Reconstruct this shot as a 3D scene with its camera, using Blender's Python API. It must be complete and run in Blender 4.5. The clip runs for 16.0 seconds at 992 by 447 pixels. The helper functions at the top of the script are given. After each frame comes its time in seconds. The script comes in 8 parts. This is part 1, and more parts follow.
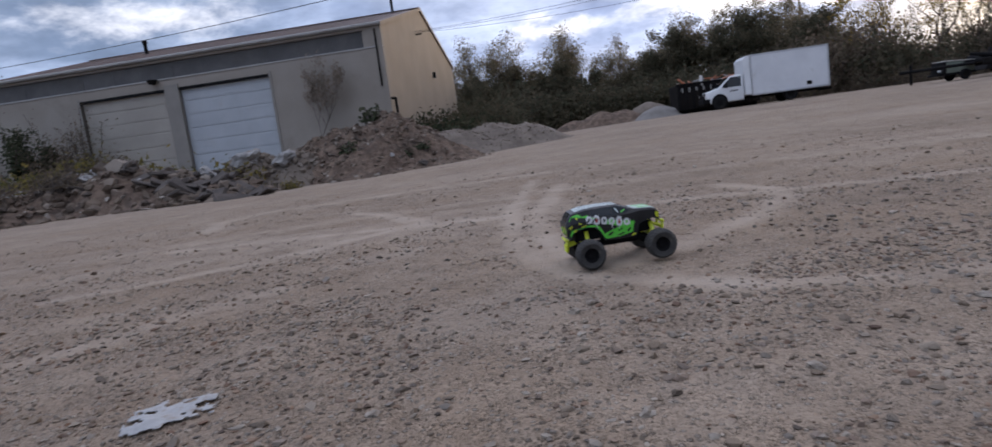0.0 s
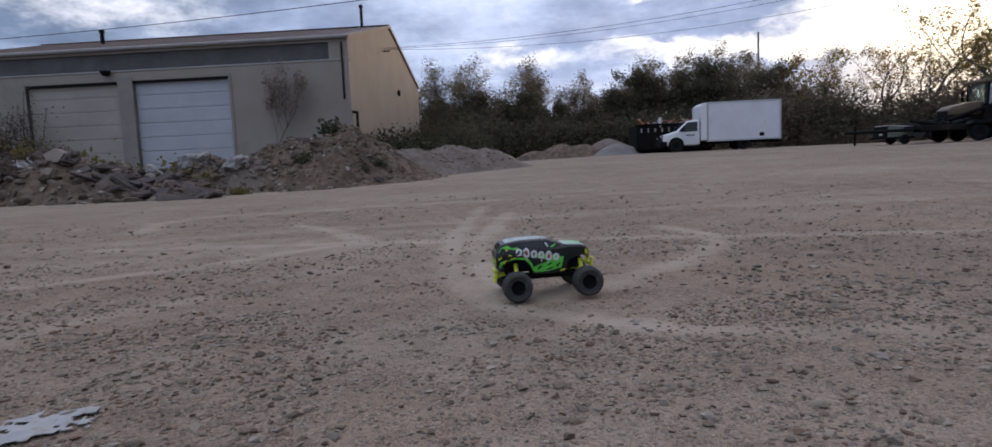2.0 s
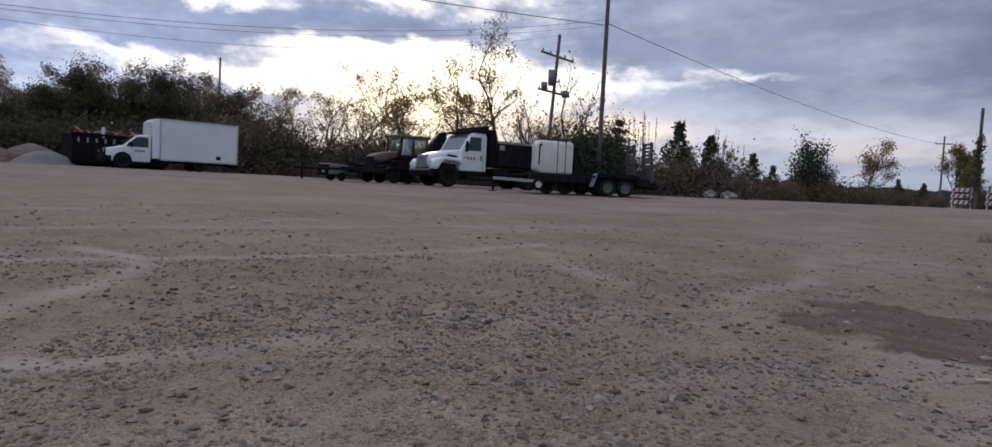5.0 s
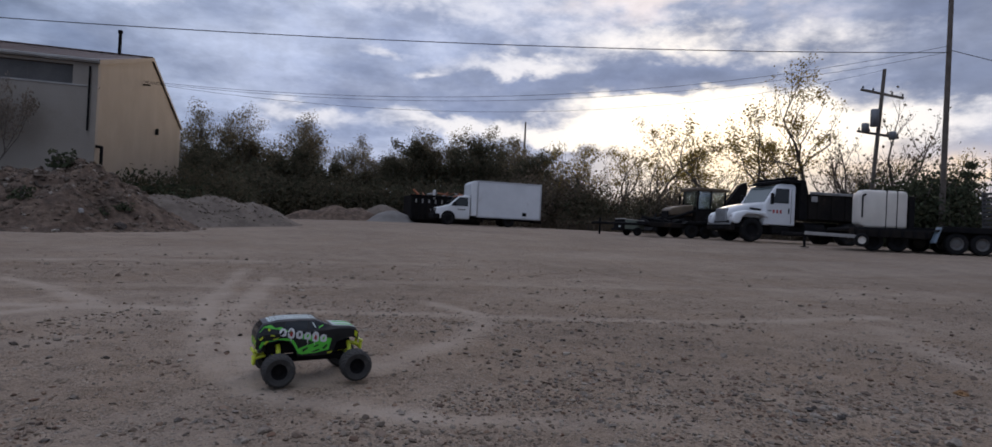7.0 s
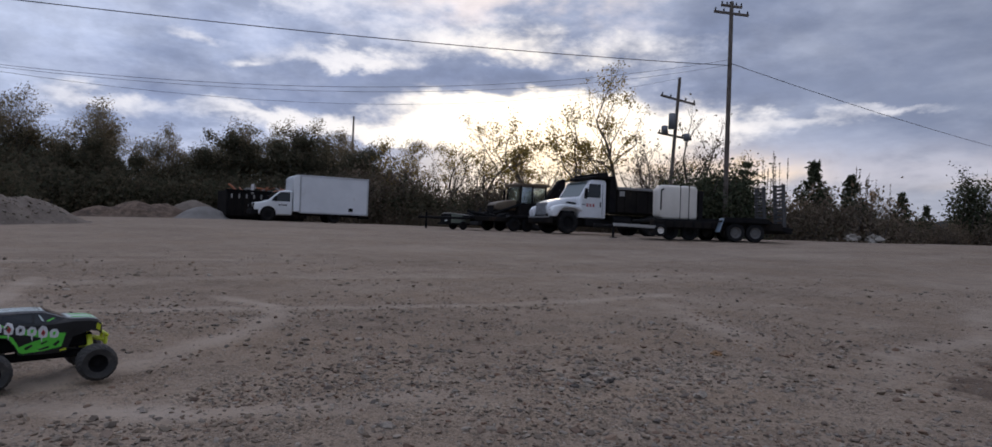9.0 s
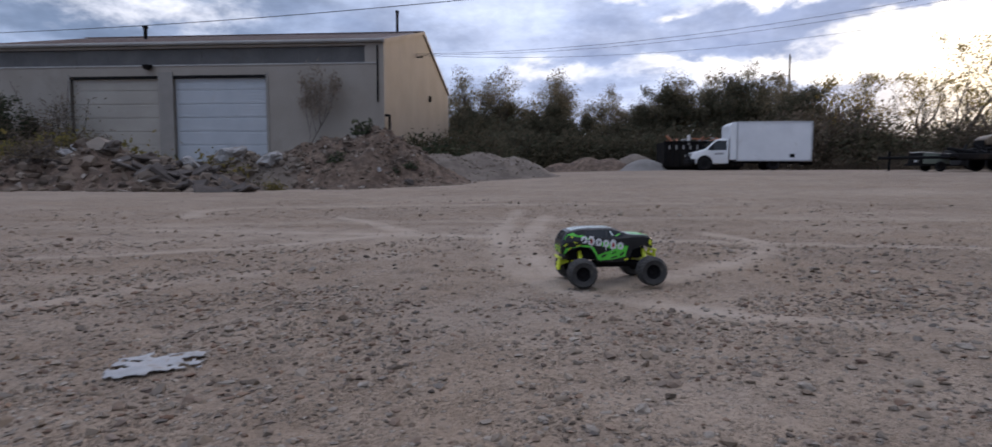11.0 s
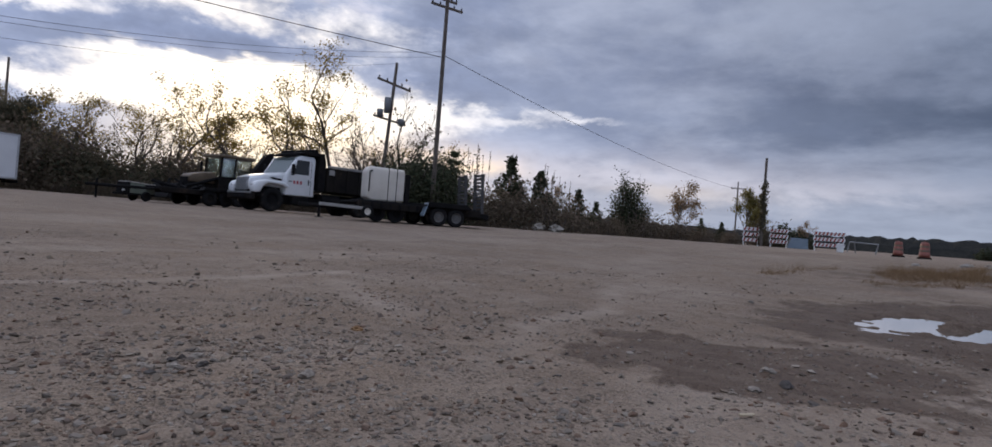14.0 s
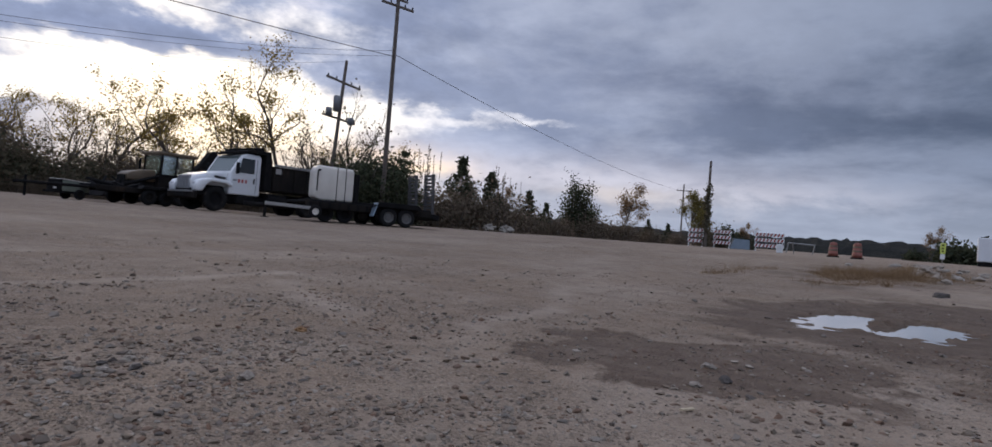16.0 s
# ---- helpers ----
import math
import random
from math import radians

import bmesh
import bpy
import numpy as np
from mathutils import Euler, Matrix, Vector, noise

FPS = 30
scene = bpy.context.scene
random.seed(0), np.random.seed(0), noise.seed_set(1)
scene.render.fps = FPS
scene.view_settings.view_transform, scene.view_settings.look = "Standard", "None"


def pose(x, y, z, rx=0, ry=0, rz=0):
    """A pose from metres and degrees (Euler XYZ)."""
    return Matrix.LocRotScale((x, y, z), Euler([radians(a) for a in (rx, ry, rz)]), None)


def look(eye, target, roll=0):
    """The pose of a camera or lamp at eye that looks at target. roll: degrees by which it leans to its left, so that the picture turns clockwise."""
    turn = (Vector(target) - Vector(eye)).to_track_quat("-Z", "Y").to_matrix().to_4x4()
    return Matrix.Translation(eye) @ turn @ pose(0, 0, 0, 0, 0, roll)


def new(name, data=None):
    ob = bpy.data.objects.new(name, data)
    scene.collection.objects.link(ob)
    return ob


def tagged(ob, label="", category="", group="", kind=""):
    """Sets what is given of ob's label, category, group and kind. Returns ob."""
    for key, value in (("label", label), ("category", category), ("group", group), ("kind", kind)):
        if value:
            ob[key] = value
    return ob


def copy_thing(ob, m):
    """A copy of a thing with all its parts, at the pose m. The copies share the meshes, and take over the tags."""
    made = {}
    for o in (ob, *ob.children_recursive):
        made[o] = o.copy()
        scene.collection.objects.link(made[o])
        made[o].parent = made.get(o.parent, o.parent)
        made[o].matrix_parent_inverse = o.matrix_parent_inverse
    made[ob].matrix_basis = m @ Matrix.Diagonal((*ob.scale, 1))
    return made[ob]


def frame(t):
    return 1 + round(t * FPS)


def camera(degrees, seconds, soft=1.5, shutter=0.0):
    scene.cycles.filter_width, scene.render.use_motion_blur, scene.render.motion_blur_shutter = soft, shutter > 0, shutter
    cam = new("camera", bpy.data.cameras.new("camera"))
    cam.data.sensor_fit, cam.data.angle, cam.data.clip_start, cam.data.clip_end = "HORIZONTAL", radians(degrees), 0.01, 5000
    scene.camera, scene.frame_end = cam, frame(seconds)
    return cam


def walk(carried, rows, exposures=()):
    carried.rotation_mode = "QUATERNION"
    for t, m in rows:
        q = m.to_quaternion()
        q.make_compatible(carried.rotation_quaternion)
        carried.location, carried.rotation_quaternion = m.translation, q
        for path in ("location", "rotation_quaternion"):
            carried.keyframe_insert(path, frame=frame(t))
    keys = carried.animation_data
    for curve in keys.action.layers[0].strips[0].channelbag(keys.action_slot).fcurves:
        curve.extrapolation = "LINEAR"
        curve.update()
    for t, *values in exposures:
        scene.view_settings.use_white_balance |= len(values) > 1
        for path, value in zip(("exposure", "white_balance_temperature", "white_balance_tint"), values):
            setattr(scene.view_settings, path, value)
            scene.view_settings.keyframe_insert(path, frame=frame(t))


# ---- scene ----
cam = camera(75.0, 16.0, soft=1.55, shutter=0.18)
PATH = [
    (0, (0.134, 0.128, 0.689), (0.109, 2.112, 0.437), -7.5),
    (0.5, (0.051, 0.127, 0.698), (-0.213, 2.095, 0.457), -4.0),
    (1, (0.122, 0.143, 0.703), (-0.166, 2.11, 0.484), -3.4),
    (1.5, (0.175, 0.144, 0.698), (0.036, 2.129, 0.491), -2.9),
    (2, (0.262, 0.149, 0.693), (0.379, 2.136, 0.503), -2.5),
    (2.5, (0.312, 0.137, 0.688), (0.548, 2.115, 0.51), -1.7),
    (3, (0.312, 0.158, 0.658), (0.612, 2.128, 0.489), -1.3),
    (3.5, (0.393, 0.149, 0.61), (0.889, 2.078, 0.431), -0.6),
    (4, (0.524, 0.199, 0.536), (1.426, 1.974, 0.342), 1.2),
    (4.2, (0.46, 0.12, 0.585), (1.639, 1.725, 0.404), 2.6),
    (5, (0.47, 0.12, 0.66), (1.977, 1.430, 0.555), 2.9),
    (5.5, (0.44, 0.13, 0.71), (1.890, 1.506, 0.640), 2.9),
    (6.3, (0.324, 0.167, 0.757), (1.365, 1.874, 0.722), 2.7),
    (6.5, (0.26, 0.184, 0.775), (1.151, 1.974, 0.761), 2.7),
    (7, (0.244, 0.183, 0.778), (1.04, 2.018, 0.789), 2.8),
    (7.5, (0.334, 0.187, 0.762), (1.14, 2.017, 0.785), 2.8),
    (8, (0.485, 0.17, 0.732), (1.441, 1.926, 0.768), 2.4),
    (8.2, (0.534, 0.157, 0.713), (1.585, 1.858, 0.752), 2.3),
    (9.2, (0.5, 0.16, 0.69), (1.745, 1.725, 0.711), 2.1),
    (10.3, (0.27, 0.207, 0.654), (1.109, 2.023, 0.638), 2.0),
    (10.5, (0.16, 0.192, 0.619), (0.762, 2.098, 0.569), 1.9),
    (11, (0.016, 0.085, 0.572), (0.073, 2.078, 0.418), 0.1),
    (11.5, (-0.018, 0.067, 0.583), (-0.15, 2.052, 0.382), -0.7),
    (12, (0.202, 0.15, 0.6), (0.405, 2.129, 0.393), 1.5),
    (12.5, (0.572, 0.192, 0.661), (1.529, 1.945, 0.555), 4.3),
    (13, (0.909, 0.169, 0.692), (2.415, 1.485, 0.664), 4.6),
    (13.5, (1.063, 0.111, 0.618), (2.782, 1.133, 0.615), 4.4),
    (14, (1.089, 0.086, 0.61), (2.871, 0.996, 0.631), 4.4),
    (14.5, (1.11, 0.063, 0.621), (2.922, 0.909, 0.651), 4.4),
    (15, (1.11, 0.074, 0.615), (2.93, 0.902, 0.647), 4.4),
    (15.5, (1.069, 0.096, 0.631), (2.89, 0.921, 0.669), 4.4),
    (16, (1.102, 0.07, 0.602), (2.946, 0.843, 0.637), 4.5),
]
EXPOSURES = [(0, 1.05), (1, 1.05), (1.5, 0.82), (2, 0.85), (2.5, 0.65), (3, 0.55), (3.5, 0.6), (4, 0.82), (4.2, 0.82), (6.3, 0.33), (8.2, 0.38), (10.5, 0.42), (11, 0.92), (12, 1.08), (12.5, 0.68), (13, 0.36), (13.5, 0.46), (14, 0.57), (16, 0.6)]
walk(cam, [(t, look(eye, target, roll)) for t, eye, target, roll in PATH], EXPOSURES)

# ---------------------------------------------------------------- world and light
SUN_AZ, SUN_EL = 42.0, 6.0
sun_dir = Vector((math.sin(radians(SUN_AZ)) * math.cos(radians(SUN_EL)), math.cos(radians(SUN_AZ)) * math.cos(radians(SUN_EL)), math.sin(radians(SUN_EL))))


class Nodes:
    """Small helper to write node trees as nested calls."""

    def __init__(self, tree):
        self.tree = tree

    def add(self, kind, inputs=None):
        n = self.tree.nodes.new(kind)
        for key, value in (inputs or {}).items():
            if isinstance(value, bpy.types.NodeSocket):
                self.tree.links.new(value, n.inputs[key])
            else:
                n.inputs[key].default_value = value
        return n

    def math(self, op, a, b=0.0, c=0.0, clamp=False):
        n = self.add("ShaderNodeMath", {0: a, 1: b, 2: c})
        n.operation, n.use_clamp = op, clamp
        return n.outputs[0]

    def vec(self, op, a, b=(0, 0, 0)):
        n = self.add("ShaderNodeVectorMath", {0: a, 1: b})
        n.operation = op
        return n.outputs["Value"] if op == "DOT_PRODUCT" else n.outputs[0]

    def noise(self, vector, scale, detail=4.0, rough=0.55, distort=0.0):
        return self.add("ShaderNodeTexNoise", {"Vector": vector, "Scale": scale, "Detail": detail, "Roughness": rough, "Distortion": distort}).outputs["Fac"]

    def ramp(self, fac, stops):
        n = self.add("ShaderNodeValToRGB", {"Fac": fac})
        els = n.color_ramp.elements
        while len(els) < len(stops):
            els.new(0.5)
        for e, (p, c) in zip(els, stops):
            e.position, e.color = p, (*c, 1.0) if len(c) == 3 else c
        return n.outputs["Color"]

    def attribute(self, name):
        n = self.add("ShaderNodeAttribute")
        n.attribute_name = name
        return n.outputs["Fac"]

    def span(self, v, a, b, lo=0.0, hi=1.0):
        n = self.add("ShaderNodeMapRange", {"Value": v, "From Min": a, "From Max": b, "To Min": lo, "To Max": hi})
        n.interpolation_type = "SMOOTHSTEP"
        return n.outputs[0]

    def mix(self, fac, a, b, blend="MIX"):
        n = self.add("ShaderNodeMix")
        n.data_type, n.blend_type = "RGBA", blend
        for i, v in ((0, fac), (6, a), (7, b)):
            if isinstance(v, bpy.types.NodeSocket):
                self.tree.links.new(v, n.inputs[i])
            else:
                n.inputs[i].default_value = v if i == 0 else (*v, 1.0)
        return n.outputs[2]


world = bpy.data.worlds.new("dusk_sky")
scene.world = world
world.use_nodes = True
world.node_tree.nodes.clear()
N = Nodes(world.node_tree)
way = N.vec("NORMALIZE", N.add("ShaderNodeTexCoord").outputs["Generated"])
sep = N.add("ShaderNodeSeparateXYZ", {0: way})
up = N.math("MAXIMUM", sep.outputs[2], 0.0)
low = N.math("ADD", up, 0.15)
flat = N.add("ShaderNodeCombineXYZ", {0: N.math("DIVIDE", sep.outputs[0], low), 1: N.math("DIVIDE", sep.outputs[1], low), 2: 0.0}).outputs[0]
bank = N.noise(N.vec("MULTIPLY", flat, (1.0, 0.75, 1.0)), 0.8, 6.0, 0.52, 0.12)
rag = N.noise(N.vec("ADD", flat, (7.3, 2.1, 0.0)), 2.1, 8.0, 0.58, 0.12)
near_sun = N.math("MAXIMUM", N.vec("DOT_PRODUCT", way, tuple(sun_dir)), 0.0)
halo = N.math("MULTIPLY", N.math("POWER", near_sun, 10.0), N.span(up, 0.30, 0.13))
core = N.math("POWER", near_sun, 60.0)
flat_dir = N.vec("NORMALIZE", N.add("ShaderNodeCombineXYZ", {0: sep.outputs[0], 1: sep.outputs[1], 2: 0.0}).outputs[0])
side = N.vec("DOT_PRODUCT", flat_dir, (math.sin(radians(SUN_AZ)), math.cos(radians(SUN_AZ)), 0.0))
# slate cloud banks with paler folds, paler towards the sunset
folds = N.span(N.math("ADD", N.math("MULTIPLY", bank, 0.55), N.math("MULTIPLY", rag, 0.45)), 0.40, 0.62)
shade = N.mix(folds, (0.092, 0.123, 0.190), (0.206, 0.251, 0.357))
shade = N.mix(N.span(side, 0.35, 0.97), shade, N.mix(folds, (0.195, 0.232, 0.345), (0.365, 0.405, 0.530)))
# thin cloud and clear air in the gaps, lit from behind
air = N.add("ShaderNodeTexSky")
air.sky_type, air.sun_disc, air.sun_elevation, air.sun_rotation = "NISHITA", False, radians(SUN_EL), radians(SUN_AZ)
air.air_density, air.dust_density = 1.2, 2.0
clear = N.mix(1.0, N.mix(1.0, air.outputs[0], (0.04, 0.04, 0.045), "MULTIPLY"), N.mix(halo, (0.29, 0.33, 0.43), (0.80, 0.77, 0.76)), "ADD")
over = N.vec("DOT_PRODUCT", flat_dir, (math.sin(radians(8)), math.cos(radians(8)), 0.0))
torn = N.math("MULTIPLY", N.span(N.math("ADD", N.math("MULTIPLY", rag, 0.5), N.math("MULTIPLY", bank, 0.5)), 0.495, 0.585), N.span(over, 0.5, 0.97, 0.04, 0.95))
torn = N.math("MULTIPLY", torn, N.span(up, 0.24, 0.36))
sky = N.mix(torn, shade, clear)
# heavier cloud away from the clear west, thinner over the workshop
heavy = N.span(N.vec("DOT_PRODUCT", flat_dir, (math.sin(radians(-50)), math.cos(radians(-50)), 0.0)), -0.9, 0.75, 0.72, 1.30)
sky = N.mix(1.0, sky, N.add("ShaderNodeCombineXYZ", {0: heavy, 1: heavy, 2: heavy}).outputs[0], "MULTIPLY")
# the paler eastern sky
east = N.span(side, -0.15, -0.85, 1.0, 1.55)
sky = N.mix(1.0, sky, N.add("ShaderNodeCombineXYZ", {0: east, 1: east, 2: east}).outputs[0], "MULTIPLY")
# cloud banks and breaks low in the west: azimuth, elevation, half spans in degrees, strength
ragged = N.noise(N.vec("MULTIPLY", way, (9.0, 9.0, 19.0)), 1.0, 8.0, 0.60, 0.25)
puffs = N.noise(N.vec("MULTIPLY", way, (16.0, 16.0, 32.0)), 1.0, 7.0, 0.62, 0.10)
drift = N.noise(N.vec("MULTIPLY", way, (5.0, 5.0, 14.0)), 1.0, 5.0, 0.55)
azimuth = N.math("ADD", N.math("MULTIPLY", N.math("ARCTAN2", sep.outputs[0], sep.outputs[1]), 57.2958), N.math("MULTIPLY", N.math("SUBTRACT", drift, 0.5), 8.0))
height = N.math("ADD", N.math("MULTIPLY", N.math("ARCSINE", sep.outputs[2]), 57.2958), N.math("MULTIPLY", N.math("SUBTRACT", ragged, 0.5), 5.0))


def patches(rows):
    """The sum of soft ovals on the sky."""
    total = 0.0
    for a, e, wa, we, k in rows:
        u = N.math("MULTIPLY", N.math("SUBTRACT", azimuth, a), 1.0 / wa)
        v = N.math("MULTIPLY", N.math("SUBTRACT", height, e), 1.0 / we)
        d = N.math("ADD", N.math("MULTIPLY", u, u), N.math("MULTIPLY", v, v))
        total = N.math("ADD", total, N.math("MULTIPLY", N.math("EXPONENT", N.math("MULTIPLY", d, -1.0)), k))
    return total


breaks = patches([(34.5, 10.0, 6.5, 2.0, 0.95), (42, 8.4, 10, 3.0, 1.0), (49, 9.6, 6, 2.6, 0.8), (27, 8.0, 7, 0.9, 0.75), (18, 8.9, 6, 0.9, 0.7), (6, 8.8, 4, 1.2, 0.65), (17.3, 12.6, 2.6, 0.8, 0.65), (25, 13.9, 6, 1.0, 0.75), (35, 16.4, 9, 1.8, 0.62), (13, 14.6, 3, 0.7, 0.45), (56.5, 8.9, 4.5, 1.3, 0.66), (63, 9.6, 4, 0.9, 0.54), (69, 10.5, 3.6, 0.6, 0.52), (17, 19, 12, 2.2, 0.5), (-27, 12.5, 10, 2.0, 0.5), (-8, 16.5, 8, 1.5, 0.4), (50, 15.5, 8, 2.0, 0.40)])
banks = patches([(4, 11.4, 7, 1.4, 0.7), (13, 10.8, 6, 1.0, 0.7), (22, 11.6, 8, 1.0, 0.75), (30, 10.0, 3, 0.7, 0.6), (9, 16.6, 9, 1.2, 0.4), (38, 13.2, 9, 0.9, 0.6), (29, 7.2, 2.5, 0.6, 0.5), (92, 13.8, 14, 2.6, 0.6), (100, 10.6, 9, 1.6, 0.6), (78, 14.5, 9, 2.0, 0.3), (64, 14.6, 8, 2.0, 0.35), (-8, 12.5, 7, 1.2, 0.4)])
sky = N.mix(1.0, sky, N.mix(N.math("MULTIPLY", banks, N.span(ragged, 0.30, 0.62), 0.0, True), (1.0, 1.0, 1.0), (0.66, 0.67, 0.71)), "MULTIPLY")
billow = N.math("MULTIPLY", N.span(puffs, 0.34, 0.66, 0.90, 1.10), N.span(ragged, 0.36, 0.64, 0.93, 1.07))
sky = N.mix(N.math("MULTIPLY", N.span(up, 0.42, 0.26), N.span(azimuth, 54.0, 70.0, 1.0, 0.40)), sky, N.mix(1.0, sky, N.add("ShaderNodeCombineXYZ", {0: billow, 1: billow, 2: billow}).outputs[0], "MULTIPLY"))
lit = N.math("ADD", N.math("SUBTRACT", breaks, N.math("MULTIPLY", banks, 0.45)), N.math("MULTIPLY", N.math("SUBTRACT", puffs, 0.5), 0.9))
sky = N.mix(N.span(lit, 0.16, 0.76), sky, N.mix(core, N.mix(halo, (0.66, 0.66, 0.72), (0.80, 0.76, 0.74)), (1.45, 1.26, 0.98)))
# the sunset behind thin cloud low over the trees
low_sun = N.math("MULTIPLY", N.math("POWER", near_sun, 90.0), N.span(up, 0.24, 0.08))
sky = N.mix(N.math("MULTIPLY", low_sun, 0.65, 0.0, True), sky, (1.55, 1.25, 0.85))
# paler, faintly pink air under the banks beyond the poles
pale_low = N.math("MULTIPLY", patches([(72, 6.0, 16, 1.6, 0.55), (60.5, 6.0, 5, 1.8, 0.6), (88, 5.0, 12, 1.2, 0.4)]), N.span(ragged, 0.34, 0.60, 0.35, 1.0), 0.0, True)
sky = N.mix(pale_low, sky, (0.56, 0.53, 0.59))
thin_veil = N.math("MULTIPLY", patches([(70, 12.5, 12, 3.0, 0.15), (65, 7.8, 7, 1.3, 0.30)]), 1.0, 0.0, True)
sky = N.mix(thin_veil, sky, (0.40, 0.45, 0.60))
ember = patches([(60.3, 5.4, 3.2, 1.0, 0.75), (78, 4.2, 7, 0.8, 0.25), (54, 5.8, 5, 1.4, 0.5), (44, 6.4, 7, 1.4, 0.35)])
sky = N.mix(N.math("MULTIPLY", ember, 1.0, 0.0, True), sky, (1.0, 0.76, 0.52))
# pale haze towards the horizon
haze = N.span(up, 0.15, 0.01)
sky = N.mix(N.math("MULTIPLY", haze, 0.5), sky, N.mix(halo, (0.345, 0.383, 0.472), (0.66, 0.54, 0.42)))
# an overcast sky is brighter overhead than low down
sky = N.mix(1.0, sky, N.mix(N.span(up, 0.38, 0.85), (1.0, 1.0, 1.0), (2.42, 2.15, 1.91)), "MULTIPLY")
back = N.add("ShaderNodeBackground", {"Color": sky, "Strength": 1.0})
N.add("ShaderNodeOutputWorld", {"Surface": back.outputs[0]})

sun = new("sun", bpy.data.lights.new("sun", "SUN"))
sun.data.energy, sun.data.angle, sun.data.color = 0.95, radians(16), (1.0, 0.76, 0.52)
sun.matrix_world = look(sun_dir * 60 + Vector((0, 0, 2)), (0, 0, 2))

# ---------------------------------------------------------------- materials


def mat(name, c1, c2=None, scale=3.0, rough=0.7, metal=0.0, bump=0.0, bump_scale=40.0, dirt=None, dirt_amount=0.0, dirt_scale=1.2, spec=0.5, vary=0.0, coat=0.0):
    """A surface with two scales of colour variation, fine relief and blotches of dirt."""
    m = bpy.data.materials.new(name)
    m.use_nodes = True
    m.node_tree.nodes.clear()
    n = Nodes(m.node_tree)
    c2 = c2 or tuple(v * 0.8 for v in c1)
    where = n.add("ShaderNodeTexCoord").outputs["Object"]
    if vary:
        info = n.add("ShaderNodeObjectInfo").outputs["Random"]
        where = n.vec("ADD", where, n.add("ShaderNodeCombineXYZ", {0: n.math("MULTIPLY", info, 37.0), 1: n.math("MULTIPLY", info, 19.0), 2: info}).outputs[0])
    broad = n.noise(where, scale, 5.0, 0.6)
    fine = n.noise(where, bump_scale, 3.0, 0.6)
    col = n.mix(n.span(n.math("ADD", n.math("MULTIPLY", broad, 0.75), n.math("MULTIPLY", fine, 0.25)), 0.35, 0.66), c1, c2)
    if vary:
        col = n.mix(n.math("MULTIPLY", info, vary), col, tuple(v * 0.55 for v in c1))
    if dirt:
        spots = n.span(n.noise(where, dirt_scale, 6.0, 0.68, 0.4), 0.62 - 0.25 * dirt_amount, 0.74)
        col = n.mix(n.math("MULTIPLY", spots, min(1.0, 0.5 + dirt_amount)), col, dirt)
    args = {"Base Color": col, "Roughness": n.math("ADD", rough - 0.06, n.math("MULTIPLY", broad, 0.12)), "Metallic": metal, "Specular IOR Level": spec, "Coat Weight": coat}
    if bump:
        args["Normal"] = n.add("ShaderNodeBump", {"Strength": min(1.0, bump * 8), "Distance": bump, "Height": fine}).outputs[0]
    b = n.add("ShaderNodeBsdfPrincipled", args)
    n.add("ShaderNodeOutputMaterial", {"Surface": b.outputs[0]})
    return m


def leaf_mat(name, *cols, lets=0.35):
    m = bpy.data.materials.new(name)
    m.use_nodes = True
    m.node_tree.nodes.clear()
    n = Nodes(m.node_tree)
    pick = n.add("ShaderNodeNewGeometry").outputs["Random Per Island"]
    k = len(cols)
    col = n.ramp(pick, [(i / max(1, k - 1), c) for i, c in enumerate(cols)])
    d = n.add("ShaderNodeBsdfDiffuse", {"Color": col}).outputs[0]
    tr = n.add("ShaderNodeBsdfTranslucent", {"Color": col}).outputs[0]
    n.add("ShaderNodeOutputMaterial", {"Surface": n.add("ShaderNodeMixShader", {0: lets, 1: d, 2: tr}).outputs[0]})
    return m


def glass_mat(name, tint, rough=0.05):
    m = bpy.data.materials.new(name)
    m.use_nodes = True
    m.node_tree.nodes.clear()
    n = Nodes(m.node_tree)
    b = n.add("ShaderNodeBsdfPrincipled", {"Base Color": (*tint, 1), "Roughness": rough, "Specular IOR Level": 0.4})
    n.add("ShaderNodeOutputMaterial", {"Surface": b.outputs[0]})
    return m


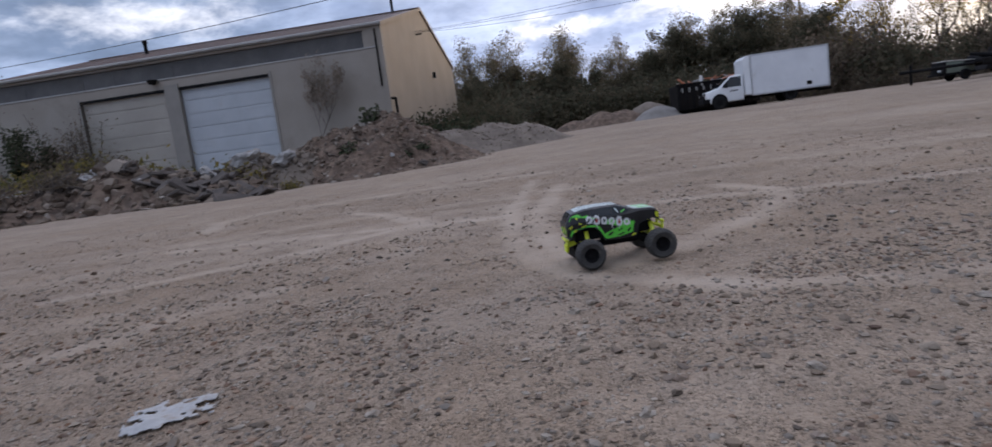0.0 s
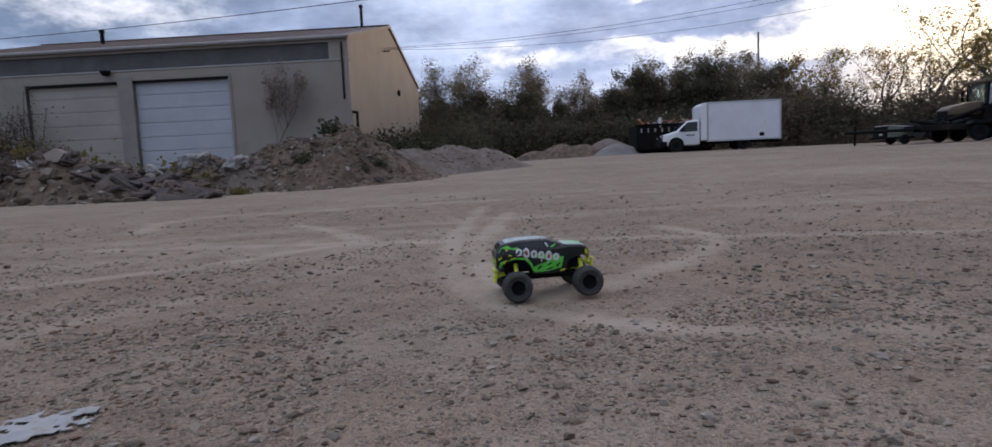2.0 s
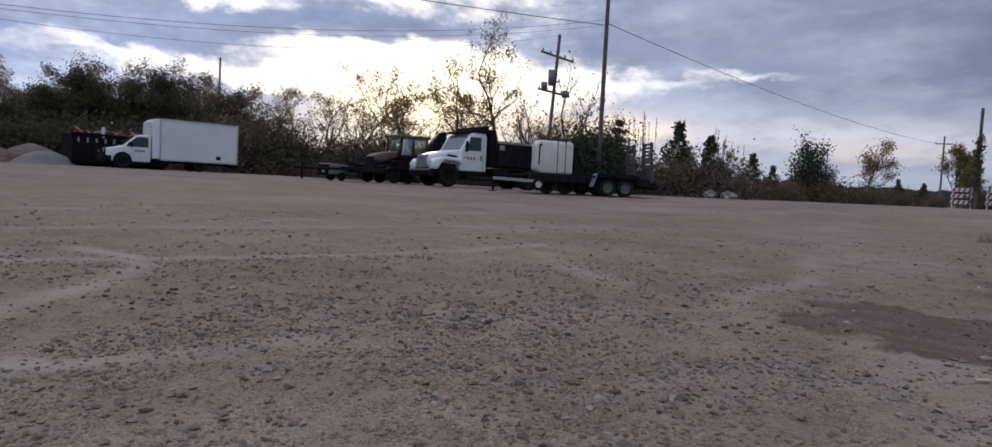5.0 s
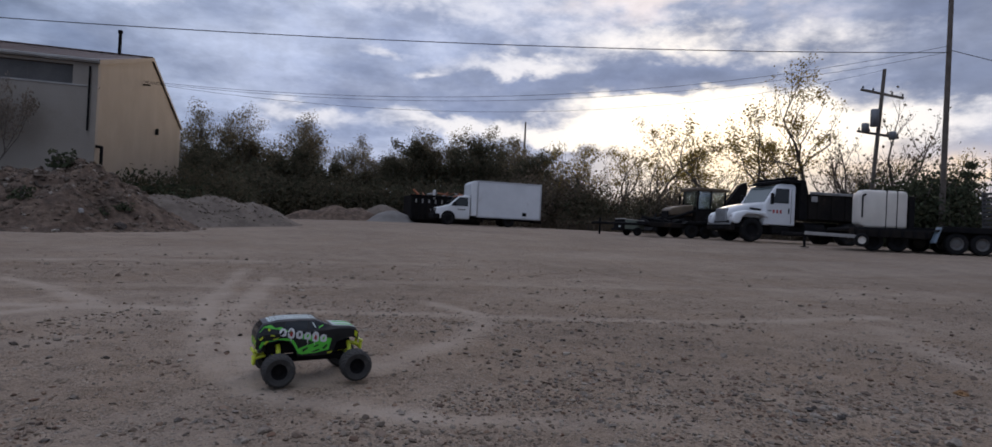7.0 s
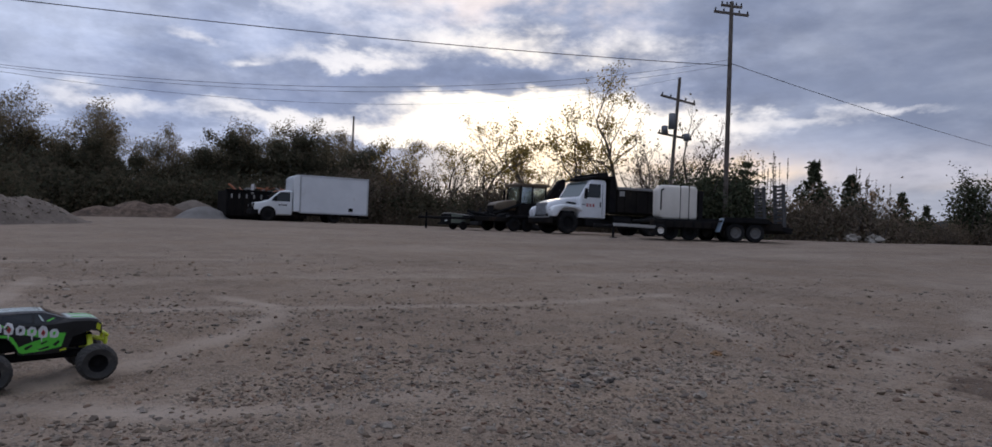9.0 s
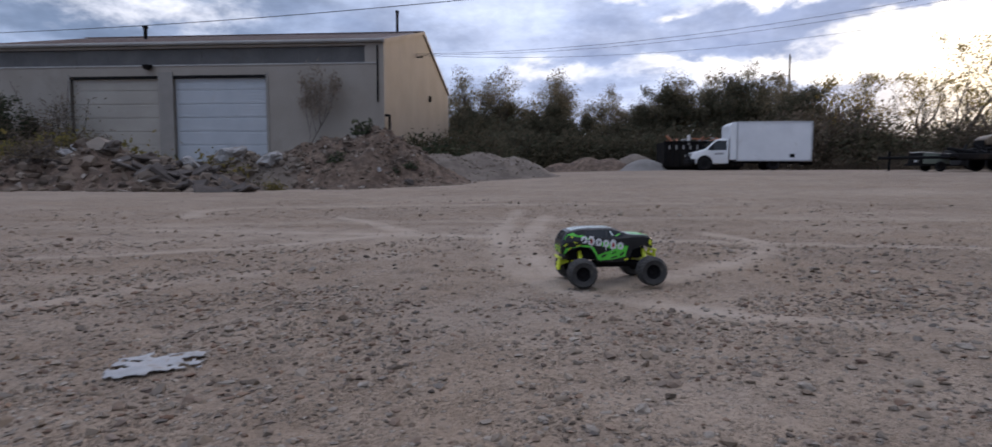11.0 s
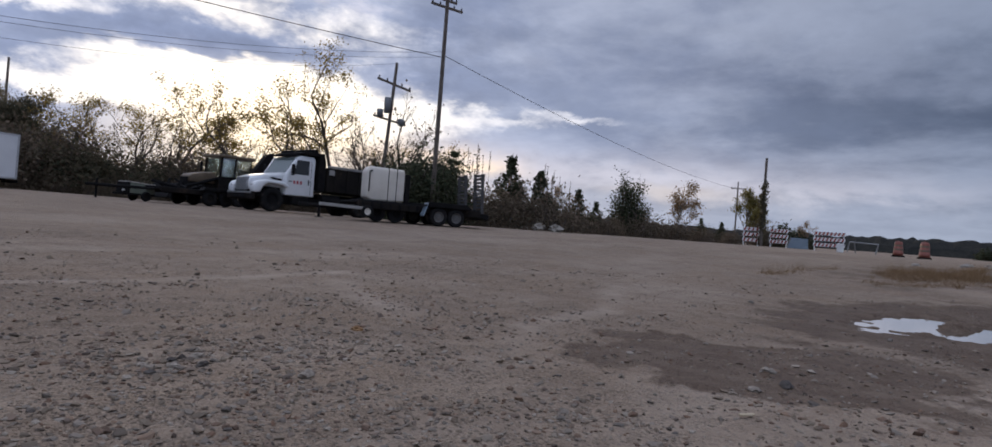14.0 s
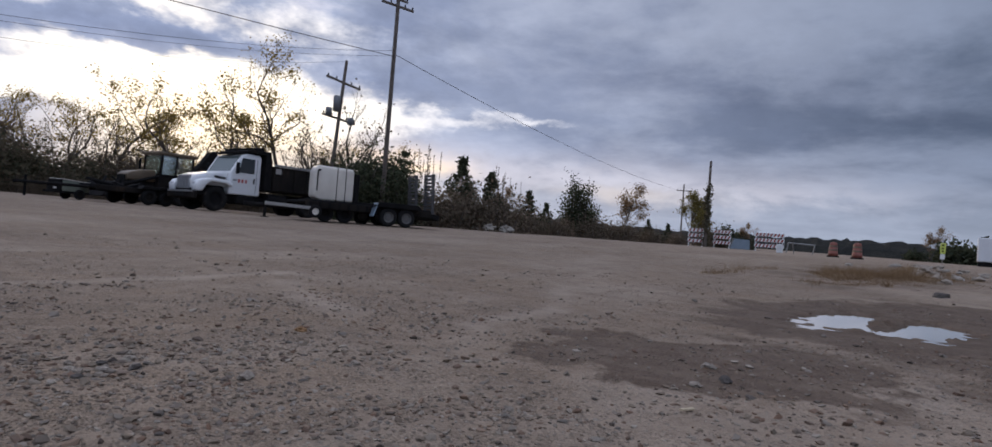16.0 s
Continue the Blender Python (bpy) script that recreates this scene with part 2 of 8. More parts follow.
# ground: packed dirt and gravel, with damp, dusty and light-toned far stretches carried as attributes of the sheet
def ground_mat():
    m = bpy.data.materials.new("gravel_lot")
    m.use_nodes = True
    m.node_tree.nodes.clear()
    n = Nodes(m.node_tree)
    where = n.add("ShaderNodeTexCoord").outputs["Object"]
    broad = n.noise(where, 0.35, 6.0, 0.6, 0.3)
    mid = n.noise(where, 2.6, 6.0, 0.65, 0.2)
    fine = n.noise(where, 34.0, 4.0, 0.7)
    grit = n.add("ShaderNodeTexVoronoi", {"Vector": where, "Scale": 46.0, "Randomness": 1.0})
    grit_col = n.add("ShaderNodeSeparateColor", {0: grit.outputs["Color"]}).outputs[0]
    tone = n.math("ADD", n.math("MULTIPLY", broad, 0.4), n.math("ADD", n.math("MULTIPLY", mid, 0.35), n.math("MULTIPLY", fine, 0.25)))
    col = n.ramp(tone, [(0.33, (0.158, 0.113, 0.081)), (0.5, (0.270, 0.206, 0.152)), (0.67, (0.372, 0.297, 0.228))])
    col = n.mix(n.math("MULTIPLY", n.span(n.noise(where, 0.8, 5.0, 0.6, 0.5), 0.46, 0.64), 0.55), col, n.mix(tone, (0.175, 0.119, 0.076), (0.355, 0.264, 0.188)))
    pebble = n.math("MULTIPLY", n.span(grit.outputs["Distance"], 0.42, 0.20), n.span(grit_col, 0.38, 0.5))
    col = n.mix(n.math("MULTIPLY", pebble, 0.75), col, n.ramp(n.math("FRACT", n.math("MULTIPLY", grit_col, 7.3)), [(0.0, (0.085, 0.070, 0.058)), (0.5, (0.20, 0.172, 0.145)), (1.0, (0.40, 0.355, 0.30))]))
    dust_and_light = n.attribute("dust_and_light")
    wet = n.attribute("wet")
    calm = n.math("SUBTRACT", 1.0, n.math("MULTIPLY", dust_and_light, 0.75))
    grain = n.add("ShaderNodeTexVoronoi", {"Vector": where, "Scale": 120.0, "Randomness": 1.0})
    grain_col = n.add("ShaderNodeSeparateColor", {0: grain.outputs["Color"]}).outputs[1]
    ragged = n.span(n.noise(where, 5.5, 5.0, 0.7), 0.36, 0.62)
    loose = n.math("MULTIPLY", calm, n.math("ADD", 0.35, n.math("MULTIPLY", ragged, 0.65)))
    col = n.mix(loose, col, n.mix(1.0, col, n.ramp(grain_col, [(0.0, (0.58, 0.57, 0.56)), (0.35, (0.86, 0.85, 0.84)), (0.75, (1.0, 1.0, 1.0)), (1.0, (1.28, 1.28, 1.28))]), "MULTIPLY"))
    col = n.mix(n.math("MULTIPLY", n.math("MULTIPLY", dust_and_light, n.span(mid, 0.25, 0.6, 0.45, 1.0)), 0.64), col, (0.395, 0.325, 0.260))
    damp = n.span(n.math("ADD", wet, n.math("MULTIPLY", n.math("SUBTRACT", n.noise(where, 9.0, 6.0, 0.75), 0.5), 1.3)), 0.14, 0.70)
    col = n.mix(n.math("MULTIPLY", damp, n.span(n.noise(where, 2.6, 6.0, 0.7), 0.34, 0.6, 0.70, 1.0)), col, n.mix(fine, (0.056, 0.036, 0.024), (0.165, 0.112, 0.076)))
    rough = n.math("SUBTRACT", 0.95, n.math("MULTIPLY", wet, 0.22))
    h = n.math("ADD", n.math("MULTIPLY", fine, 0.5), n.math("ADD", n.math("MULTIPLY", mid, 1.2), n.math("MULTIPLY", loose, n.math("ADD", n.math("MULTIPLY", pebble, 0.8), n.math("MULTIPLY", n.span(grain.outputs["Distance"], 0.5, 0.1), 0.45)))))
    nor = n.add("ShaderNodeBump", {"Strength": 1.0, "Distance": 0.019, "Height": h}).outputs[0]
    b = n.add("ShaderNodeBsdfPrincipled", {"Base Color": col, "Roughness": rough, "Normal": nor, "Specular IOR Level": 0.25})
    n.add("ShaderNodeOutputMaterial", {"Surface": b.outputs[0]})
    return m


def water_mat():
    m = bpy.data.materials.new("muddy_water")
    m.use_nodes = True
    m.node_tree.nodes.clear()
    n = Nodes(m.node_tree)
    nor = n.add("ShaderNodeBump", {"Strength": 0.30, "Distance": 0.004, "Height": n.noise(n.add("ShaderNodeTexCoord").outputs["Object"], 9.0, 3.0)}).outputs[0]
    b = n.add("ShaderNodeBsdfPrincipled", {"Base Color": (0.13, 0.105, 0.08, 1), "Roughness": 0.03, "IOR": 1.33, "Specular IOR Level": 0.5, "Coat Weight": 0.6, "Coat IOR": 1.6, "Coat Roughness": 0.02, "Normal": nor})
    n.add("ShaderNodeOutputMaterial", {"Surface": b.outputs[0]})
    return m


def islands(name, cols, rough=0.9, bump=0.004, scale=30.0):
    """Stones joined in one mesh: a colour for each."""
    m = bpy.data.materials.new(name)
    m.use_nodes = True
    m.node_tree.nodes.clear()
    n = Nodes(m.node_tree)
    pick = n.add("ShaderNodeNewGeometry").outputs["Random Per Island"]
    where = n.add("ShaderNodeTexCoord").outputs["Object"]
    f = n.noise(where, scale, 4.0, 0.65)
    k = len(cols)
    col = n.ramp(pick, [(i / (k - 1), c) for i, c in enumerate(cols)])
    col = n.mix(n.span(f, 0.35, 0.7), col, n.mix(0.7, (0.2, 0.165, 0.13), col))
    nor = n.add("ShaderNodeBump", {"Strength": 0.5, "Distance": bump, "Height": f}).outputs[0]
    b = n.add("ShaderNodeBsdfPrincipled", {"Base Color": col, "Roughness": rough, "Normal": nor, "Specular IOR Level": 0.1})
    n.add("ShaderNodeOutputMaterial", {"Surface": b.outputs[0]})
    return m


M_GROUND = ground_mat()
M_WATER = water_mat()
M_STONES = islands("gravel_stones", [(0.070, 0.055, 0.045), (0.23, 0.182, 0.137), (0.15, 0.112, 0.083), (0.27, 0.224, 0.178), (0.17, 0.144, 0.122), (0.37, 0.318, 0.260), (0.105, 0.091, 0.081), (0.25, 0.165, 0.115), (0.20, 0.174, 0.150), (0.17, 0.100, 0.067), (0.062, 0.052, 0.046)])
M_GRIT = islands("mound_grit", [(0.11, 0.088, 0.07), (0.20, 0.165, 0.135), (0.15, 0.12, 0.095), (0.27, 0.24, 0.21)], scale=6.0)
M_RUBBLE = islands("rubble", [(0.050, 0.040, 0.034), (0.12, 0.088, 0.067), (0.085, 0.062, 0.047), (0.165, 0.130, 0.104), (0.066, 0.054, 0.046), (0.16, 0.12, 0.09), (0.105, 0.082, 0.064), (0.14, 0.105, 0.08), (0.34, 0.30, 0.26)], scale=6.0)
M_EARTH = mat("mound_earth", (0.082, 0.056, 0.042), (0.185, 0.134, 0.100), 3.0, 0.95, 0, 0.09, 9.0, (0.055, 0.043, 0.036), 0.6, 1.6, 0.2)
M_GREYMOUND = mat("mound_gravel", (0.124, 0.100, 0.082), (0.195, 0.162, 0.134), 1.6, 0.95, 0, 0.025, 14.0, (0.115, 0.09, 0.07), 0.25, 0.8, 0.2)
M_PALE = mat("pale_gravel", (0.155, 0.142, 0.13), (0.20, 0.186, 0.172), 1.6, 0.95, 0, 0.03, 12.0)
M_WALL = mat("tan_block_wall", (0.262, 0.233, 0.200), (0.310, 0.279, 0.244), 0.5, 0.85, 0, 0.004, 18.0, (0.215, 0.19, 0.163), 0.3, 0.35, 0.3)
M_GABLE = mat("tan_metal_siding", (0.25, 0.207, 0.165), (0.30, 0.25, 0.20), 0.6, 0.75, 0, 0.003, 14.0, (0.27, 0.23, 0.19), 0.2, 0.5, 0.4)
M_BAND = mat("grey_translucent_panel", (0.066, 0.064, 0.064), (0.110, 0.106, 0.104), 0.8, 0.7, 0, 0.002, 20.0, (0.08, 0.072, 0.065), 0.4, 0.9)
M_ROOF = mat("brown_metal_roof", (0.120, 0.084, 0.074), (0.165, 0.120, 0.104), 0.5, 0.6, 0.1, 0.002, 12.0, (0.12, 0.07, 0.05), 0.35, 0.4)
M_FASCIA = mat("weathered_fascia", (0.30, 0.29, 0.275), (0.37, 0.36, 0.345), 1.0, 0.7, 0, 0.002, 20.0, (0.25, 0.23, 0.2), 0.25, 0.8)
M_PILASTER = mat("pale_pilaster", (0.215, 0.197, 0.178), (0.26, 0.24, 0.215), 1.0, 0.8, 0, 0.003, 20.0)
M_DOOR_WHITE = mat("white_door_panel", (0.38, 0.405, 0.43), (0.45, 0.475, 0.50), 0.6, 0.65, 0, 0.001, 30.0, (0.4, 0.38, 0.35), 0.15, 0.6)
M_DOOR_TAN = mat("tan_door_panel", (0.33, 0.30, 0.258), (0.39, 0.357, 0.31), 0.6, 0.55, 0, 0.001, 30.0, (0.3, 0.27, 0.23), 0.2, 0.6)
M_DARK = mat("black_steel", (0.008, 0.008, 0.009), (0.015, 0.014, 0.014), 2.0, 0.8, 0.0, 0.001, 60.0, (0.03, 0.022, 0.018), 0.2, 1.6, 0.06)
M_DARK2 = mat("grimy_dump_body", (0.011, 0.010, 0.010), (0.021, 0.018, 0.016), 1.2, 0.85, 0.0, 0.002, 50.0, (0.055, 0.038, 0.027), 0.25, 1.3, 0.06)
M_RUBBER = mat("tyre_rubber", (0.010, 0.010, 0.011), (0.018, 0.017, 0.017), 5.0, 0.9, 0, 0.002, 90.0, (0.06, 0.05, 0.043), 0.3, 4.0, 0.15)
M_WHITE = mat("white_truck_paint", (0.66, 0.67, 0.68), (0.74, 0.75, 0.76), 1.2, 0.3, 0, 0.0, 40.0, (0.45, 0.42, 0.38), 0.12, 1.0, 0.5, coat=0.3)
M_BOXWHITE = mat("white_box_panel", (0.60, 0.61, 0.63), (0.68, 0.69, 0.71), 0.8, 0.45, 0, 0.0, 40.0, (0.45, 0.44, 0.42), 0.12, 0.8)
M_TANK = mat("white_tank", (0.55, 0.51, 0.45), (0.63, 0.585, 0.52), 1.5, 0.45, 0, 0.0, 40.0, (0.5, 0.46, 0.4), 0.15, 1.2)
M_GLASS = glass_mat("tinted_glass", (0.02, 0.024, 0.028))
# the pale base colour carries the sky's reflection in the windscreen
M_SKYLIT_SCREEN = glass_mat("windscreen", (0.13, 0.155, 0.15), 0.10)
def pane_mat():
    """Clear cab glazing."""
    m = bpy.data.materials.new("cab_glazing")
    m.use_nodes = True
    m.node_tree.nodes.clear()
    n = Nodes(m.node_tree)
    g = n.add("ShaderNodeBsdfGlossy", {"Color": (0.8, 0.85, 0.88, 1), "Roughness": 0.08}).outputs[0]
    t = n.add("ShaderNodeBsdfTransparent", {"Color": (0.62, 0.68, 0.72, 1)}).outputs[0]
    n.add("ShaderNodeOutputMaterial", {"Surface": n.add("ShaderNodeMixShader", {0: 0.28, 1: t, 2: g}).outputs[0]})
    return m


M_PANE = pane_mat()
M_CHROME = mat("dull_chrome", (0.42, 0.42, 0.43), (0.52, 0.52, 0.53), 3.0, 0.3, 0.9, 0.0, 60.0)
M_STEEL = mat("grey_steel", (0.22, 0.22, 0.22), (0.30, 0.30, 0.30), 3.0, 0.5, 0.6, 0.0, 60.0, (0.18, 0.11, 0.07), 0.2, 3.0)
M_RIM = mat("white_wheel_rim", (0.070, 0.066, 0.063), (0.105, 0.10, 0.096), 3.0, 0.5, 0.1, 0.0, 60.0, (0.25, 0.2, 0.16), 0.3, 4.0)
M_RAMP = mat("scuffed_ramp_steel", (0.055, 0.054, 0.056), (0.085, 0.082, 0.082), 3.0, 0.55, 0.4, 0.0, 60.0, (0.12, 0.08, 0.06), 0.25, 3.0)
M_RED = mat("red_lettering", (0.42, 0.03, 0.03), None, 3.0, 0.5)
M_GREENBOX = mat("green_grey_hood", (0.12, 0.142, 0.11), (0.16, 0.18, 0.145), 1.5, 0.5, 0, 0.0, 50.0, (0.2, 0.18, 0.15), 0.2, 2.0)
M_TRACTOR = mat("faded_tan_paint", (0.105, 0.075, 0.048), (0.15, 0.11, 0.07), 1.5, 0.5, 0, 0.0, 50.0, (0.10, 0.07, 0.05), 0.35, 1.6)
M_BLUE = mat("pale_blue_fender", (0.15, 0.20, 0.25), (0.20, 0.25, 0.30), 2.0, 0.5)
M_POLE = mat("grey_pole_wood", (0.080, 0.064, 0.052), (0.13, 0.108, 0.092), 2.0, 0.9, 0, 0.01, 24.0)
M_GREY = mat("transformer_grey", (0.15, 0.155, 0.165), (0.20, 0.205, 0.215), 2.0, 0.5, 0.2)
M_BARK = mat("bark", (0.060, 0.048, 0.040), (0.115, 0.095, 0.08), 3.0, 0.95, 0, 0.02, 20.0)
M_WIRE = mat("cable", (0.02, 0.02, 0.022), None, 3.0, 0.6)
M_ORANGE = mat("orange_drum_plastic", (0.21, 0.055, 0.034), (0.165, 0.047, 0.030), 2.0, 0.5, 0, 0.0, 40.0, (0.2, 0.12, 0.09), 0.2, 3.0)
M_BARR_RED = mat("barricade_red_stripe", (0.24, 0.042, 0.034), (0.30, 0.06, 0.045), 3.0, 0.5)
M_BARR_WHITE = mat("barricade_white", (0.62, 0.62, 0.61), (0.70, 0.70, 0.69), 3.0, 0.5, 0, 0.0, 40.0, (0.4, 0.37, 0.33), 0.2, 3.0)
M_SIGN = mat("fluorescent_yellow_sign", (0.60, 0.66, 0.12), None, 3.0, 0.4)
M_ROCK = mat("pale_boulder", (0.25, 0.225, 0.195), (0.34, 0.31, 0.27), 1.5, 0.9, 0, 0.02, 12.0, (0.2, 0.18, 0.16), 0.3, 1.5)
M_CONCRETE = mat("broken_concrete", (0.24, 0.23, 0.22), (0.34, 0.325, 0.31), 2.0, 0.9, 0, 0.015, 16.0, (0.2, 0.17, 0.14), 0.3, 1.6)
M_ASPHALT = mat("broken_asphalt", (0.052, 0.042, 0.036), (0.098, 0.080, 0.068), 2.0, 0.95, 0, 0.02, 16.0, (0.16, 0.13, 0.11), 0.25, 1.6)
M_LOG = mat("old_log", (0.10, 0.075, 0.055), (0.16, 0.12, 0.09), 2.0, 0.9, 0, 0.02, 14.0)
L_DARK = leaf_mat("dark_foliage", (0.062, 0.066, 0.044), (0.096, 0.090, 0.060), (0.138, 0.112, 0.075), (0.080, 0.078, 0.053), lets=0.4)
L_AUTUMN = leaf_mat("autumn_foliage", (0.19, 0.138, 0.045), (0.30, 0.205, 0.055), (0.115, 0.100, 0.038), (0.38, 0.265, 0.075), lets=0.55)
L_OLIVE = leaf_mat("olive_foliage", (0.140, 0.126, 0.084), (0.205, 0.172, 0.112), (0.168, 0.144, 0.100), (0.26, 0.196, 0.120), lets=0.45)
L_PINE = leaf_mat("evergreen_foliage", (0.038, 0.046, 0.030), (0.060, 0.068, 0.042), (0.086, 0.086, 0.052), lets=0.2)
L_DRY = leaf_mat("dry_weeds", (0.22, 0.145, 0.082), (0.29, 0.20, 0.118), (0.165, 0.110, 0.066), (0.25, 0.165, 0.096))
L_YELLOW = leaf_mat("yellow_weeds", (0.20, 0.155, 0.05), (0.14, 0.13, 0.05), (0.24, 0.18, 0.06), (0.10, 0.10, 0.045))
L_BROWN = leaf_mat("brown_leaves", (0.125, 0.098, 0.074), (0.185, 0.142, 0.105), (0.105, 0.084, 0.065), (0.145, 0.125, 0.085))

# ---------------------------------------------------------------- building tools


def smooth(a, b, v):
    q = np.clip((v - a) / (b - a), 0, 1)
    return q * q * (3 - 2 * q)


def gz(x, y):
    """Height of the lot: level round the camera, rising gently towards the parked trucks and the road."""
    r, a = np.hypot(x, y), np.degrees(np.arctan2(x, y))
    w = 0.25 + 0.75 * smooth(-20, 20, a) * (1 - smooth(125, 175, a))
    return w * (0.72 * smooth(6, 36, r) + 0.012 * np.maximum(0, np.minimum(r, 150) - 36))


def hashed(ix, iy, seed):
    v = np.sin(ix * 127.1 + iy * 311.7 + seed * 74.7) * 43758.5453
    return v - np.floor(v)


def vnoise(x, y, seed=0.0):
    """Value noise, 0 to 1, on arrays."""
    ix, iy = np.floor(x), np.floor(y)
    fx, fy = x - ix, y - iy
    fx, fy = fx * fx * (3 - 2 * fx), fy * fy * (3 - 2 * fy)
    a, b = hashed(ix, iy, seed), hashed(ix + 1, iy, seed)
    c, d = hashed(ix, iy + 1, seed), hashed(ix + 1, iy + 1, seed)
    return (a * (1 - fx) + b * fx) * (1 - fy) + (c * (1 - fx) + d * fx) * fy


def fbm(x, y, seed=0.0, octaves=4):
    total, amp, s = 0.0, 0.5, 1.0
    for k in range(octaves):
        total = total + amp * vnoise(x * s + 13.1 * k, y * s - 7.7 * k, seed + k)
        amp, s = amp * 0.5, s * 2.03
    return total / (1 - 0.5**octaves)


def mesh_from(name, verts, faces, smooth_faces=False):
    me = bpy.data.meshes.new(name)
    me.from_pydata([tuple(v) for v in verts], [], [tuple(f) for f in faces])
    me.update()
    if smooth_faces:
        me.shade_smooth()
    return me


def part(name, bm, material, parent, label="", smooth_faces=False):
    """Links a bmesh (or a mesh) as one mesh object under a thing or a part."""
    if isinstance(bm, bmesh.types.BMesh):
        me = bpy.data.meshes.new(name)
        bm.to_mesh(me)
        bm.free()
    else:
        me = bm
    if smooth_faces:
        me.shade_smooth()
    if not me.materials:
        me.materials.append(material)
    ob = new(name, me)
    if parent is not None:
        ob.parent = parent
    return tagged(ob, label)


def thing(name, label, category, m=None, group="", kind=""):
    ob = new(name)
    ob.empty_display_size = 0.2
    if m is not None:
        ob.matrix_basis = m
    return tagged(ob, label, category, group, kind)


def shape():
    return bmesh.new()


def box(bm, size, at=(0, 0, 0), rot=(0, 0, 0), bevel=0.0, segs=1, taper=None):
    """A box, bevelled; taper scales its top in x and y."""
    made = bmesh.ops.create_cube(bm, size=1.0)["verts"]
    for v in made:
        v.co = Vector((v.co.x * size[0], v.co.y * size[1], v.co.z * size[2]))
        if taper and v.co.z > 0:
            v.co.x, v.co.y = v.co.x * taper[0], v.co.y * taper[1]
    if bevel:
        edges = list({e for v in made for e in v.link_edges})
        r = bmesh.ops.bevel(bm, geom=edges, offset=bevel, segments=segs, affect="EDGES", profile=0.6)
        made = list({v for f in r["faces"] for v in f.verts} | {v for v in made if v.is_valid})
    bmesh.ops.transform(bm, matrix=pose(*at, *rot), verts=made)
    return bm


def tube(bm, p, q, r0, r1=None, segs=10, caps=True):
    p, q = Vector(p), Vector(q)
    r1 = r0 if r1 is None else r1
    d = q - p
    made = bmesh.ops.create_cone(bm, cap_ends=caps, segments=segs, radius1=r0, radius2=r1, depth=d.length)["verts"]
    m = Matrix.Translation((p + q) / 2) @ d.to_track_quat("Z", "Y").to_matrix().to_4x4()
    bmesh.ops.transform(bm, matrix=m, verts=made)
    return bm


def slab(bm, outline, depth, axis="y", at=0.0, bevel=0.0):
    """An outline in the x-z plane (axis y) pushed through from at to at + depth."""
    a, b = [], []
    for u, w in outline:
        a.append(bm.verts.new((u, at, w) if axis == "y" else (at, u, w)))
        b.append(bm.verts.new((u, at + depth, w) if axis == "y" else (at + depth, u, w)))
    faces = [bm.faces.new(a), bm.faces.new(list(reversed(b)))]
    for i in range(len(a)):
        j = (i + 1) % len(a)
        faces.append(bm.faces.new((a[j], a[i], b[i], b[j])))
    bmesh.ops.recalc_face_normals(bm, faces=faces)
    if bevel:
        bmesh.ops.bevel(bm, geom=list({e for f in faces for e in f.edges}), offset=bevel, segments=2, affect="EDGES", profile=0.6)
    return bm


def lathe(bm, profile, segs=24, axis="y", at=(0, 0, 0), caps=True, tread=0.0):
    """Profile of (radius, along) turned about the axis y."""
    rings = []
    most = max(r for r, _ in profile)
    for n, (r, h) in enumerate(profile):
        ring = []
        for k in range(segs):
            q = r * (1 - tread * ((k + n) % 2)) if r > 0.9 * most else r
            ring.append(bm.verts.new((at[0] + q * math.cos(2 * math.pi * k / segs), at[1] + h, at[2] + q * math.sin(2 * math.pi * k / segs))))
        rings.append(ring)
    for a, b in zip(rings, rings[1:]):
        for k in range(segs):
            bm.faces.new((a[k], a[(k + 1) % segs], b[(k + 1) % segs], b[k]))
    for ring in (rings[0], rings[-1]) if caps else ():
        try:
            bm.faces.new(ring)
        except ValueError:
            pass
    bmesh.ops.recalc_face_normals(bm, faces=bm.faces[:])
    return bm


def wheel(parent, name, at, r, width, rim_r, rim_material, lugs=0):
    """A tyre with its rim as a sub-part, turning about y."""
    w = width / 2
    prof = [(rim_r, -w * 0.8), (r * 0.86, -w), (r * 0.97, -w * 0.75), (r, -w * 0.3), (r, w * 0.3), (r * 0.97, w * 0.75), (r * 0.86, w), (rim_r, w * 0.8)]
    if lugs:
        prof = [(rim_r, -w * 0.8), (r * 0.80, -w), (r * 0.93, -w * 0.85), (r, -w * 0.6), (r, -w * 0.15), (r, w * 0.15), (r, w * 0.6), (r * 0.93, w * 0.85), (r * 0.80, w), (rim_r, w * 0.8)]
    bm = lathe(shape(), prof, 2 * lugs if lugs else 28, caps=False, tread=0.055 if lugs else 0.0)
    tyre = part(name, bm, M_RUBBER, parent, "", not lugs)
    tyre.matrix_basis = pose(*at)
    rim = lathe(shape(), [(0.01, w * 0.35), (rim_r * 0.35, w * 0.42), (rim_r * 0.55, w * 0.25), (rim_r * 0.9, w * 0.3), (rim_r * 1.01, w * 0.82), (rim_r * 1.01, -w * 0.82), (rim_r * 0.9, -w * 0.3), (rim_r * 0.55, -w * 0.25), (rim_r * 0.35, -w * 0.42), (0.01, -w * 0.35)], 24)
    part("rim", rim, rim_material, tyre, "", True)
    return tyre


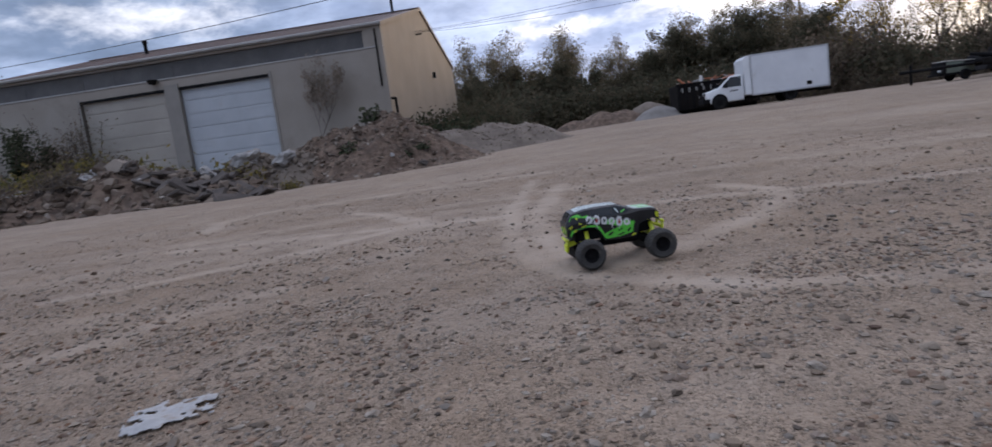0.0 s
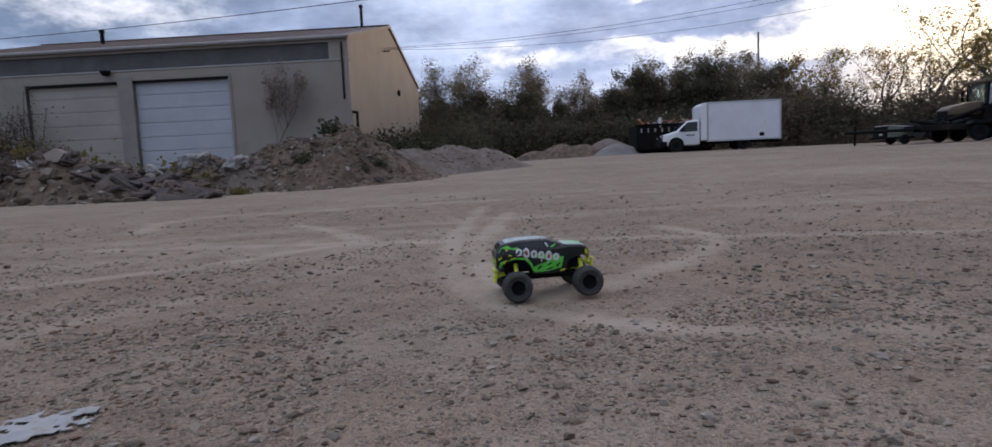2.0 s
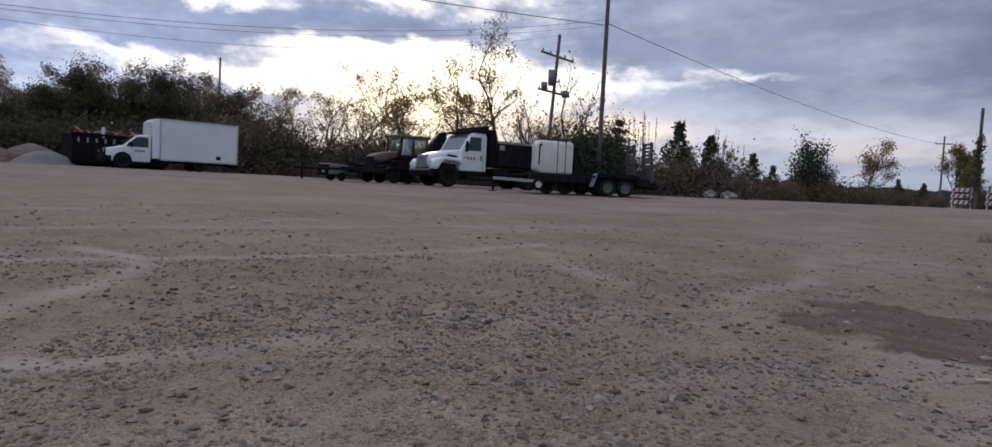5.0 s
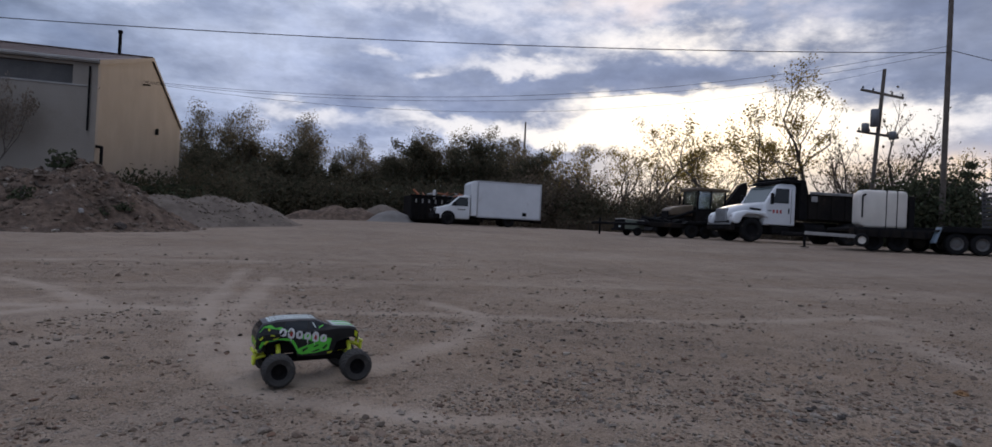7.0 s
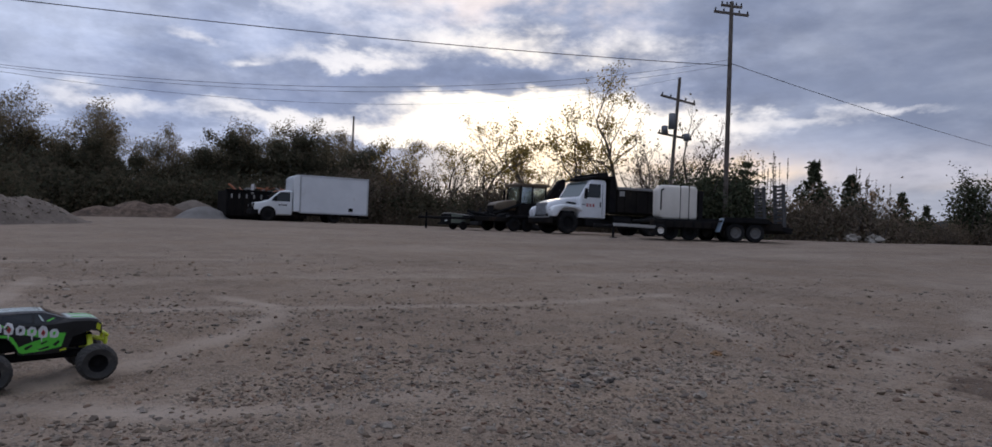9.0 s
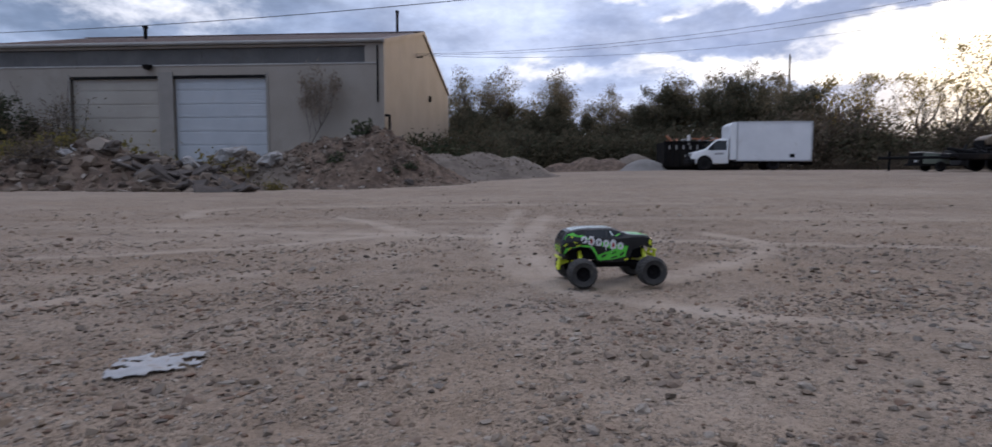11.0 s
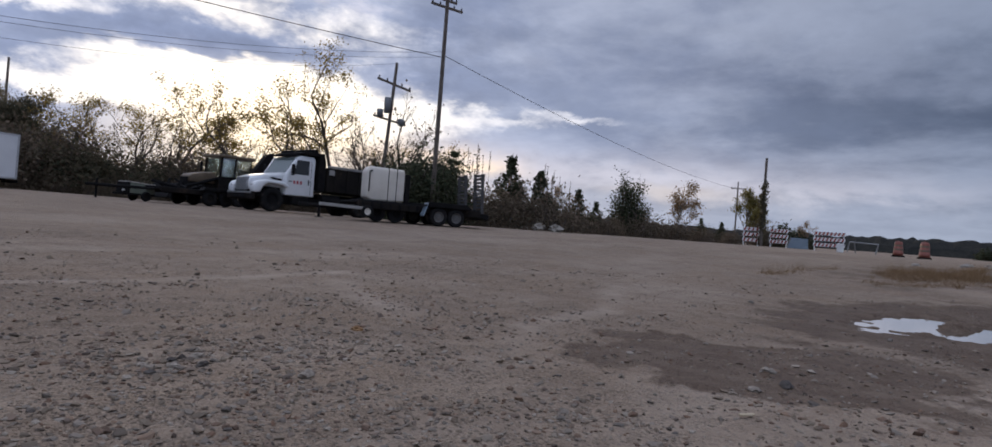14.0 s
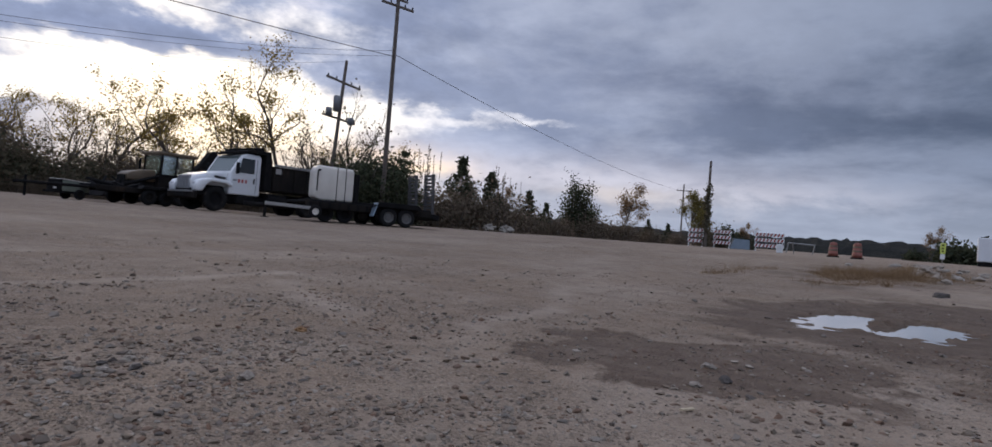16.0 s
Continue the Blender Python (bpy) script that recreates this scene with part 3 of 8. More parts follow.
def sweep(pts, r, k=6, name="cable"):
    """One continuous round line through points."""
    verts, faces = [], []
    for i, p in enumerate(pts):
        d = (pts[min(i + 1, len(pts) - 1)] - pts[max(i - 1, 0)]).normalized()
        a = d.cross(Vector((0, 0, 1))).normalized()
        b = d.cross(a)
        verts += [p + a * (r * math.cos(2 * math.pi * j / k)) + b * (r * math.sin(2 * math.pi * j / k)) for j in range(k)]
        if i:
            o = (i - 1) * k
            faces += [(o + j, o + (j + 1) % k, o + k + (j + 1) % k, o + k + j) for j in range(k)]
    return mesh_from(name, verts, faces, True)

# ---------------------------------------------------------------- ground
# puddles: (x, y, half length, half width, turn, water level)
PUDDLES = [(8.7, -1.08, 1.8, 1.25, -28.0, -0.021)]


def blob(x, y, cx, cy, a, b, turn, ragged=0.35, seed=3.0, size=1.0):
    """1 in the middle of a ragged oval, 0 outside it."""
    c, s = math.cos(radians(turn)), math.sin(radians(turn))
    u, v = ((x - cx) * c + (y - cy) * s) / a, (-(x - cx) * s + (y - cy) * c) / b
    d = np.hypot(u, v) + ragged * (fbm(x * 2.2 / size, y * 2.2 / size, seed) - 0.5) * 2
    return 1 - smooth(0.55, 1.15, d)


def line_track(x, y, pts, width, seed=4.0):
    """A dusty wheel track along a bent line; twin ruts."""
    x = x + 0.10 * (fbm(x * 1.1, y * 1.1, seed) - 0.5)
    y = y + 0.10 * (fbm(x * 1.1 + 5, y * 1.1, seed + 1) - 0.5)
    d = np.full_like(x, 99.0)
    for (x0, y0), (x1, y1) in zip(pts, pts[1:]):
        L2 = (x1 - x0) ** 2 + (y1 - y0) ** 2
        u = np.clip(((x - x0) * (x1 - x0) + (y - y0) * (y1 - y0)) / L2, 0, 1)
        d = np.minimum(d, np.hypot(x - x0 - u * (x1 - x0), y - y0 - u * (y1 - y0)))
    return 1 - smooth(width * 0.05, width * 1.35, d * (0.75 + 0.5 * fbm(x * 6, y * 6, seed + 2)))


TRACKS = [
    ([(0.64, 9.85), (0.23, 6.28), (0.17, 4.72), (0.28, 3.75), (0.43, 3.23), (0.62, 3.0), (1.1, 2.6), (2.0, 2.35)], 0.12, 0.95),
    ([(0.92, 8.57), (0.41, 5.52), (0.38, 4.26), (0.48, 3.53), (0.72, 3.36), (0.97, 3.50), (1.27, 3.76), (1.75, 4.22), (2.3, 4.98), (2.42, 5.5), (2.2, 6.3)], 0.15, 0.95),
    ([(-3.2, 6.6), (0.56, 5.87), (2.34, 5.37), (4.28, 4.83), (6.83, 4.83)], 0.14, 0.8),
    ([(-1.7, 8.27), (-1.1, 7.42), (-0.66, 6.27), (-1.2, 5.62), (-1.8, 5.0), (-3.0, 4.4)], 0.14, 0.9),
    ([(5.98, 4.29), (5.3, 3.5), (4.75, 2.65)], 0.22, 0.6),
] + [
    ([(-3.61, 8.22), (-4.06, 9.62), (-3.6, 10.7), (-1.0, 11.3), (4.0, 11.0)], 0.22, 0.8),
    ([(-2.6, 2.35), (-1.97, 2.95), (-1.2, 3.8)], 0.12, 0.6),
    ([(4.1, 1.5), (5.15, 1.82), (6.4, 1.69), (9.0, 2.4)], 0.16, 0.6),
    ([(-6.5, 6.2), (-2.0, 7.6), (3.0, 8.2), (9.0, 7.0)], 0.3, 0.5),
]


def dust_light_map(x, y):
    t = np.zeros_like(x)
    for pts, width, amount in TRACKS:
        t = np.maximum(t, amount * line_track(x, y, pts, width))
    # paler with distance; the drop towards +x paints in that side's dimmer light
    broad = np.maximum(smooth(0.48, 0.70, fbm(x * 0.22 + 3, y * 0.5, 21.0)), 0.6 * smooth(7, 17, np.hypot(x, y)) * (1 - 0.7 * smooth(4, 14, x)))
    return np.clip(t * (0.25 + 1.2 * fbm(x * 1.6, y * 1.6, 5.0)) + 0.4 * broad, 0, 1)


def wet_map(x, y):
    w = blob(x, y, 9.2, -1.35, 3.4, 1.85, -26, 0.30, 3.0, 0.6)
    w = np.maximum(w, 0.9 * blob(x, y, 5.25, -0.15, 0.62, 0.48, 20.0, 0.45, 9.0, 0.4))
    w = np.maximum(w, 0.95 * blob(x, y, 4.75, 0.42, 0.98, 0.80, 105.0, 0.45, 6.0, 0.45))
    w = np.maximum(w, 0.8 * blob(x, y, 5.35, 1.1, 0.40, 0.22, -35.0, 0.5, 8.0, 0.4))
    w = w + 0.45 * blob(x, y, 21.0, -3.0, 8.0, 2.6, -18, 0.5, 18.0, 1.6)
    return np.clip(w + 0.46 * blob(x, y, 8.5, -2.4, 5.5, 2.6, -20, 0.5, 10.0, 1.0), 0, 1)


def basin(x, y):
    """Depth of the puddle's bed below the lot, with mud standing out of it."""
    c = 0.060 * blob(x, y, 8.78, -0.72, 1.30, 0.35, -17, 0.62, 11.0, 0.26)
    c = np.maximum(c, 0.060 * blob(x, y, 8.62, -1.48, 1.05, 0.33, -14, 0.62, 13.0, 0.26))
    c = np.maximum(c, 0.056 * blob(x, y, 8.10, -1.08, 0.55, 0.27, -30, 0.5, 12.0, 0.26))
    c = c + 0.034 * (fbm(x * 4.6, y * 6.5, 17.0) - 0.5) * smooth(0.0, 0.012, c)
    return c - 0.045 * blob(x, y, 8.5, -1.06, 0.42, 0.13, -22, 0.7, 15.0, 0.22) - 0.03 * blob(x, y, 7.9, -1.45, 0.16, 0.07, 10, 0.7, 16.0, 0.2) - 0.03 * blob(x, y, 7.7, -0.8, 0.26, 0.08, -35, 0.7, 19.0, 0.2)


def relief(x, y):
    r = np.hypot(x, y)
    near = 1 - smooth(14, 40, r)
    h = 0.030 * (fbm(x * 0.55, y * 0.55, 31.0) - 0.5) + near * (0.034 * (fbm(x * 4.5, y * 4.5, 32.0, 3) - 0.5) + 0.012 * (fbm(x * 17, y * 17, 33.0, 2) - 0.5)) * (1 - 0.8 * smooth(0.0, 0.5, blob(x, y, 8.2, -0.95, 2.2, 1.5, -20, 0.1)))
    return h * (1 - 0.5 * dust_light_map(x, y)) * smooth(0.0, 0.5, r + 0.2)


def level(x, y):
    x, y = np.asarray(x, float), np.asarray(y, float)
    return gz(x, y) + relief(x, y) - basin(x, y)


def make_ground():
    rings = [0.35]
    while rings[-1] < 2500:
        rings.append(rings[-1] * (1.014 if rings[-1] < 6.6 else 1.007 if rings[-1] < 11 else 1.02 if rings[-1] < 30 else 1.04 if rings[-1] < 80 else 1.14))
    az = np.radians(np.r_[np.arange(-56, 111.9, 0.35), np.arange(112, 304, 4.0)])
    R, A = np.meshgrid(np.array(rings), az, indexing="ij")
    x, y = (R * np.sin(A)).ravel(), (R * np.cos(A)).ravel()
    z = level(x, y)
    nr, na = len(rings), len(az)
    verts = np.c_[x, y, z]
    i, k = np.meshgrid(np.arange(nr - 1), np.arange(na), indexing="ij")
    a, b = i * na + k, i * na + (k + 1) % na
    faces = np.stack([a, b, b + na, a + na], -1).reshape(-1, 4)[:, ::-1]
    me = bpy.data.meshes.new("ground")
    hub = len(verts)
    verts = np.r_[verts, [[0.0, 0.0, float(level(0.0, 0.01))]]]
    tri = np.stack([np.arange(na), (np.arange(na) + 1) % na, np.full(na, hub)], -1)
    me.from_pydata(verts.tolist(), [], faces.tolist() + tri.tolist())
    for name, values in (("wet", wet_map(verts[:, 0], verts[:, 1])), ("dust_and_light", dust_light_map(verts[:, 0], verts[:, 1]))):
        me.attributes.new(name, "FLOAT", "POINT").data.foreach_set("value", values.astype(np.float32))
    me.update()
    me.shade_smooth()
    me.materials.append(M_GROUND)
    return tagged(new("ground", me), "grey-brown packed gravel lot with faint dusty tyre tracks", "gravel lot", kind="structure")


ground = make_ground()
for n, (px, py, a, b, turn, lev) in enumerate(PUDDLES):
    ring = [(px + 1.25 * (a * math.cos(q) * math.cos(radians(turn)) - b * math.sin(q) * math.sin(radians(turn))), py + 1.25 * (a * math.cos(q) * math.sin(radians(turn)) + b * math.sin(q) * math.cos(radians(turn))), lev + float(gz(px, py))) for q in np.linspace(0, 2 * math.pi, 48, endpoint=False)]
    me = mesh_from("puddle", ring, [range(48)])
    me.materials.append(M_WATER)
    tagged(new("puddle", me), "shallow muddy puddle mirroring the pale sky", "puddle", kind="structure")

# ---------------------------------------------------------------- stones
ICO_V = np.array([v.co[:] for v in (lambda b: (bmesh.ops.create_icosphere(b, subdivisions=1, radius=1.0), b)[1])(bmesh.new()).verts])


def ico_faces():
    b = bmesh.new()
    bmesh.ops.create_icosphere(b, subdivisions=1, radius=1.0)
    f = np.array([[v.index for v in face.verts] for face in b.faces])
    b.free()
    return f


ICO_F = ico_faces()


def stones_mesh(name, x, y, z, size, rng, flat=0.55, sink=0.25):
    """Many rough stones in one mesh."""
    n = len(x)
    jag = 1 + 0.46 * (rng.random((n, 12, 1)) - 0.5) * 2
    v = ICO_V[None] * jag * np.stack([0.7 + 0.7 * rng.random(n), 0.7 + 0.5 * rng.random(n), flat * (0.6 + 0.8 * rng.random(n))], -1)[:, None]
    t = rng.random(n) * 2 * np.pi
    tilt = (rng.random(n) - 0.5) * 0.7
    c, s = np.cos(tilt)[:, None], np.sin(tilt)[:, None]
    v = np.stack([v[..., 0] * c - v[..., 2] * s, v[..., 1], v[..., 0] * s + v[..., 2] * c], -1)
    c, s = np.cos(t)[:, None], np.sin(t)[:, None]
    v = np.stack([v[..., 0] * c - v[..., 1] * s, v[..., 0] * s + v[..., 1] * c, v[..., 2]], -1) * size[:, None, None]
    v += np.stack([x, y, z + size * flat * (0.5 - sink)], -1)[:, None]
    f = (ICO_F[None] + 12 * np.arange(n)[:, None, None]).reshape(-1, 3)
    me = bpy.data.meshes.new(name)
    me.from_pydata(v.reshape(-1, 3).tolist(), [], f.tolist())
    me.update()
    return me


def scatter(rng, count, r0, r1, a0, a1):
    r = np.sqrt(rng.random(count) * (r1 * r1 - r0 * r0) + r0 * r0)
    a = np.radians(a0 + (a1 - a0) * rng.random(count))
    return r * np.sin(a), r * np.cos(a)


def make_gravel():
    rng = np.random.default_rng(5)
    xs, ys, ss = [], [], []
    for count, r0, r1, lo, hi in ((15000, 0.9, 3.4, 0.0045, 0.011), (6500, 0.9, 4.2, 0.008, 0.018), (12500, 2.8, 6.5, 0.006, 0.013), (2600, 3.4, 7.0, 0.011, 0.023), (5600, 5.5, 12.0, 0.008, 0.016), (900, 5.5, 13.0, 0.014, 0.034), (260, 11.0, 24.0, 0.012, 0.030)):
        x, y = scatter(rng, count, r0, r1, -54, 110)
        patch = fbm(x * 0.8, y * 0.8, 41.0) * 0.55 + fbm(x * 3.1, y * 3.1, 42.0, 2) * 0.45
        keep = (rng.random(count) < smooth(0.40, 0.60, patch) + 0.10) & (rng.random(count) > 0.85 * dust_light_map(x, y)) & (rng.random(count) > 0.1 * wet_map(x, y)) & (basin(x, y) < 0.012)
        x, y = x[keep], y[keep]
        xs.append(x), ys.append(y), ss.append(lo + (hi - lo) * rng.random(len(x)) ** 2.2)
    # a stonier stretch of the lot
    x, y = rng.normal(2.5, 0.75, 1200), rng.normal(2.35, 0.5, 1200)
    keep = (fbm(x * 2.6, y * 2.6, 44.0) > 0.50) & (np.hypot(x, y) > 1.6)
    xs.append(x[keep]), ys.append(y[keep]), ss.append(0.005 + 0.011 * rng.random(int(keep.sum())) ** 2.4)
    x, y, s = np.concatenate(xs), np.concatenate(ys), np.concatenate(ss)
    me = stones_mesh("gravel", x, y, level(x, y), s, rng)
    me.materials.append(M_STONES)
    tagged(new("gravel", me), "loose angular gravel strewn over packed dirt", "gravel", kind="stuff")


make_gravel()


def lump(name, size, seed, material, label, category, m, group="", flat=0.6, sub=3, jag=0.3, parent=None):
    """One rock or clod of its own."""
    bm = shape()
    bmesh.ops.create_icosphere(bm, subdivisions=sub, radius=1.0)
    for v in bm.verts:
        p = v.co * 1.3 + Vector((seed * 3.1, seed * 1.7, 0))
        k = 1 + jag * noise.noise(p) + 0.5 * jag * noise.noise(p * 2.7)
        v.co = Vector((v.co.x * size[0] * k, v.co.y * size[1] * k, v.co.z * size[2] * k))
    ob = part(name, bm, material, parent, label)
    ob.matrix_basis = m
    return tagged(ob, label, category, group)


M_STONE1 = mat("grey_stone", (0.20, 0.165, 0.13), (0.33, 0.285, 0.235), 30.0, 0.9, 0, 0.004, 90.0)
M_BROWN = mat("rusty_clod", (0.20, 0.105, 0.045), (0.28, 0.16, 0.075), 14.0, 0.9, 0, 0.004, 90.0)
M_BLACKSTONE = mat("dark_stone", (0.045, 0.036, 0.030), (0.075, 0.062, 0.052), 10.0, 0.7, 0, 0.003, 90.0)
LOOSE = [(2.97, 1.80, 0.032, 0), (0.42, 1.61, 0.020, 0), (0.89, 1.74, 0.022, 0), (1.62, 2.13, 0.024, 0), (4.34, 0.20, 0.034, 2), (3.40, 1.62, 0.022, 0), (3.94, 2.35, 0.030, 1), (2.74, 2.25, 0.024, 0), (2.82, 2.19, 0.022, 2), (2.66, 2.30, 0.020, 0), (2.90, 2.33, 0.022, 0), (2.79, 2.33, 0.018, 2), (2.70, 2.37, 0.020, 0), (2.87, 2.25, 0.017, 0), (2.62, 2.22, 0.019, 2), (2.95, 2.40, 0.016, 0), (4.15, 0.32, 0.026, 0), (4.6, 0.30, 0.034, 0), (14.1, -2.7, 0.12, 2), (-0.45, 2.55, 0.02, 0), (0.36, 2.55, 0.024, 0), (-0.29, 1.82, 0.02, 0)]
for n, (x, y, s, k) in enumerate(LOOSE):
    lump("stone", (s * 1.1, s * 0.85, s * 0.6), n + 1.0, (M_STONE1, M_BROWN, M_BLACKSTONE)[k], ("loose grey stone lying on the gravel", "rust-brown clod lying on the gravel", "dark wet-looking stone lying on the dirt")[k], "stone", pose(x, y, float(level(x, y)) + s * 0.18, 0, 0, 47 * n), "loose stones on the lot", jag=0.75, sub=2)

for n, (x, y, s) in enumerate([(22.3, -3.9, 0.22), (22.9, -4.4, 0.16), (21.7, -4.2, 0.13), (20.6, -4.0, 0.17), (19.4, -3.9, 0.12), (18.7, -3.8, 0.15), (23.8, -4.3, 0.24), (24.6, -4.9, 0.18), (25.6, -4.7, 0.26), (27.2, -4.7, 0.22), (28.3, -5.6, 0.28), (21.2, -5.0, 0.20), (23.2, -5.6, 0.22), (18.2, -4.5, 0.10), (26.3, -5.9, 0.2)]):
    lump("rubble_stone", (s * 0.75, s * 0.6, s * 0.4), n + 60.0, M_STONE1, "pale rough stone lying beside the dry grass", "stone", pose(x, y, float(level(x, y)) + s * 0.2, 6, 0, 71 * n), "stones beside the dry grass", jag=0.6, sub=2)


def torn_sheet(cx, cy, wide, deep, turn):
    """A torn sheet half trodden into the gravel."""
    nu, nv = 44, 36
    c, s = math.cos(radians(turn)), math.sin(radians(turn))
    bm = shape()
    grid = {}
    for i in range(nu):
        for k in range(nv):
            u, v = (i / (nu - 1) - 0.5), (k / (nv - 1) - 0.5)
            x, y = cx + u * wide * c - v * deep * s, cy + u * wide * s + v * deep * c
            edge = max(abs(u + 0.12 * v) * 2, abs(v) * 2) + 0.24 * (float(fbm(np.array([x * 30]), np.array([y * 30]), 71.0)[0]) - 0.5)
            bite = float(fbm(np.array([x * 30]), np.array([y * 30]), 74.0)[0]) - 0.16 * (u + 0.5)
            if edge < 0.86 and bite < 0.575 and not (u > 0.05 and v < -0.18 - 0.3 * (0.5 - u)):
                grid[i, k] = bm.verts.new((x, y, float(level(x, y)) + 0.006 + 0.008 * float(fbm(np.array([x * 9]), np.array([y * 9]), 77.0)[0]) + 0.010 * max(0.0, v)))
    for (i, k), v in list(grid.items()):
        q = [grid.get(p) for p in ((i, k), (i + 1, k), (i + 1, k + 1), (i, k + 1))]
        if all(q):
            bm.faces.new(q)
    bmesh.ops.delete(bm, geom=[v for v in bm.verts if not v.link_faces], context="VERTS")
    bmesh.ops.solidify(bm, geom=bm.faces[:], thickness=0.002)
    ob = part("torn_sheet", bm, mat("white_card", (0.29, 0.285, 0.28), (0.35, 0.345, 0.34), 30.0, 0.8, 0, 0.001, 120.0, (0.24, 0.195, 0.155), 0.5, 26.0), None, "", True)
    tagged(ob, "torn white sheet half buried among loose gravel", "paper scrap")


torn_sheet(-0.93, 1.99, 0.29, 0.25, 8.0)
bm = box(shape(), (0.075, 0.015, 0.009), (0, 0, 0), (0, 0, 0), 0.002)
ob = part("wood_chip", bm, mat("pale_wood", (0.45, 0.36, 0.24), (0.52, 0.43, 0.30), 20.0, 0.8), None)
ob.matrix_basis = pose(3.62, 0.30, float(level(3.62, 0.30)) + 0.012, 4, 3, -32)
tagged(ob, "pale splinter of wood lying on damp dirt", "wood scrap")

# ---------------------------------------------------------------- metal-roofed building
U = Vector((-0.9927, 0.1204, 0))
CORNER = Vector((-3.70, 26.13, 0.0))
LONG, DEEP, EAVE, REAR, RIDGE, BASE = 18.2, 15.5, 5.78, 5.5, 7.66, -0.1
HEAD, SILL, BAND = 4.52, 4.96, 5.62  # door heads, foot and top of the dark band
# local frame of the building: x along the front from its corner, y into the building
house = thing("building", "tan block workshop with a low brown metal gable roof", "building", Matrix.Translation(CORNER) @ U.to_track_quat("X", "Z").to_matrix().to_4x4())
# U points away to the far end, so y of the local frame points towards the lot: walls use negative y for depth


def hb(bm, x0, x1, y0, y1, z0, z1, bevel=0.0):
    """A block by its limits: x along the front, y depth into the building."""
    return box(bm, (x1 - x0, y1 - y0, z1 - z0), ((x0 + x1) / 2, -(y0 + y1) / 2, (z0 + z1) / 2), (0, 0, 0), bevel)


DOORS = [("B", 4.83, 8.76, HEAD, M_DOOR_WHITE, "white sectional overhead door, closed"), ("A", 9.38, 13.25, HEAD, M_DOOR_TAN, "faded tan sectional overhead door, closed")]
edges = [0.0, DOORS[0][1], DOORS[0][2], DOORS[1][1], DOORS[1][2], LONG]
for i in (0, 2, 4):
    part("front_wall", hb(shape(), edges[i], edges[i + 1], 0.0, 0.3, BASE, HEAD), M_WALL, house, "tan painted block wall")
part("lintel_wall", hb(shape(), 0.0, LONG, 0.0, 0.3, HEAD, SILL - 0.06), M_WALL, house)
part("wall_cap", hb(shape(), -0.02, LONG + 0.02, -0.03, 0.12, SILL - 0.06, SILL, 0.01), M_FASCIA, house)
part("upper_panel", hb(shape(), 0.75, LONG - 0.3, 0.10, 0.18, SILL, BAND - 0.02), M_BAND, house, "dark grey weathered band of panels below the eave")
for k in range(13):
    part("panel_joint", hb(shape(), 0.75 + k * 1.36, 0.785 + k * 1.36, 0.085, 0.12, SILL, BAND - 0.02), M_BAND, house)
part("wall_head", hb(shape(), 0.0, 0.75, 0.0, 0.3, SILL, EAVE), M_WALL, house)
part("wall_head", hb(shape(), LONG - 0.3, LONG, 0.0, 0.3, SILL, EAVE), M_WALL, house)
part("wall_head", hb(shape(), 0.75, LONG - 0.3, 0.0, 0.3, BAND, EAVE), M_WALL, house)
# gable ends and back
for x0, nm in ((0.0, "gable_wall"), (LONG - 0.25, "far_gable_wall")):
    g = slab(shape(), [(-0.3, BASE), (-DEEP, BASE), (-DEEP, REAR), (-DEEP / 2, RIDGE - 0.06), (-0.3, EAVE + 0.02)], 0.25, "x", x0)
    part(nm, g, M_GABLE, house, "tan metal-clad gable wall catching warm light")
part("back_wall", hb(shape(), 0.25, LONG - 0.25, DEEP - 0.25, DEEP, BASE, REAR), M_WALL, house)
# roof
for s, nm, eave in ((1, "front_roof", EAVE), (-1, "back_roof", REAR)):
    slope = math.degrees(math.atan2(RIDGE - eave, DEEP / 2))
    run = DEEP / 2 / math.cos(radians(slope)) + 0.14
    half = (LONG + 0.16) / 2
    line = [(-half, -0.03), (half, -0.03), (half, 0.03)]
    for k in range(45):
        x = half - 0.15 - k * 0.4
        line += [(x + 0.03, 0.03), (x + 0.02, 0.06), (x - 0.02, 0.06), (x - 0.03, 0.03)]
    sheet = slab(shape(), line + [(-half, 0.03)], run, "y", -run / 2)
    ob = part(nm, sheet, M_ROOF, house, "low-pitched brown ribbed metal roof")
    cy = (-DEEP / 2) + s * (DEEP / 4 + 0.07)
    cz = RIDGE - (RIDGE - eave) * (DEEP / 4 + 0.07) / (DEEP / 2) + 0.05
    ob.matrix_basis = pose(LONG / 2, cy, cz, -s * slope, 0, 0)
part("ridge_cap", box(shape(), (LONG + 0.16, 0.4, 0.04), (LONG / 2, -DEEP / 2, RIDGE + 0.10), (0, 0, 0), 0.015), M_ROOF, house)
part("fascia", hb(shape(), -0.08, LONG + 0.08, -0.14, -0.10, EAVE - 0.06, EAVE + 0.08), M_FASCIA, house, "pale weathered eave fascia")
part("gutter", hb(shape(), -0.06, LONG + 0.06, -0.20, -0.145, EAVE - 0.03, EAVE + 0.07, 0.02), M_FASCIA, house)
part("soffit", hb(shape(), 0.0, LONG, -0.10, -0.003, EAVE - 0.06, EAVE - 0.03), M_BAND, house)
part("rake_trim", slab(shape(), [(0.12, EAVE - 0.10), (0.12, EAVE + 0.06), (-DEEP / 2, RIDGE + 0.12), (-DEEP - 0.12, REAR + 0.06), (-DEEP - 0.12, REAR - 0.10), (-DEEP / 2, RIDGE - 0.04)], 0.03, "x", -0.085), M_GABLE, house, "tan rake trim")
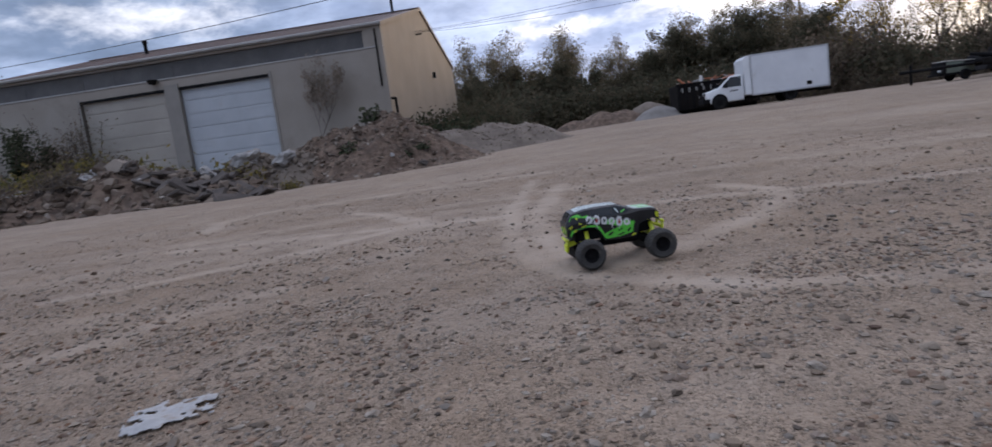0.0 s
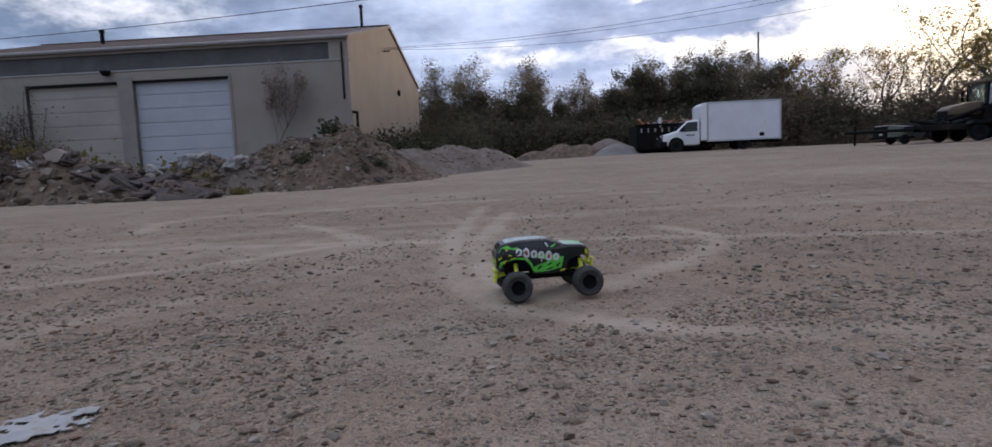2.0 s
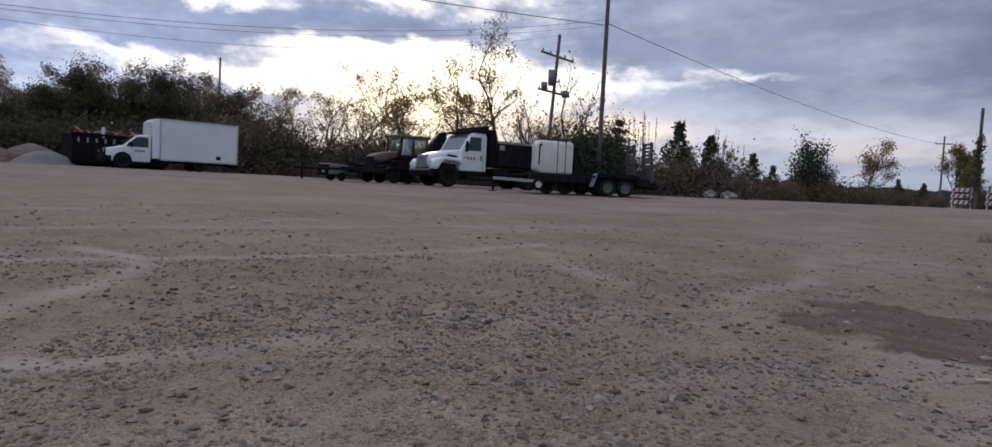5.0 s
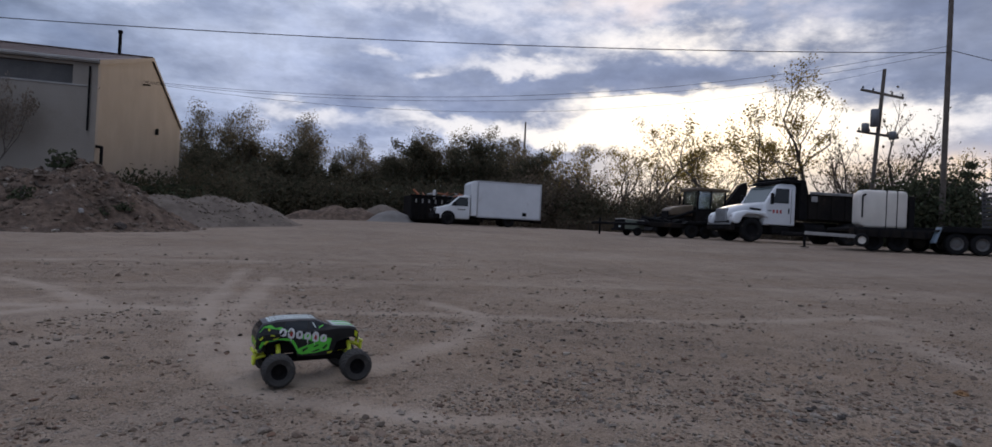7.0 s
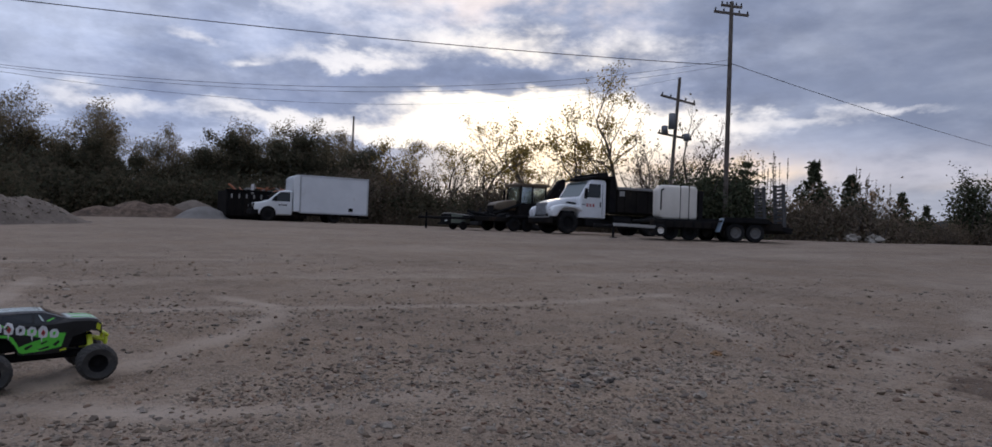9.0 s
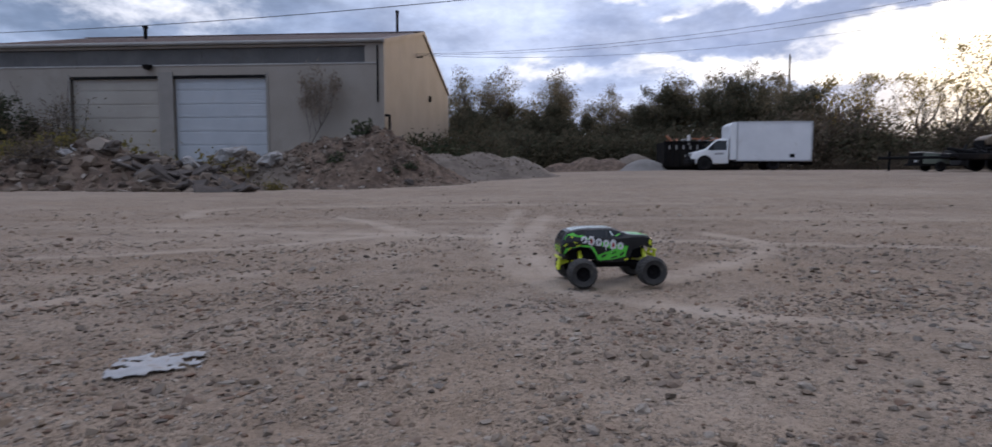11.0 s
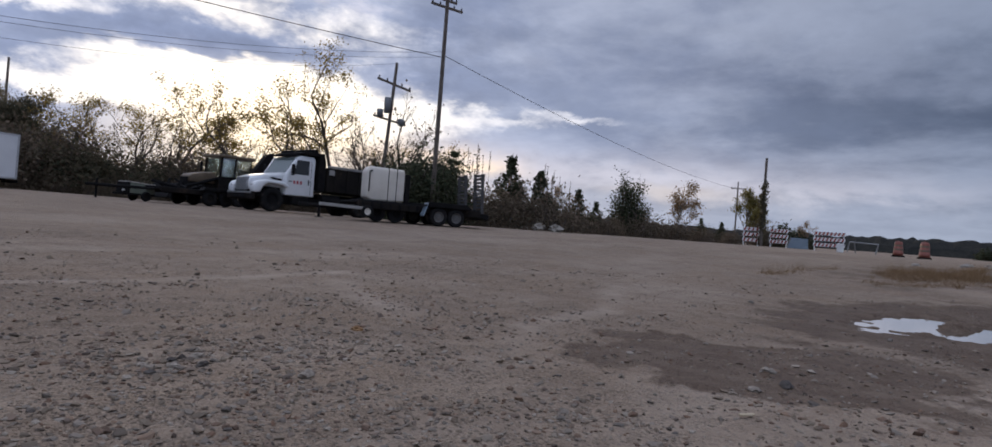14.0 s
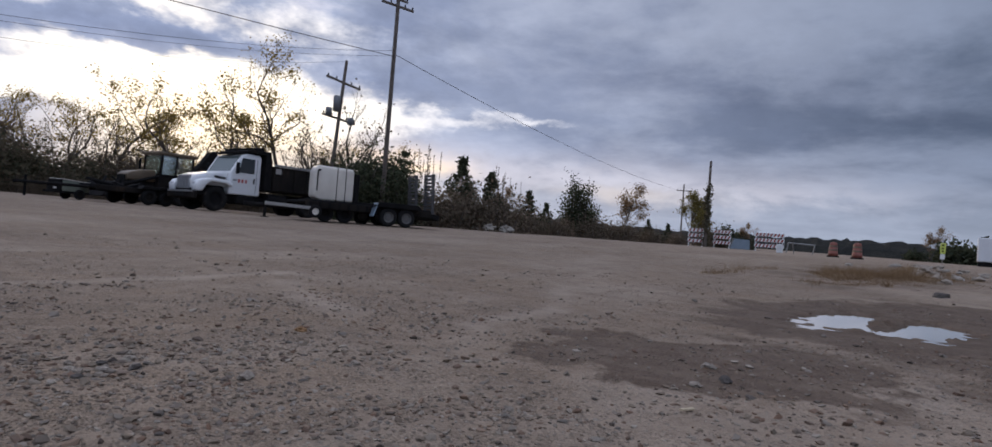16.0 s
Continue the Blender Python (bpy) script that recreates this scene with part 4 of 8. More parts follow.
part("corner_pilaster", hb(shape(), -0.02, 0.16, -0.04, 0.0, BASE, 5.6), M_WALL, house, "tan corner pilaster")
part("downspout", tube(shape(), (0.22, 0.075, 5.6), (0.22, 0.075, 3.4), 0.034, None, 8), M_DARK, house, "dark downspout")
part("door_pier", hb(shape(), 8.76, 9.38, -0.05, 0.0, BASE, HEAD + 0.14), M_PILASTER, house, "pale pier between the two doors")
part("floor_slab", hb(shape(), 0.3, LONG - 0.3, 0.3, DEEP - 0.3, BASE - 0.1, 0.05), M_CONCRETE, house)
for nm, x0, x1, top, material, label in DOORS:
    door = part("overhead_door", hb(shape(), x0, x1, 0.16, 0.20, 0.0, top), material, house, label)
    for k in range(8):
        z0 = 0.05 + k * (top - 0.05) / 8
        pane = hb(shape(), x0 + 0.02, x1 - 0.02, 0.13, 0.155, z0, z0 + (top - 0.05) / 8 - 0.025, 0.008)
        for j in range(4):
            hb(pane, x0 + 0.03, x1 - 0.03, 0.118, 0.13, z0 + 0.07 + j * 0.12, z0 + 0.10 + j * 0.12)
        part("door_panel", pane, material, door)
    part("door_jamb", hb(shape(), x0 - 0.10, x0, -0.03, 0.2, BASE, top + 0.1), M_PILASTER, house)
    part("door_jamb", hb(shape(), x1, x1 + 0.10, -0.03, 0.2, BASE, top + 0.1), M_PILASTER, house)
    # black strip put in for the shadow line at the door's top
    part("door_head", hb(shape(), x0, x1, -0.02, 0.16, top - 0.10, top + 0.005), M_DARK, house, "black strip for the shadow line over the door")
lamp = part("wall_lamp", lathe(shape(), [(0.02, -0.05), (0.12, -0.03), (0.20, 0.10), (0.20, 0.14), (0.03, 0.06)], 16), M_DARK, house, "small dark dome lamp under the band")
lamp.matrix_basis = pose(9.75, 0.16, 4.80, 90, 0, 0)
part("lamp_arm", tube(shape(), (9.75, 0.0, 4.90), (9.75, 0.16, 4.84), 0.02, None, 6), M_DARK, house)
for x, y, h, r in ((12.1, -3.4, 0.60, 0.085), (1.05, -6.6, 1.05, 0.07)):
    z = EAVE + (RIDGE - EAVE) * (-y) / (DEEP / 2)
    vent = part("vent_pipe", tube(shape(), (x, y, z - 0.1), (x, y, z + h), r, None, 12), M_DARK, house, "dark roof vent pipe")
    part("cap", tube(shape(), (x, y, z + h + 0.02), (x, y, z + h + 0.14), r * 1.5, r * 1.3, 12), M_DARK, vent)
    part("flashing", tube(shape(), (x, y, z - 0.02), (x, y, z + 0.12), r * 2.2, r * 1.05, 12), M_ROOF, vent)
part("insulator_bracket", box(shape(), (0.3, 0.06, 0.06), (-0.15, -6.3, 6.25)), M_DARK, house)
part("meter_box", box(shape(), (0.12, 0.16, 0.30), (-0.07, -9.2, 4.55), (0, 0, 0), 0.02), M_DARK, house)
post = thing("standpipe", "short dark pipe post with a bent head beside the wall", "pipe post", pose(-3.5, 26.3, 0.1))
bm = tube(shape(), (0, 0, 0), (0, 0, 2.8), 0.055, None, 10)
tube(bm, (0.02, 0, 2.77), (-0.26, 0, 2.81), 0.055, 0.05, 10)
part("pipe", bm, M_DARK, post)

# ---------------------------------------------------------------- vehicles (x ahead, y to the driver's side, z up)


def on_ground(x, y, turn, lift=0.0):
    return pose(x, y, float(gz(x, y)) + lift, 0, 0, turn)


def bars(parent, name, at, size, gap, count, material, axis="x"):
    """Unreadable lettering as plain bars."""
    for k in range(count):
        o = k * (size[0] + gap)
        p = (at[0] - o, at[1], at[2]) if axis == "x" else (at[0], at[1] - o, at[2])
        part(name, box(shape(), size, p, (0, 0, 0), 0.003), material, parent)


def make_box_truck():
    t = thing("box_truck", "white cutaway box truck parked on the gravel", "truck", on_ground(16.41, 39.35, 171.5))
    body = box(shape(), (4.25, 2.2, 2.28), (-1.325, 0, 1.71), (0, 0, 0), 0.03)
    cargo = part("cargo_box", body, M_BOXWHITE, t, "smooth white cargo box")
    cap = slab(shape(), [(0.80, 0.62), (0.80, 2.85), (1.05, 2.85), (1.24, 2.66), (1.24, 1.92), (1.18, 1.85), (1.18, 0.62)], 2.16, "y", -1.08, 0.05)
    part("front_cap", cap, M_WHITE, t, "rounded white front cap")
    for y in (-1.105, 1.105):
        for z in (0.58, 2.83):
            part("rail", box(shape(), (4.3, 0.03, 0.09), (-1.325, y, z), (0, 0, 0), 0.008), M_CHROME, cargo, "aluminium edge rail")
        for x in (-3.43, 0.78):
            part("corner_rail", box(shape(), (0.09, 0.026, 2.2), (x, y, 1.71), (0, 0, 0), 0.008), M_CHROME, cargo, "aluminium corner rail")
    cab = slab(shape(), [(1.22, 0.42), (1.22, 1.86), (1.55, 1.9), (1.95, 1.83), (2.62, 1.22), (3.25, 1.08), (3.42, 0.95), (3.45, 0.48), (3.2, 0.38), (1.3, 0.38)], 1.9, "y", -0.95, 0.07)
    part("cab", cab, M_WHITE, t, "white van cab with a short sloping bonnet", True)
    for s in (-1, 1):
        win = slab(shape(), [(1.36, 1.20), (1.36, 1.76), (1.93, 1.76), (2.36, 1.38), (2.44, 1.20)], 0.012, "y", s * 0.953 - 0.006)
        part("side_window", win, M_GLASS, t)
        part("mirror", box(shape(), (0.10, 0.16, 0.30), (2.2, s * 1.1, 1.32), (0, 0, 0), 0.03), M_DARK, t)
        arch = lathe(shape(), [(0.02, -0.02), (0.46, -0.02), (0.46, 0.02), (0.02, 0.02)], 24, "y", (2.62, s * 0.94, 0.43), True)
        part("wheel_arch", arch, M_DARK, t)
    glass = box(shape(), (0.012, 1.6, 0.82), (2.30, 0, 1.545), (0, -47.5, 0))
    part("windscreen", glass, M_GLASS, t)
    part("grille", box(shape(), (0.16, 1.78, 0.34), (3.40, 0, 0.84), (0, 0, 0), 0.03), M_DARK, t, "black grille")
    part("bumper", box(shape(), (0.42, 1.96, 0.34), (3.34, 0, 0.52), (0, 0, 0), 0.06), M_DARK, t, "dark front bumper")
    for s in (-1, 1):
        part("headlight", box(shape(), (0.10, 0.22, 0.16), (3.45, s * 0.72, 0.90), (0, 0, 0), 0.03), M_CHROME, t)
    part("chassis", box(shape(), (5.6, 0.9, 0.18), (-0.4, 0, 0.50), (0, 0, 0), 0.02), M_DARK, t)
    part("fuel_door", box(shape(), (0.28, 0.012, 0.22), (-2.35, 1.107, 0.86), (0, 0, 0), 0.004), M_DARK, cargo)
    part("rear_bumper", box(shape(), (0.12, 2.0, 0.14), (-3.5, 0, 0.42), (0, 0, 0), 0.02), M_DARK, t)
    bars(t, "door_lettering", (1.98, 0.957, 0.98), (0.08, 0.006, 0.10), 0.05, 4, M_DARK)
    for s in (-1, 1):
        wheel(t, "front_wheel", (2.62, s * 0.90, 0.37), 0.37, 0.22, 0.19, M_DARK2)
        wheel(t, "rear_wheel", (-1.35, s * 0.84, 0.37), 0.37, 0.42, 0.19, M_DARK2)


def make_dumpster():
    d = thing("roll_off_dumpster", "black steel roll-off dumpster heaped with scrap", "dumpster", on_ground(14.9, 43.4, -2.0))
    part("shell", box(shape(), (5.2, 2.2, 1.62), (0, 0, 1.0), (0, 0, 0), 0.02), M_DARK2, d)
    for k in range(12):
        part("rib", box(shape(), (0.09, 0.09, 1.5), (-2.5 + k * 0.455, -1.14, 0.98), (0, 0, 0), 0.01), M_DARK, d)
    part("top_rail", box(shape(), (5.3, 0.14, 0.12), (0, -1.12, 1.82), (0, 0, 0), 0.02), M_DARK, d)
    part("skid", box(shape(), (5.0, 1.6, 0.2), (0, 0, 0.1), (0, 0, 0), 0.02), M_DARK, d)
    for k in range(6):
        part("white_mark", box(shape(), (0.10, 0.012, (0.26, 0.30, 0.24)[k % 3]), (-2.27 + k * 0.455, -1.115, 1.47), (0, 0, 0), 0.003), M_CONCRETE, d)
    rust = mat("rusty_scrap", (0.34, 0.11, 0.045), (0.24, 0.09, 0.05), 2.0, 0.8)
    heap = thing("scrap_heap", "rust-orange scrap and boards piled in the dumpster", "scrap", on_ground(14.9, 43.4, -2.0, 1.75))
    rng = random.Random(3)
    for k in range(16):
        bm = box(shape(), (rng.uniform(0.5, 1.4), rng.uniform(0.06, 0.3), rng.uniform(0.04, 0.12)), (0, 0, 0), (0, 0, 0), 0.01)
        ob = part("board", bm, rust if k % 3 else M_CONCRETE, heap)
        ob.matrix_basis = pose(rng.uniform(-2.0, 1.6), rng.uniform(-0.7, 0.7), rng.uniform(0.05, 0.35), rng.uniform(-20, 20), rng.uniform(-45, 45), rng.uniform(0, 180))


def make_dump_truck():
    t = thing("dump_truck", "white-cabbed dump truck with a black dump body, parked", "truck", on_ground(21.95, 22.6, 165.0) @ Matrix.Scale(1.08, 4))
    hood = slab(shape(), [(0.80, 0.80), (0.84, 1.16), (0.74, 1.34), (0.30, 1.48), (-0.55, 1.64), (-0.55, 0.95), (0.40, 0.95)], 1.56, "y", -0.78, 0.10)
    for v in hood.verts:
        v.co.y *= 1.0 - 0.22 * max(0.0, v.co.x + 0.2)
    part("hood", hood, M_WHITE, t, "sloping white bonnet", True)
    for s in (-1, 1):
        fender = slab(shape(), [(0.86, 0.72), (0.88, 0.98), (0.76, 1.16), (0.35, 1.27), (-0.45, 1.24), (-0.62, 1.12), (-0.62, 1.00), (-0.46, 1.02), (-0.34, 1.10), (0.28, 1.12), (0.46, 1.00), (0.60, 0.74)], 0.40, "y", s * 0.90 - 0.20, 0.06)
        part("fender", fender, M_WHITE, t, "", True)
        part("headlight", box(shape(), (0.10, 0.24, 0.18), (0.82, s * 0.84, 0.98), (0, 0, 0), 0.04), M_CHROME, t)
        part("side_window", slab(shape(), [(-0.86, 1.62), (-0.98, 2.22), (-1.55, 2.22), (-1.55, 1.62)], 0.012, "y", s * 0.995 - 0.006), M_GLASS, t)
        part("mirror", box(shape(), (0.08, 0.20, 0.46), (-0.72, s * 1.16, 1.78), (0, 0, 0), 0.03), M_DARK, t)
        part("step", box(shape(), (0.75, 0.26, 0.30), (-1.2, s * 0.92, 0.52), (0, 0, 0), 0.03), M_DARK, t)
        part("hood_vent", slab(shape(), [(-0.46, 1.36), (-0.02, 1.40), (0.06, 1.37), (-0.06, 1.32), (-0.42, 1.29)], 0.05, "y", s * 0.79 - 0.025), M_DARK, t)
        part("door_handle", box(shape(), (0.06, 0.02, 0.22), (-1.56, s * 1.0, 1.32), (0, 0, 0), 0.008), M_DARK, t)
    part("grille", box(shape(), (0.06, 0.95, 0.56), (0.81, 0, 1.06), (0, -4, 0), 0.03), M_STEEL, t, "grey mesh radiator grille")
    gb = shape()
    for k in range(9):
        box(gb, (0.03, 0.03, 0.52), (0.85, -0.42 + k * 0.105, 1.06), (0, -4, 0))
    part("grille_bar", gb, M_CHROME, t)
    bumper = slab(shape(), [(0.80, 0.42), (0.91, 0.45), (0.93, 0.72), (0.82, 0.74)], 2.1, "y", -1.05, 0.03)
    part("bumper", bumper, M_DARK2, t, "grimy dark steel bumper", True)
    part("bumper_strip", box(shape(), (0.02, 2.0, 0.07), (0.935, 0, 0.70), (0, 0, 0), 0.008), M_STEEL, t, "scuffed pale strip along the bumper")
    # black box added to fill the dark gap between fenders and bumper
    part("radiator_frame", box(shape(), (0.30, 1.96, 0.30), (0.62, 0, 0.72), (0, 0, 0), 0.03), M_DARK, t)
    for s in (-1, 1):
        part("inner_arch", box(shape(), (0.90, 0.30, 0.56), (0.02, s * 0.62, 0.72), (0, 0, 0), 0.03), M_DARK, t)
        part("bumper_corner", box(shape(), (0.14, 0.22, 0.32), (0.86, s * 0.98, 0.58), (0, 0, 0), 0.04), M_DARK2, t)
    part("bumper_plate", box(shape(), (0.03, 0.9, 0.16), (0.93, 0, 0.58), (0, 0, 0), 0.01), M_DARK, t)
    cab = slab(shape(), [(-0.5, 0.72), (-0.52, 1.58), (-0.98, 2.34), (-1.2, 2.42), (-1.76, 2.42), (-1.85, 2.3), (-1.85, 0.72)], 1.98, "y", -0.99, 0.06)
    part("cab", cab, M_WHITE, t, "white cab with red lettering on the door", True)
    scr = box(shape(), (0.012, 1.72, 0.76), (-0.755, 0, 1.97), (0, -31.2, 0))
    part("windscreen", scr, M_SKYLIT_SCREEN, t, "windscreen with a pale sky reflection in its colour")
    vis = slab(shape(), [(-0.82, 2.38), (-0.80, 2.44), (-1.2, 2.50), (-1.2, 2.42)], 1.8, "y", -0.9, 0.01)
    part("visor", vis, M_DARK, t)
    part("door_seam", box(shape(), (0.015, 0.008, 1.4), (-1.66, 0.992, 1.5)), M_DARK, t)
    bars(t, "door_lettering", (-0.90, 0.995, 1.28), (0.085, 0.006, 0.14), 0.07, 3, M_RED)
    part("door_text", box(shape(), (0.16, 0.006, 0.06), (-0.72, 0.995, 1.30)), M_STEEL, t)
    # dump body with its cab shield
    body = slab(shape(), [(-2.35, 1.02), (-2.35, 2.05), (-6.2, 2.05), (-6.45, 1.02)], 2.3, "y", -1.15, 0.03)
    dump = part("dump_body", body, M_DARK2, t, "grimy black steel dump body")
    shield = slab(shape(), [(-1.98, 1.0), (-1.98, 2.46), (-1.12, 2.48), (-1.12, 2.54), (-1.35, 2.60), (-2.2, 2.62), (-2.3, 2.2), (-2.3, 1.0)], 2.2, "y", -1.1, 0.03)
    part("cab_shield", shield, M_DARK, t, "black steel cab shield")
    tarp = tube(shape(), (-1.75, -1.12, 2.66), (-1.75, 1.12, 2.66), 0.09, None, 14)
    tube(tarp, (-1.4, -1.0, 2.64), (-1.4, 1.0, 2.64), 0.06, None, 12)
    part("tarp_roll", tarp, M_DARK, t)
    for k in range(6):
        part("side_rib", box(shape(), (0.10, 0.07, 0.95), (-2.75 - k * 0.62, 1.18, 1.54), (0, 0, 0), 0.01), M_DARK2, dump)
    part("side_board", box(shape(), (3.9, 0.06, 0.10), (-4.3, 1.16, 2.10), (0, 0, 0), 0.01), M_STEEL, dump, "weathered grey board along the top")
    part("light_patch", box(shape(), (0.34, 0.01, 0.22), (-2.6, 1.165, 1.86)), M_CONCRETE, dump)
    part("chassis", box(shape(), (6.6, 0.9, 0.26), (-2.6, 0, 0.78), (0, 0, 0), 0.02), M_DARK, t)
    # black blocks stand in for the shade beneath the truck
    part("front_axle", box(shape(), (0.9, 1.7, 0.22), (0.05, 0, 0.50), (0, 0, 0), 0.04), M_DARK, t)
    part("undercarriage", box(shape(), (3.6, 1.5, 0.34), (-2.3, 0, 0.52), (0, 0, 0), 0.05), M_DARK, t)
    part("fuel_tank", tube(shape(), (-2.2, 0.88, 0.62), (-3.1, 0.88, 0.62), 0.27, None, 18), M_DARK, t)
    for s in (-1, 1):
        wheel(t, "front_wheel", (0.0, s * 0.86, 0.49), 0.49, 0.30, 0.28, M_DARK)
        wheel(t, "rear_wheel", (-4.3, s * 0.84, 0.49), 0.49, 0.52, 0.28, M_DARK2)


def make_tank_trailer():
    where = on_ground(22.4, 16.6, -33.0)
    t = thing("equipment_trailer", "long black flatbed equipment trailer with raised ramps", "trailer", where)
    part("deck", box(shape(), (5.4, 2.3, 0.12), (1.6, 0, 0.74), (0, 0, 0), 0.02), M_DARK, t)
    for s in (-1, 1):
        part("side_rail", box(shape(), (5.4, 0.10, 0.26), (1.6, s * 1.17, 0.62), (0, 0, 0), 0.015), M_DARK2, t)
        fend = slab(shape(), [(1.55, 0.76), (1.8, 0.96), (3.5, 0.96), (3.75, 0.76)], 0.34, "y", s * 1.36 - 0.17, 0.02)
        part("fender", fend, M_DARK, t)
        for x in (2.25, 3.05):
            wheel(t, "trailer_wheel", (x, s * 1.34, 0.38), 0.38, 0.24, 0.22, M_RIM)
    part("mud_flap", box(shape(), (0.06, 0.36, 0.58), (1.62, -1.36, 0.64), (0, 18, 0), 0.02), M_BLUE, t, "pale blue mud flap ahead of the wheels")
    for k in range(7):
        part("stake_pocket", box(shape(), (0.10, 0.05, 0.22), (-0.9 + k * 0.38, -1.24, 0.64), (0, 0, 0), 0.01), M_DARK, t)
    for s in (-1, 1):
        part("tongue_beam", tube(shape(), (-1.0, s * 0.9, 0.52), (-2.75, 0, 0.46), 0.07, None, 8), M_DARK, t)
    part("coupler", box(shape(), (0.4, 0.2, 0.16), (-2.85, 0, 0.47), (0, 0, 0), 0.03), M_DARK, t)
    part("white_rail", box(shape(), (1.7, 0.05, 0.12), (-1.75, -1.25, 0.50), (0, 1.5, 0), 0.01), M_CONCRETE, t, "pale weathered board along the side")
    jack = tube(shape(), (-2.45, -0.75, 0.0), (-2.45, -0.75, 0.62), 0.05, None, 8)
    part("jack", jack, M_DARK, t)
    part("jack_foot", box(shape(), (0.25, 0.25, 0.03), (-2.45, -0.75, 0.015)), M_DARK, t)
    part("rear_sill", box(shape(), (0.5, 2.3, 0.22), (4.5, 0, 0.56), (0, 14, 0), 0.02), M_DARK, t)
    for y in (-0.80, 0.75):
        ramp = part("ramp", box(shape(), (0.12, 0.07, 1.72), (4.35, y - 0.33, 1.52), (0, -3, 0)), M_RAMP, t, "upright steel loading ramp")
        part("ramp_rail", box(shape(), (0.12, 0.07, 1.72), (4.35, y + 0.33, 1.52), (0, -3, 0)), M_RAMP, ramp)
        for k in range(11):
            part("rung", box(shape(), (0.10, 0.62, 0.085), (4.37 - 0.007 * k, y, 0.78 + k * 0.152), (0, -3, 0)), M_RAMP, ramp)
    wheel(t, "small_wheel", (-0.72, -1.26, 0.36), 0.24, 0.14, 0.13, M_TANK)
    for x in (-0.2, 0.6):
        wheel(t, "middle_wheel", (x, -0.85, 0.34), 0.34, 0.24, 0.18, M_DARK)
    # the white tank stands on the deck
    k = thing("poly_tank", "white rectangular poly tank with dark straps on a trailer", "tank", where @ pose(0.06, 0, 0.80) @ Matrix.Diagonal((0.88, 1.0, 1.07, 1.0)))
    shell = slab(shape(), [(-0.90, 0.14), (-0.90, 1.10), (-0.74, 1.28), (0.84, 1.26), (0.92, 1.15), (0.92, 0.03), (-0.62, 0.01)], 0.7, "y", -0.95, 0.09)
    part("shell", shell, M_TANK, k, "", True)
    for x in (0.12, 0.52):
        part("strap", box(shape(), (0.030, 0.73, 1.25), (x, -0.60, 0.64), (0, 0, 0), 0.005), M_DARK, k)
    part("pipe", tube(shape(), (-0.78, -0.97, 0.35), (-0.78, -0.97, 1.08), 0.03, None, 8), M_DARK, k)
    part("pipe_elbow", tube(shape(), (-0.78, -0.97, 1.08), (-0.66, -0.97, 1.12), 0.03, None, 8), M_DARK, k)
    part("end_frame", box(shape(), (0.20, 0.9, 1.10), (1.08, -0.5, 0.55), (0, 0, 0), 0.02), M_DARK, k, "dark pump frame beside the tank")
    part("cradle", box(shape(), (2.1, 1.0, 0.06), (0, -0.5, 0.0), (0, 0, 0), 0.01), M_DARK, k)


def make_low_trailer():
    t = thing("flatbed_trailer", "low black flatbed trailer with its tongue on a jack", "trailer", on_ground(20.75, 25.6, -4.0))
    part("deck", box(shape(), (5.6, 2.1, 0.14), (0.7, 0, 0.62), (0, 0, 0), 0.02), M_DARK, t)
    for s in (-1, 1):
        part("side_rail", box(shape(), (5.6, 0.08, 0.20), (0.7, s * 1.07, 0.56), (0, 0, 0), 0.01), M_DARK2, t)
        for x in (0.1, 0.9):
            wheel(t, "trailer_wheel", (x, s * 1.18, 0.34), 0.34, 0.22, 0.18, M_DARK2)
        part("fender", slab(shape(), [(-0.4, 0.66), (-0.2, 0.80), (1.2, 0.80), (1.4, 0.66)], 0.30, "y", s * 1.2 - 0.15, 0.02), M_DARK, t)
    tongue = tube(shape(), (-2.1, 0.6, 0.55), (-4.5, 0, 0.52), 0.06, None, 8)
    tube(tongue, (-2.1, -0.6, 0.55), (-4.5, 0, 0.52), 0.06, None, 8)
    part("tongue", tongue, M_DARK, t)
    part("jack", tube(shape(), (-4.1, 0, 0.0), (-4.1, 0, 0.78), 0.045, None, 8), M_DARK, t)
    rng = random.Random(8)
    for k in range(16):
        x = rng.uniform(-1.6, 3.0)
        part("pipe", tube(shape(), (x, rng.uniform(-0.9, 0.6), 0.72), (x + rng.uniform(-1.0, 1.0), rng.uniform(-0.9, 0.6), rng.uniform(0.78, 1.15)), rng.uniform(0.03, 0.07), None, 6), M_DARK, t)
    c = thing("towed_compressor", "green-grey towed compressor on small wheels", "compressor", on_ground(18.45, 26.3, -4.0) @ Matrix.Scale(0.68, 4))
    part("hood", slab(shape(), [(-0.72, 0.45), (-0.62, 1.12), (0.95, 1.02), (0.98, 0.45)], 1.2, "y", -0.75, 0.04), M_GREENBOX, c)
    part("end_panel", slab(shape(), [(-0.80, 0.45), (-0.72, 1.10), (-0.60, 1.14), (-0.60, 0.45)], 1.24, "y", -0.77, 0.02), M_DARK, c)
    part("lid_edge", box(shape(), (1.66, 1.26, 0.035), (0.16, -0.15, 1.105), (0, 3.5, 0), 0.01), M_TANK, c)
    part("frame", box(shape(), (2.0, 1.2, 0.12), (0, -0.15, 0.40), (0, 0, 0), 0.01), M_DARK, c)
    part("headlight", box(shape(), (0.03, 0.3, 0.1), (-0.81, -0.4, 0.62), (0, 0, 0), 0.01), M_BARR_WHITE, c)
    for s in (-1, 1):
        wheel(c, "wheel", (0.35, -0.15 + s * 0.72, 0.30), 0.30, 0.18, 0.16, M_DARK2)


